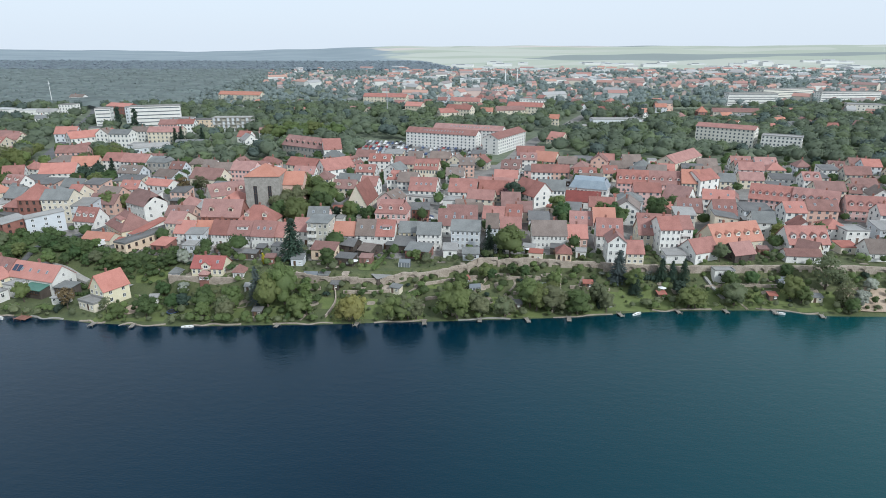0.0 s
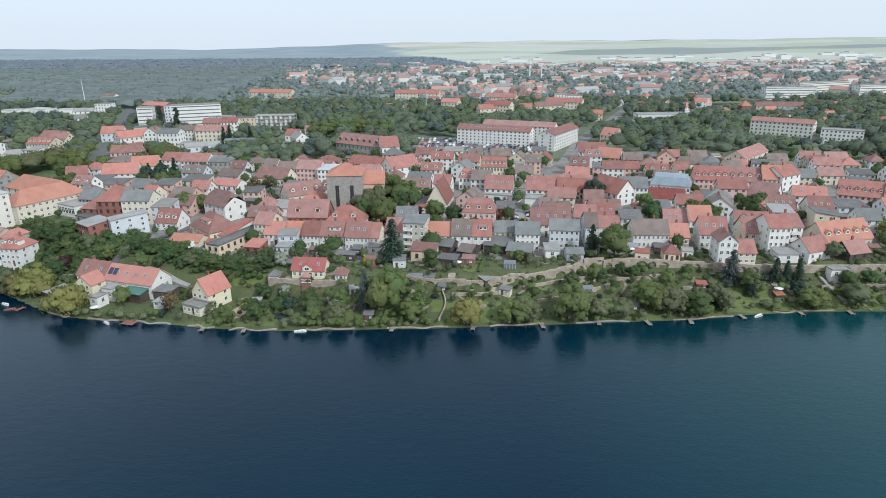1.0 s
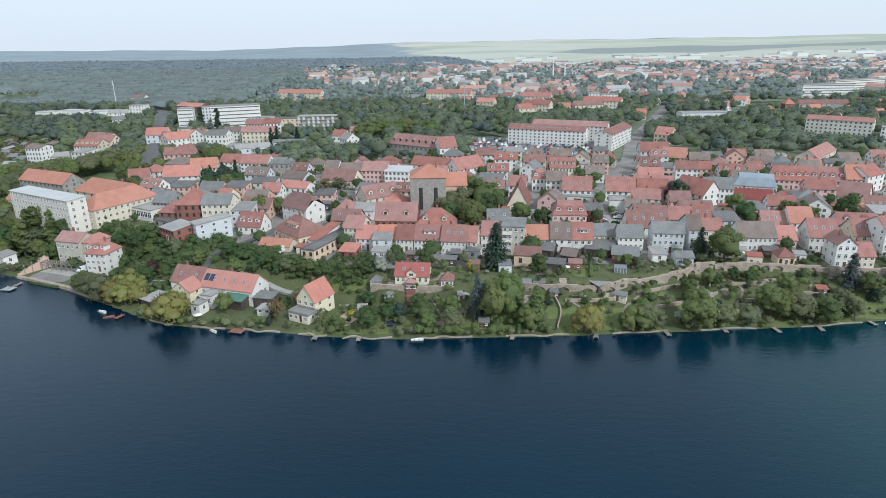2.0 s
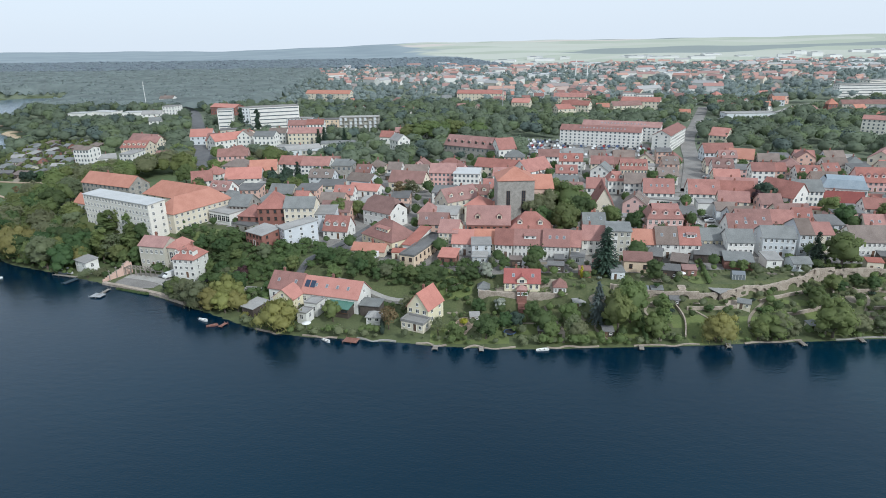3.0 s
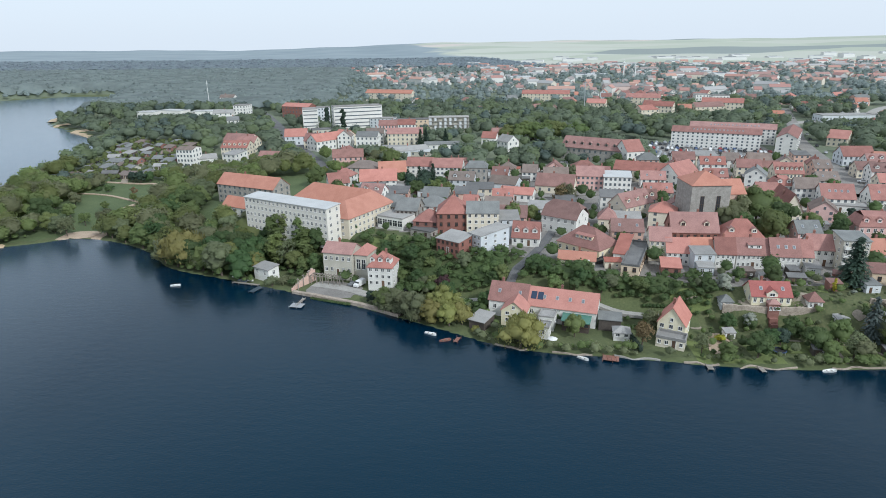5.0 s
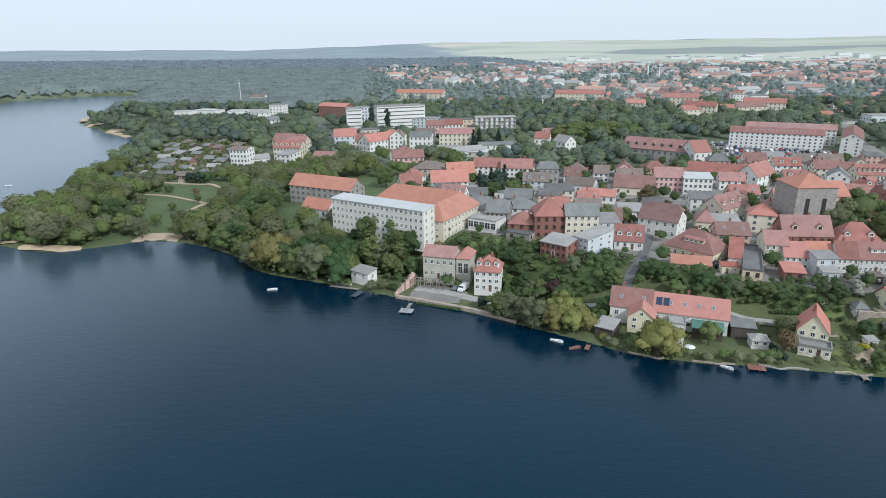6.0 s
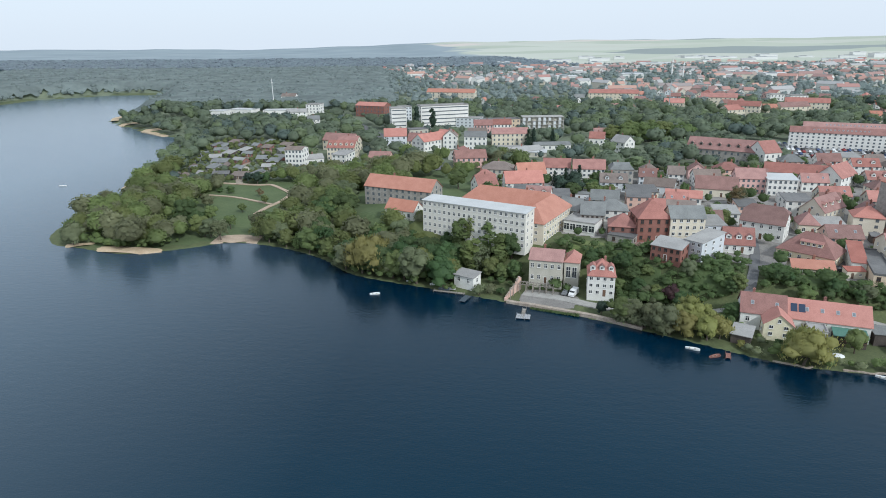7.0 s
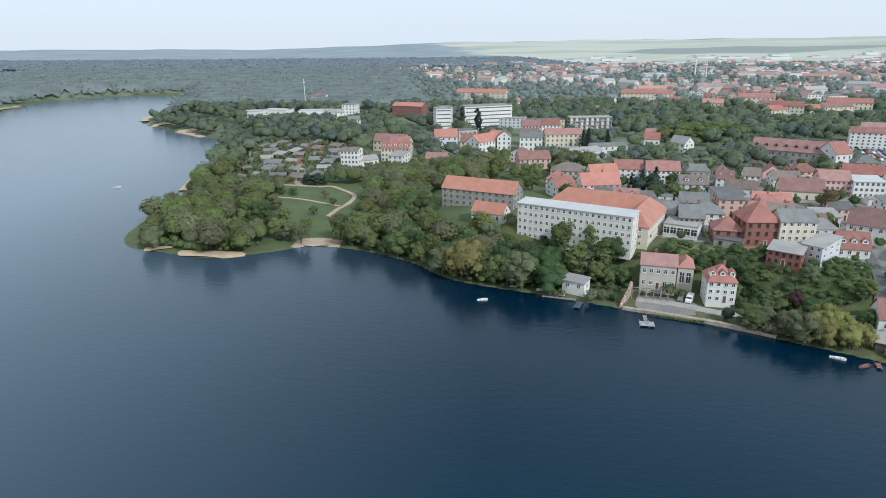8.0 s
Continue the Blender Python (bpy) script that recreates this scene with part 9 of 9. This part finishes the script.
# ---- gardens: beds, paths, hedges, glasshouses and terraces ----
def hedge(x0, y0, x1, y1, wide, high, leaf, label):
    """A clipped hedge between two places."""
    root = new("hedge")
    tagged(root, label, "hedge")
    n = max(int(math.hypot(x1 - x0, y1 - y0) / 0.9), 3)
    r2 = np.random.default_rng(int(abs(x0 * 7 + y0 * 3)) + 5)
    cs, rs = [], []
    for i in range(n):
        u = i / (n - 1)
        x, y = x0 + (x1 - x0) * u, y0 + (y1 - y0) * u
        cs.append((x, y, float(height(x, y)) + high * 0.5))
        rs.append((wide * 0.55, wide * 0.55, high * 0.55))
    crown = new("foliage", leaf_mesh("foliage", leaf_cloud(r2, cs, rs, 42 * n, 0.34), lobes(r2, cs, rs, False, 0.9), [LEAVES[leaf]]))
    crown.parent = root
    v, f = [], []
    for x, y, z in cs[::3]:
        limb(v, f, (x, y, z - high * 0.6), (x, y, z + high * 0.2), 0.05, 0.03, 5)
    mesh_object("stems", v, f, BARK, root)


hedge(-30.5, 201.5, -26.5, 222, 1.3, 1.7, "light", "long clipped light green hedge between two gardens")
hedge(-126.5, 207.5, -119, 206.5, 1.3, 1.3, "broad", "low clipped hedge below the flat-roofed house")
hedge(-139, 198.5, -131, 198, 1.2, 1.6, "broad", "dark clipped hedge along the lane")
hedge(-133.5, 183.5, -134.5, 192, 1.4, 2.6, "conifer", "dark conifer hedge beside the lakeside house")
hedge(-56, 178.5, -55, 190, 1.4, 2.0, "broad", "hedge running down to the lake")
hedge(-20, 181, -17, 192, 1.3, 1.8, "broad", "hedge running down to the lake")
hedge(46, 189, 47, 203, 1.4, 2.0, "conifer", "dark hedge between lakeside gardens")
hedge(58, 205, 74, 205, 1.3, 2.4, "conifer", "dark clipped yew hedge below the wall")
hedge(-236, 221.5, -222, 215.8, 1.2, 1.0, "broad", "low hedge above the quay wall")
hedge(-212, 224, -205, 222, 1.4, 1.6, "broad", "clipped hedge beside the white villa")
hedge(12, 216, 24, 215, 1.4, 1.6, "light", "garden hedge behind the town wall")


def glasshouse(x, y, turn, w, d, label):
    """A small glasshouse: a frame with a gabled glass skin."""
    root = new("glasshouse")
    root.matrix_basis = pose(x, y, float(height(x, y)), 0, 0, turn)
    tagged(root, label, "glasshouse")
    v, f, rv, rf, top = shell(w, d, 1.7, "gable", 0.9, 0.05)
    mesh_object("glass_walls", v, f, PALE_GLASS, root)
    mesh_object("glass_roof", rv, rf, PALE_GLASS, root, weld=True)
    bar = boxes_mesh("bar", [(-0.04, -0.04, 0, 0.04, 0.04, 1.75)], [FRAME_WHITE])
    for i in range(int(w) + 1):
        part("bar", bar, root, pose(i * w / int(w), -0.03, 0))


glasshouse(-55, 199.5, -5, 5, 3, "small glasshouse on the garden terrace")
glasshouse(-22, 205, -8, 4, 2.6, "small glasshouse behind the town wall")
glasshouse(3, 195, 10, 4, 2.6, "small glasshouse on the garden slope")
glasshouse(112, 203, 0, 5, 3, "small glasshouse in a lakeside garden")
BEDS = scatter(900, -115, 235, 182, 224, lambda x, y, d: 9 < d < 48, 5.0, 1.5, 1.0)
for k, (x, y) in enumerate(BEDS[:80]):
    patch_of("garden_bed", x, y, 2.5 + 4 * rng.random(), 1.6 + 2.4 * rng.random(), rng.normal() * 14, [EARTH, EARTH, LAWN, STONE_WALL][k % 4], ["dug garden bed of brown earth", "dug garden bed of brown earth", "small patch of mown lawn", "paved garden seating place"][k % 4], 0.10 + 0.004 * (k % 5))
for pts in ([(-52, 179), (-50, 186), (-53, 192), (-49, 197)], [(-36, 180), (-33, 187), (-38, 193)], [(-24, 182), (-22, 190), (-15, 197)], [(16, 184), (14, 192), (19, 200), (17, 208)], [(42, 187), (40, 196), (44, 206)], [(96, 190), (95, 199), (99, 207)], [(-80, 178), (-79, 188), (-83, 198)], [(-66, 178), (-69, 188), (-64, 197)]):
    road("path", pts, 0.8, EARTH, "narrow stepped garden path", -0.1)
for k, (x, y) in enumerate(scatter(160, -110, 130, 179, 200, lambda x, y, d: 4 < d < 22, 12.0, 2.0, 1.0)[:16]):
    wall, roof = [("darkwood", "darkflat"), ("white", "greyflat"), ("darkwood", "rust"), ("cream", "slate")][k % 4]
    shed(x, y, rng.normal() * 15, 2.6 + 1.2 * rng.random(), 2.4, 2.0, wall, roof, ["dark wooden garden hut with a felt roof", "white garden hut with a grey roof", "brown garden hut with a rusty roof", "cream garden hut with a slate roof"][k % 4])


def parasol(x, y, label):
    root = new("parasol")
    root.matrix_basis = pose(x, y, float(height(x, y)))
    tagged(root, label, "parasol", "parasols in gardens")
    v, f = [], []
    limb(v, f, (0, 0, 0), (0, 0, 2.3), 0.04, 0.03, 6)
    mesh_object("pole", v, f, STEEL, root)
    v, f = [(0, 0, 2.5)], []
    for i in range(8):
        v.append((1.5 * math.cos(i * 0.785), 1.5 * math.sin(i * 0.785), 2.05))
    for i in range(8):
        f.append((0, 1 + i, 1 + (i + 1) % 8))
    ob = mesh_object("canopy", v, f, BOAT_WHITE, root)
    ob.modifiers.new("cloth", "SOLIDIFY").thickness = 0.03


def trampoline(x, y, r):
    root = new("trampoline")
    root.matrix_basis = pose(x, y, float(height(x, y)))
    tagged(root, "round garden trampoline with a black mat and blue edge", "trampoline")
    v, f = [], []
    n = 20
    for q, z in ((r, 0.72), (r, 0.8), (r * 0.84, 0.82), (r * 0.84, 0.74)):
        v += [(q * math.cos(6.2832 * i / n), q * math.sin(6.2832 * i / n), z) for i in range(n)]
    for k in range(4):
        for i in range(n):
            j, m = (i + 1) % n, (k + 1) % 4
            f.append((k * n + i, k * n + j, m * n + j, m * n + i))
    mesh_object("edge_pad", v, f, PAINTS[3], root)
    v = [(r * 0.83 * math.cos(6.2832 * i / n), r * 0.83 * math.sin(6.2832 * i / n), z) for z in (0.74, 0.77) for i in range(n)]
    f = [tuple(range(n - 1, -1, -1)), tuple(range(n, 2 * n))] + [(i, (i + 1) % n, n + (i + 1) % n, n + i) for i in range(n)]
    mesh_object("mat", v, f, TYRE, root)
    leg = fixed("trampoline_leg", lambda: boxes_mesh("leg", [(-0.04, -0.04, -0.2, 0.04, 0.04, 0.73)], [STEEL]))
    for i in range(6):
        part("leg", leg, root, pose(r * 0.95 * math.cos(i * 1.047), r * 0.95 * math.sin(i * 1.047), 0))


trampoline(-95.1, 184.1, 1.9)
shed(-49.5, 198.6, -6, 3.6, 3.0, 2.3, "brick", "slate", "small reddish garden hut on the old wall")
parasol(-157.5, 187.6, "white garden parasol by the lakeside lawn")
parasol(-38, 206, "white garden parasol on the terrace lawn")
parasol(70, 199, "white garden parasol on a lakeside lawn")
parasol(26, 220, "white garden parasol behind the town wall")


def balcony(house_ob, x, z, w):
    """A slab with a front and two cheeks, on a house's front."""
    me = fixed(("balcony", round(w, 1)), lambda: boxes_mesh("balcony", [(-w / 2, -1.3, -0.12, w / 2, -0.004, 0.0), (-w / 2, -1.3, 0.0, w / 2, -1.22, 0.95), (-w / 2, -1.22, 0.0, -w / 2 + 0.08, -0.004, 0.95), (w / 2 - 0.08, -1.22, 0.0, w / 2, -0.004, 0.95)], [WALLS["white"]]))
    part("balcony", me, house_ob, pose(x, 0, z), "white balcony parapet")


for ob in [o for o in scene.objects if o.name.startswith("apartment_house")]:
    for fl in (1, 2, 3):
        balcony(ob, 1.9, fl * 2.75, 3.2)
for ob in [o for o in scene.objects if o.get("label", "").startswith("tall white four-storey house with balconies")]:
    for fl in (1, 2, 3):
        balcony(ob, 2.6, fl * 2.55, 3.6)
# solar panels on the long lakeside house
for ob in [o for o in scene.objects if o.get("label", "").startswith("long white lakeside house")]:
    a = math.degrees(math.atan2(4.3, 4.8))
    me = boxes_mesh("solar_panel", [(-0.85, -1.3, 0, 0.85, 1.3, 0.06)], [plain("solar_glass", (0.025, 0.04, 0.075), 0.12)])
    part("solar_panel", me, ob, pose(2.0, 2.4, 4.2 + 0.14 + 2.4 * 4.3 / 4.8 + 0.08, a, 0, 0), "dark blue solar panel")
    part("solar_panel", me, ob, pose(4.1, 2.4, 4.2 + 0.14 + 2.4 * 4.3 / 4.8 + 0.08, a, 0, 0), "dark blue solar panel")

# the villa's gabled bay, porch and the brick stair tower down the terrace
def stair_tower():
    v, f = [], []
    box(v, f, 0, 2.2, 0, 2.8, 4.4, 4.2)
    box(v, f, 0.2, 1.1, 0, 2.6, 2.196, 2.8)
    box(v, f, 0.4, 0, 0, 2.4, 1.096, 1.4)
    return v, f


for ob in [o for o in scene.objects if o.get("label", "").startswith("cream lakeside villa")]:
    bay = part("gable_bay", dormer_mesh(3.2, "cream", "brightred"), ob, pose(5.6, -0.3, 2.9))
    part("window", window_mesh(1.5, 1.1, False, True)[0], bay, pose(0, 0, 0.2))
    v, f, rv, rf, top = shell(3.2, 2.2, 3.0, "hip", 1.1, 0.2)
    porch = mesh_object("porch", v, f, WALLS["brick"], ob)
    porch.matrix_basis = pose(4.0, -2.9, -1.2)
    stair = mesh_object("stair_tower", *stair_tower(), WALLS["brick"], ob)
    stair.matrix_basis = pose(4.2, -5.2, -5.4)
    mesh_object("porch_roof", rv, rf, ROOFS["red"], porch, weld=True)
    for k in range(3):
        part("window", window_mesh(0.9, 1.1, False, True)[0], porch, pose(0.6 + 1.2 * k, 0, 1.0))

# dry reeds along the far bays
for line in ([(-1000, 768), (-1180, 726), (-1330, 702)], [(-1420, 686), (-1600, 664), (-1800, 640)], [(-962, 925), (-948, 858), (-975, 800)], [(-512, 560), (-524, 588), (-560, 622), (-588, 646)], [(-668, 730), (-682, 765), (-677, 806)], [(-466, 392), (-478, 440), (-487, 476)]):
    road("reed_bed", line, 8, REED, "pale dry reeds along the lake shore", 0.3)
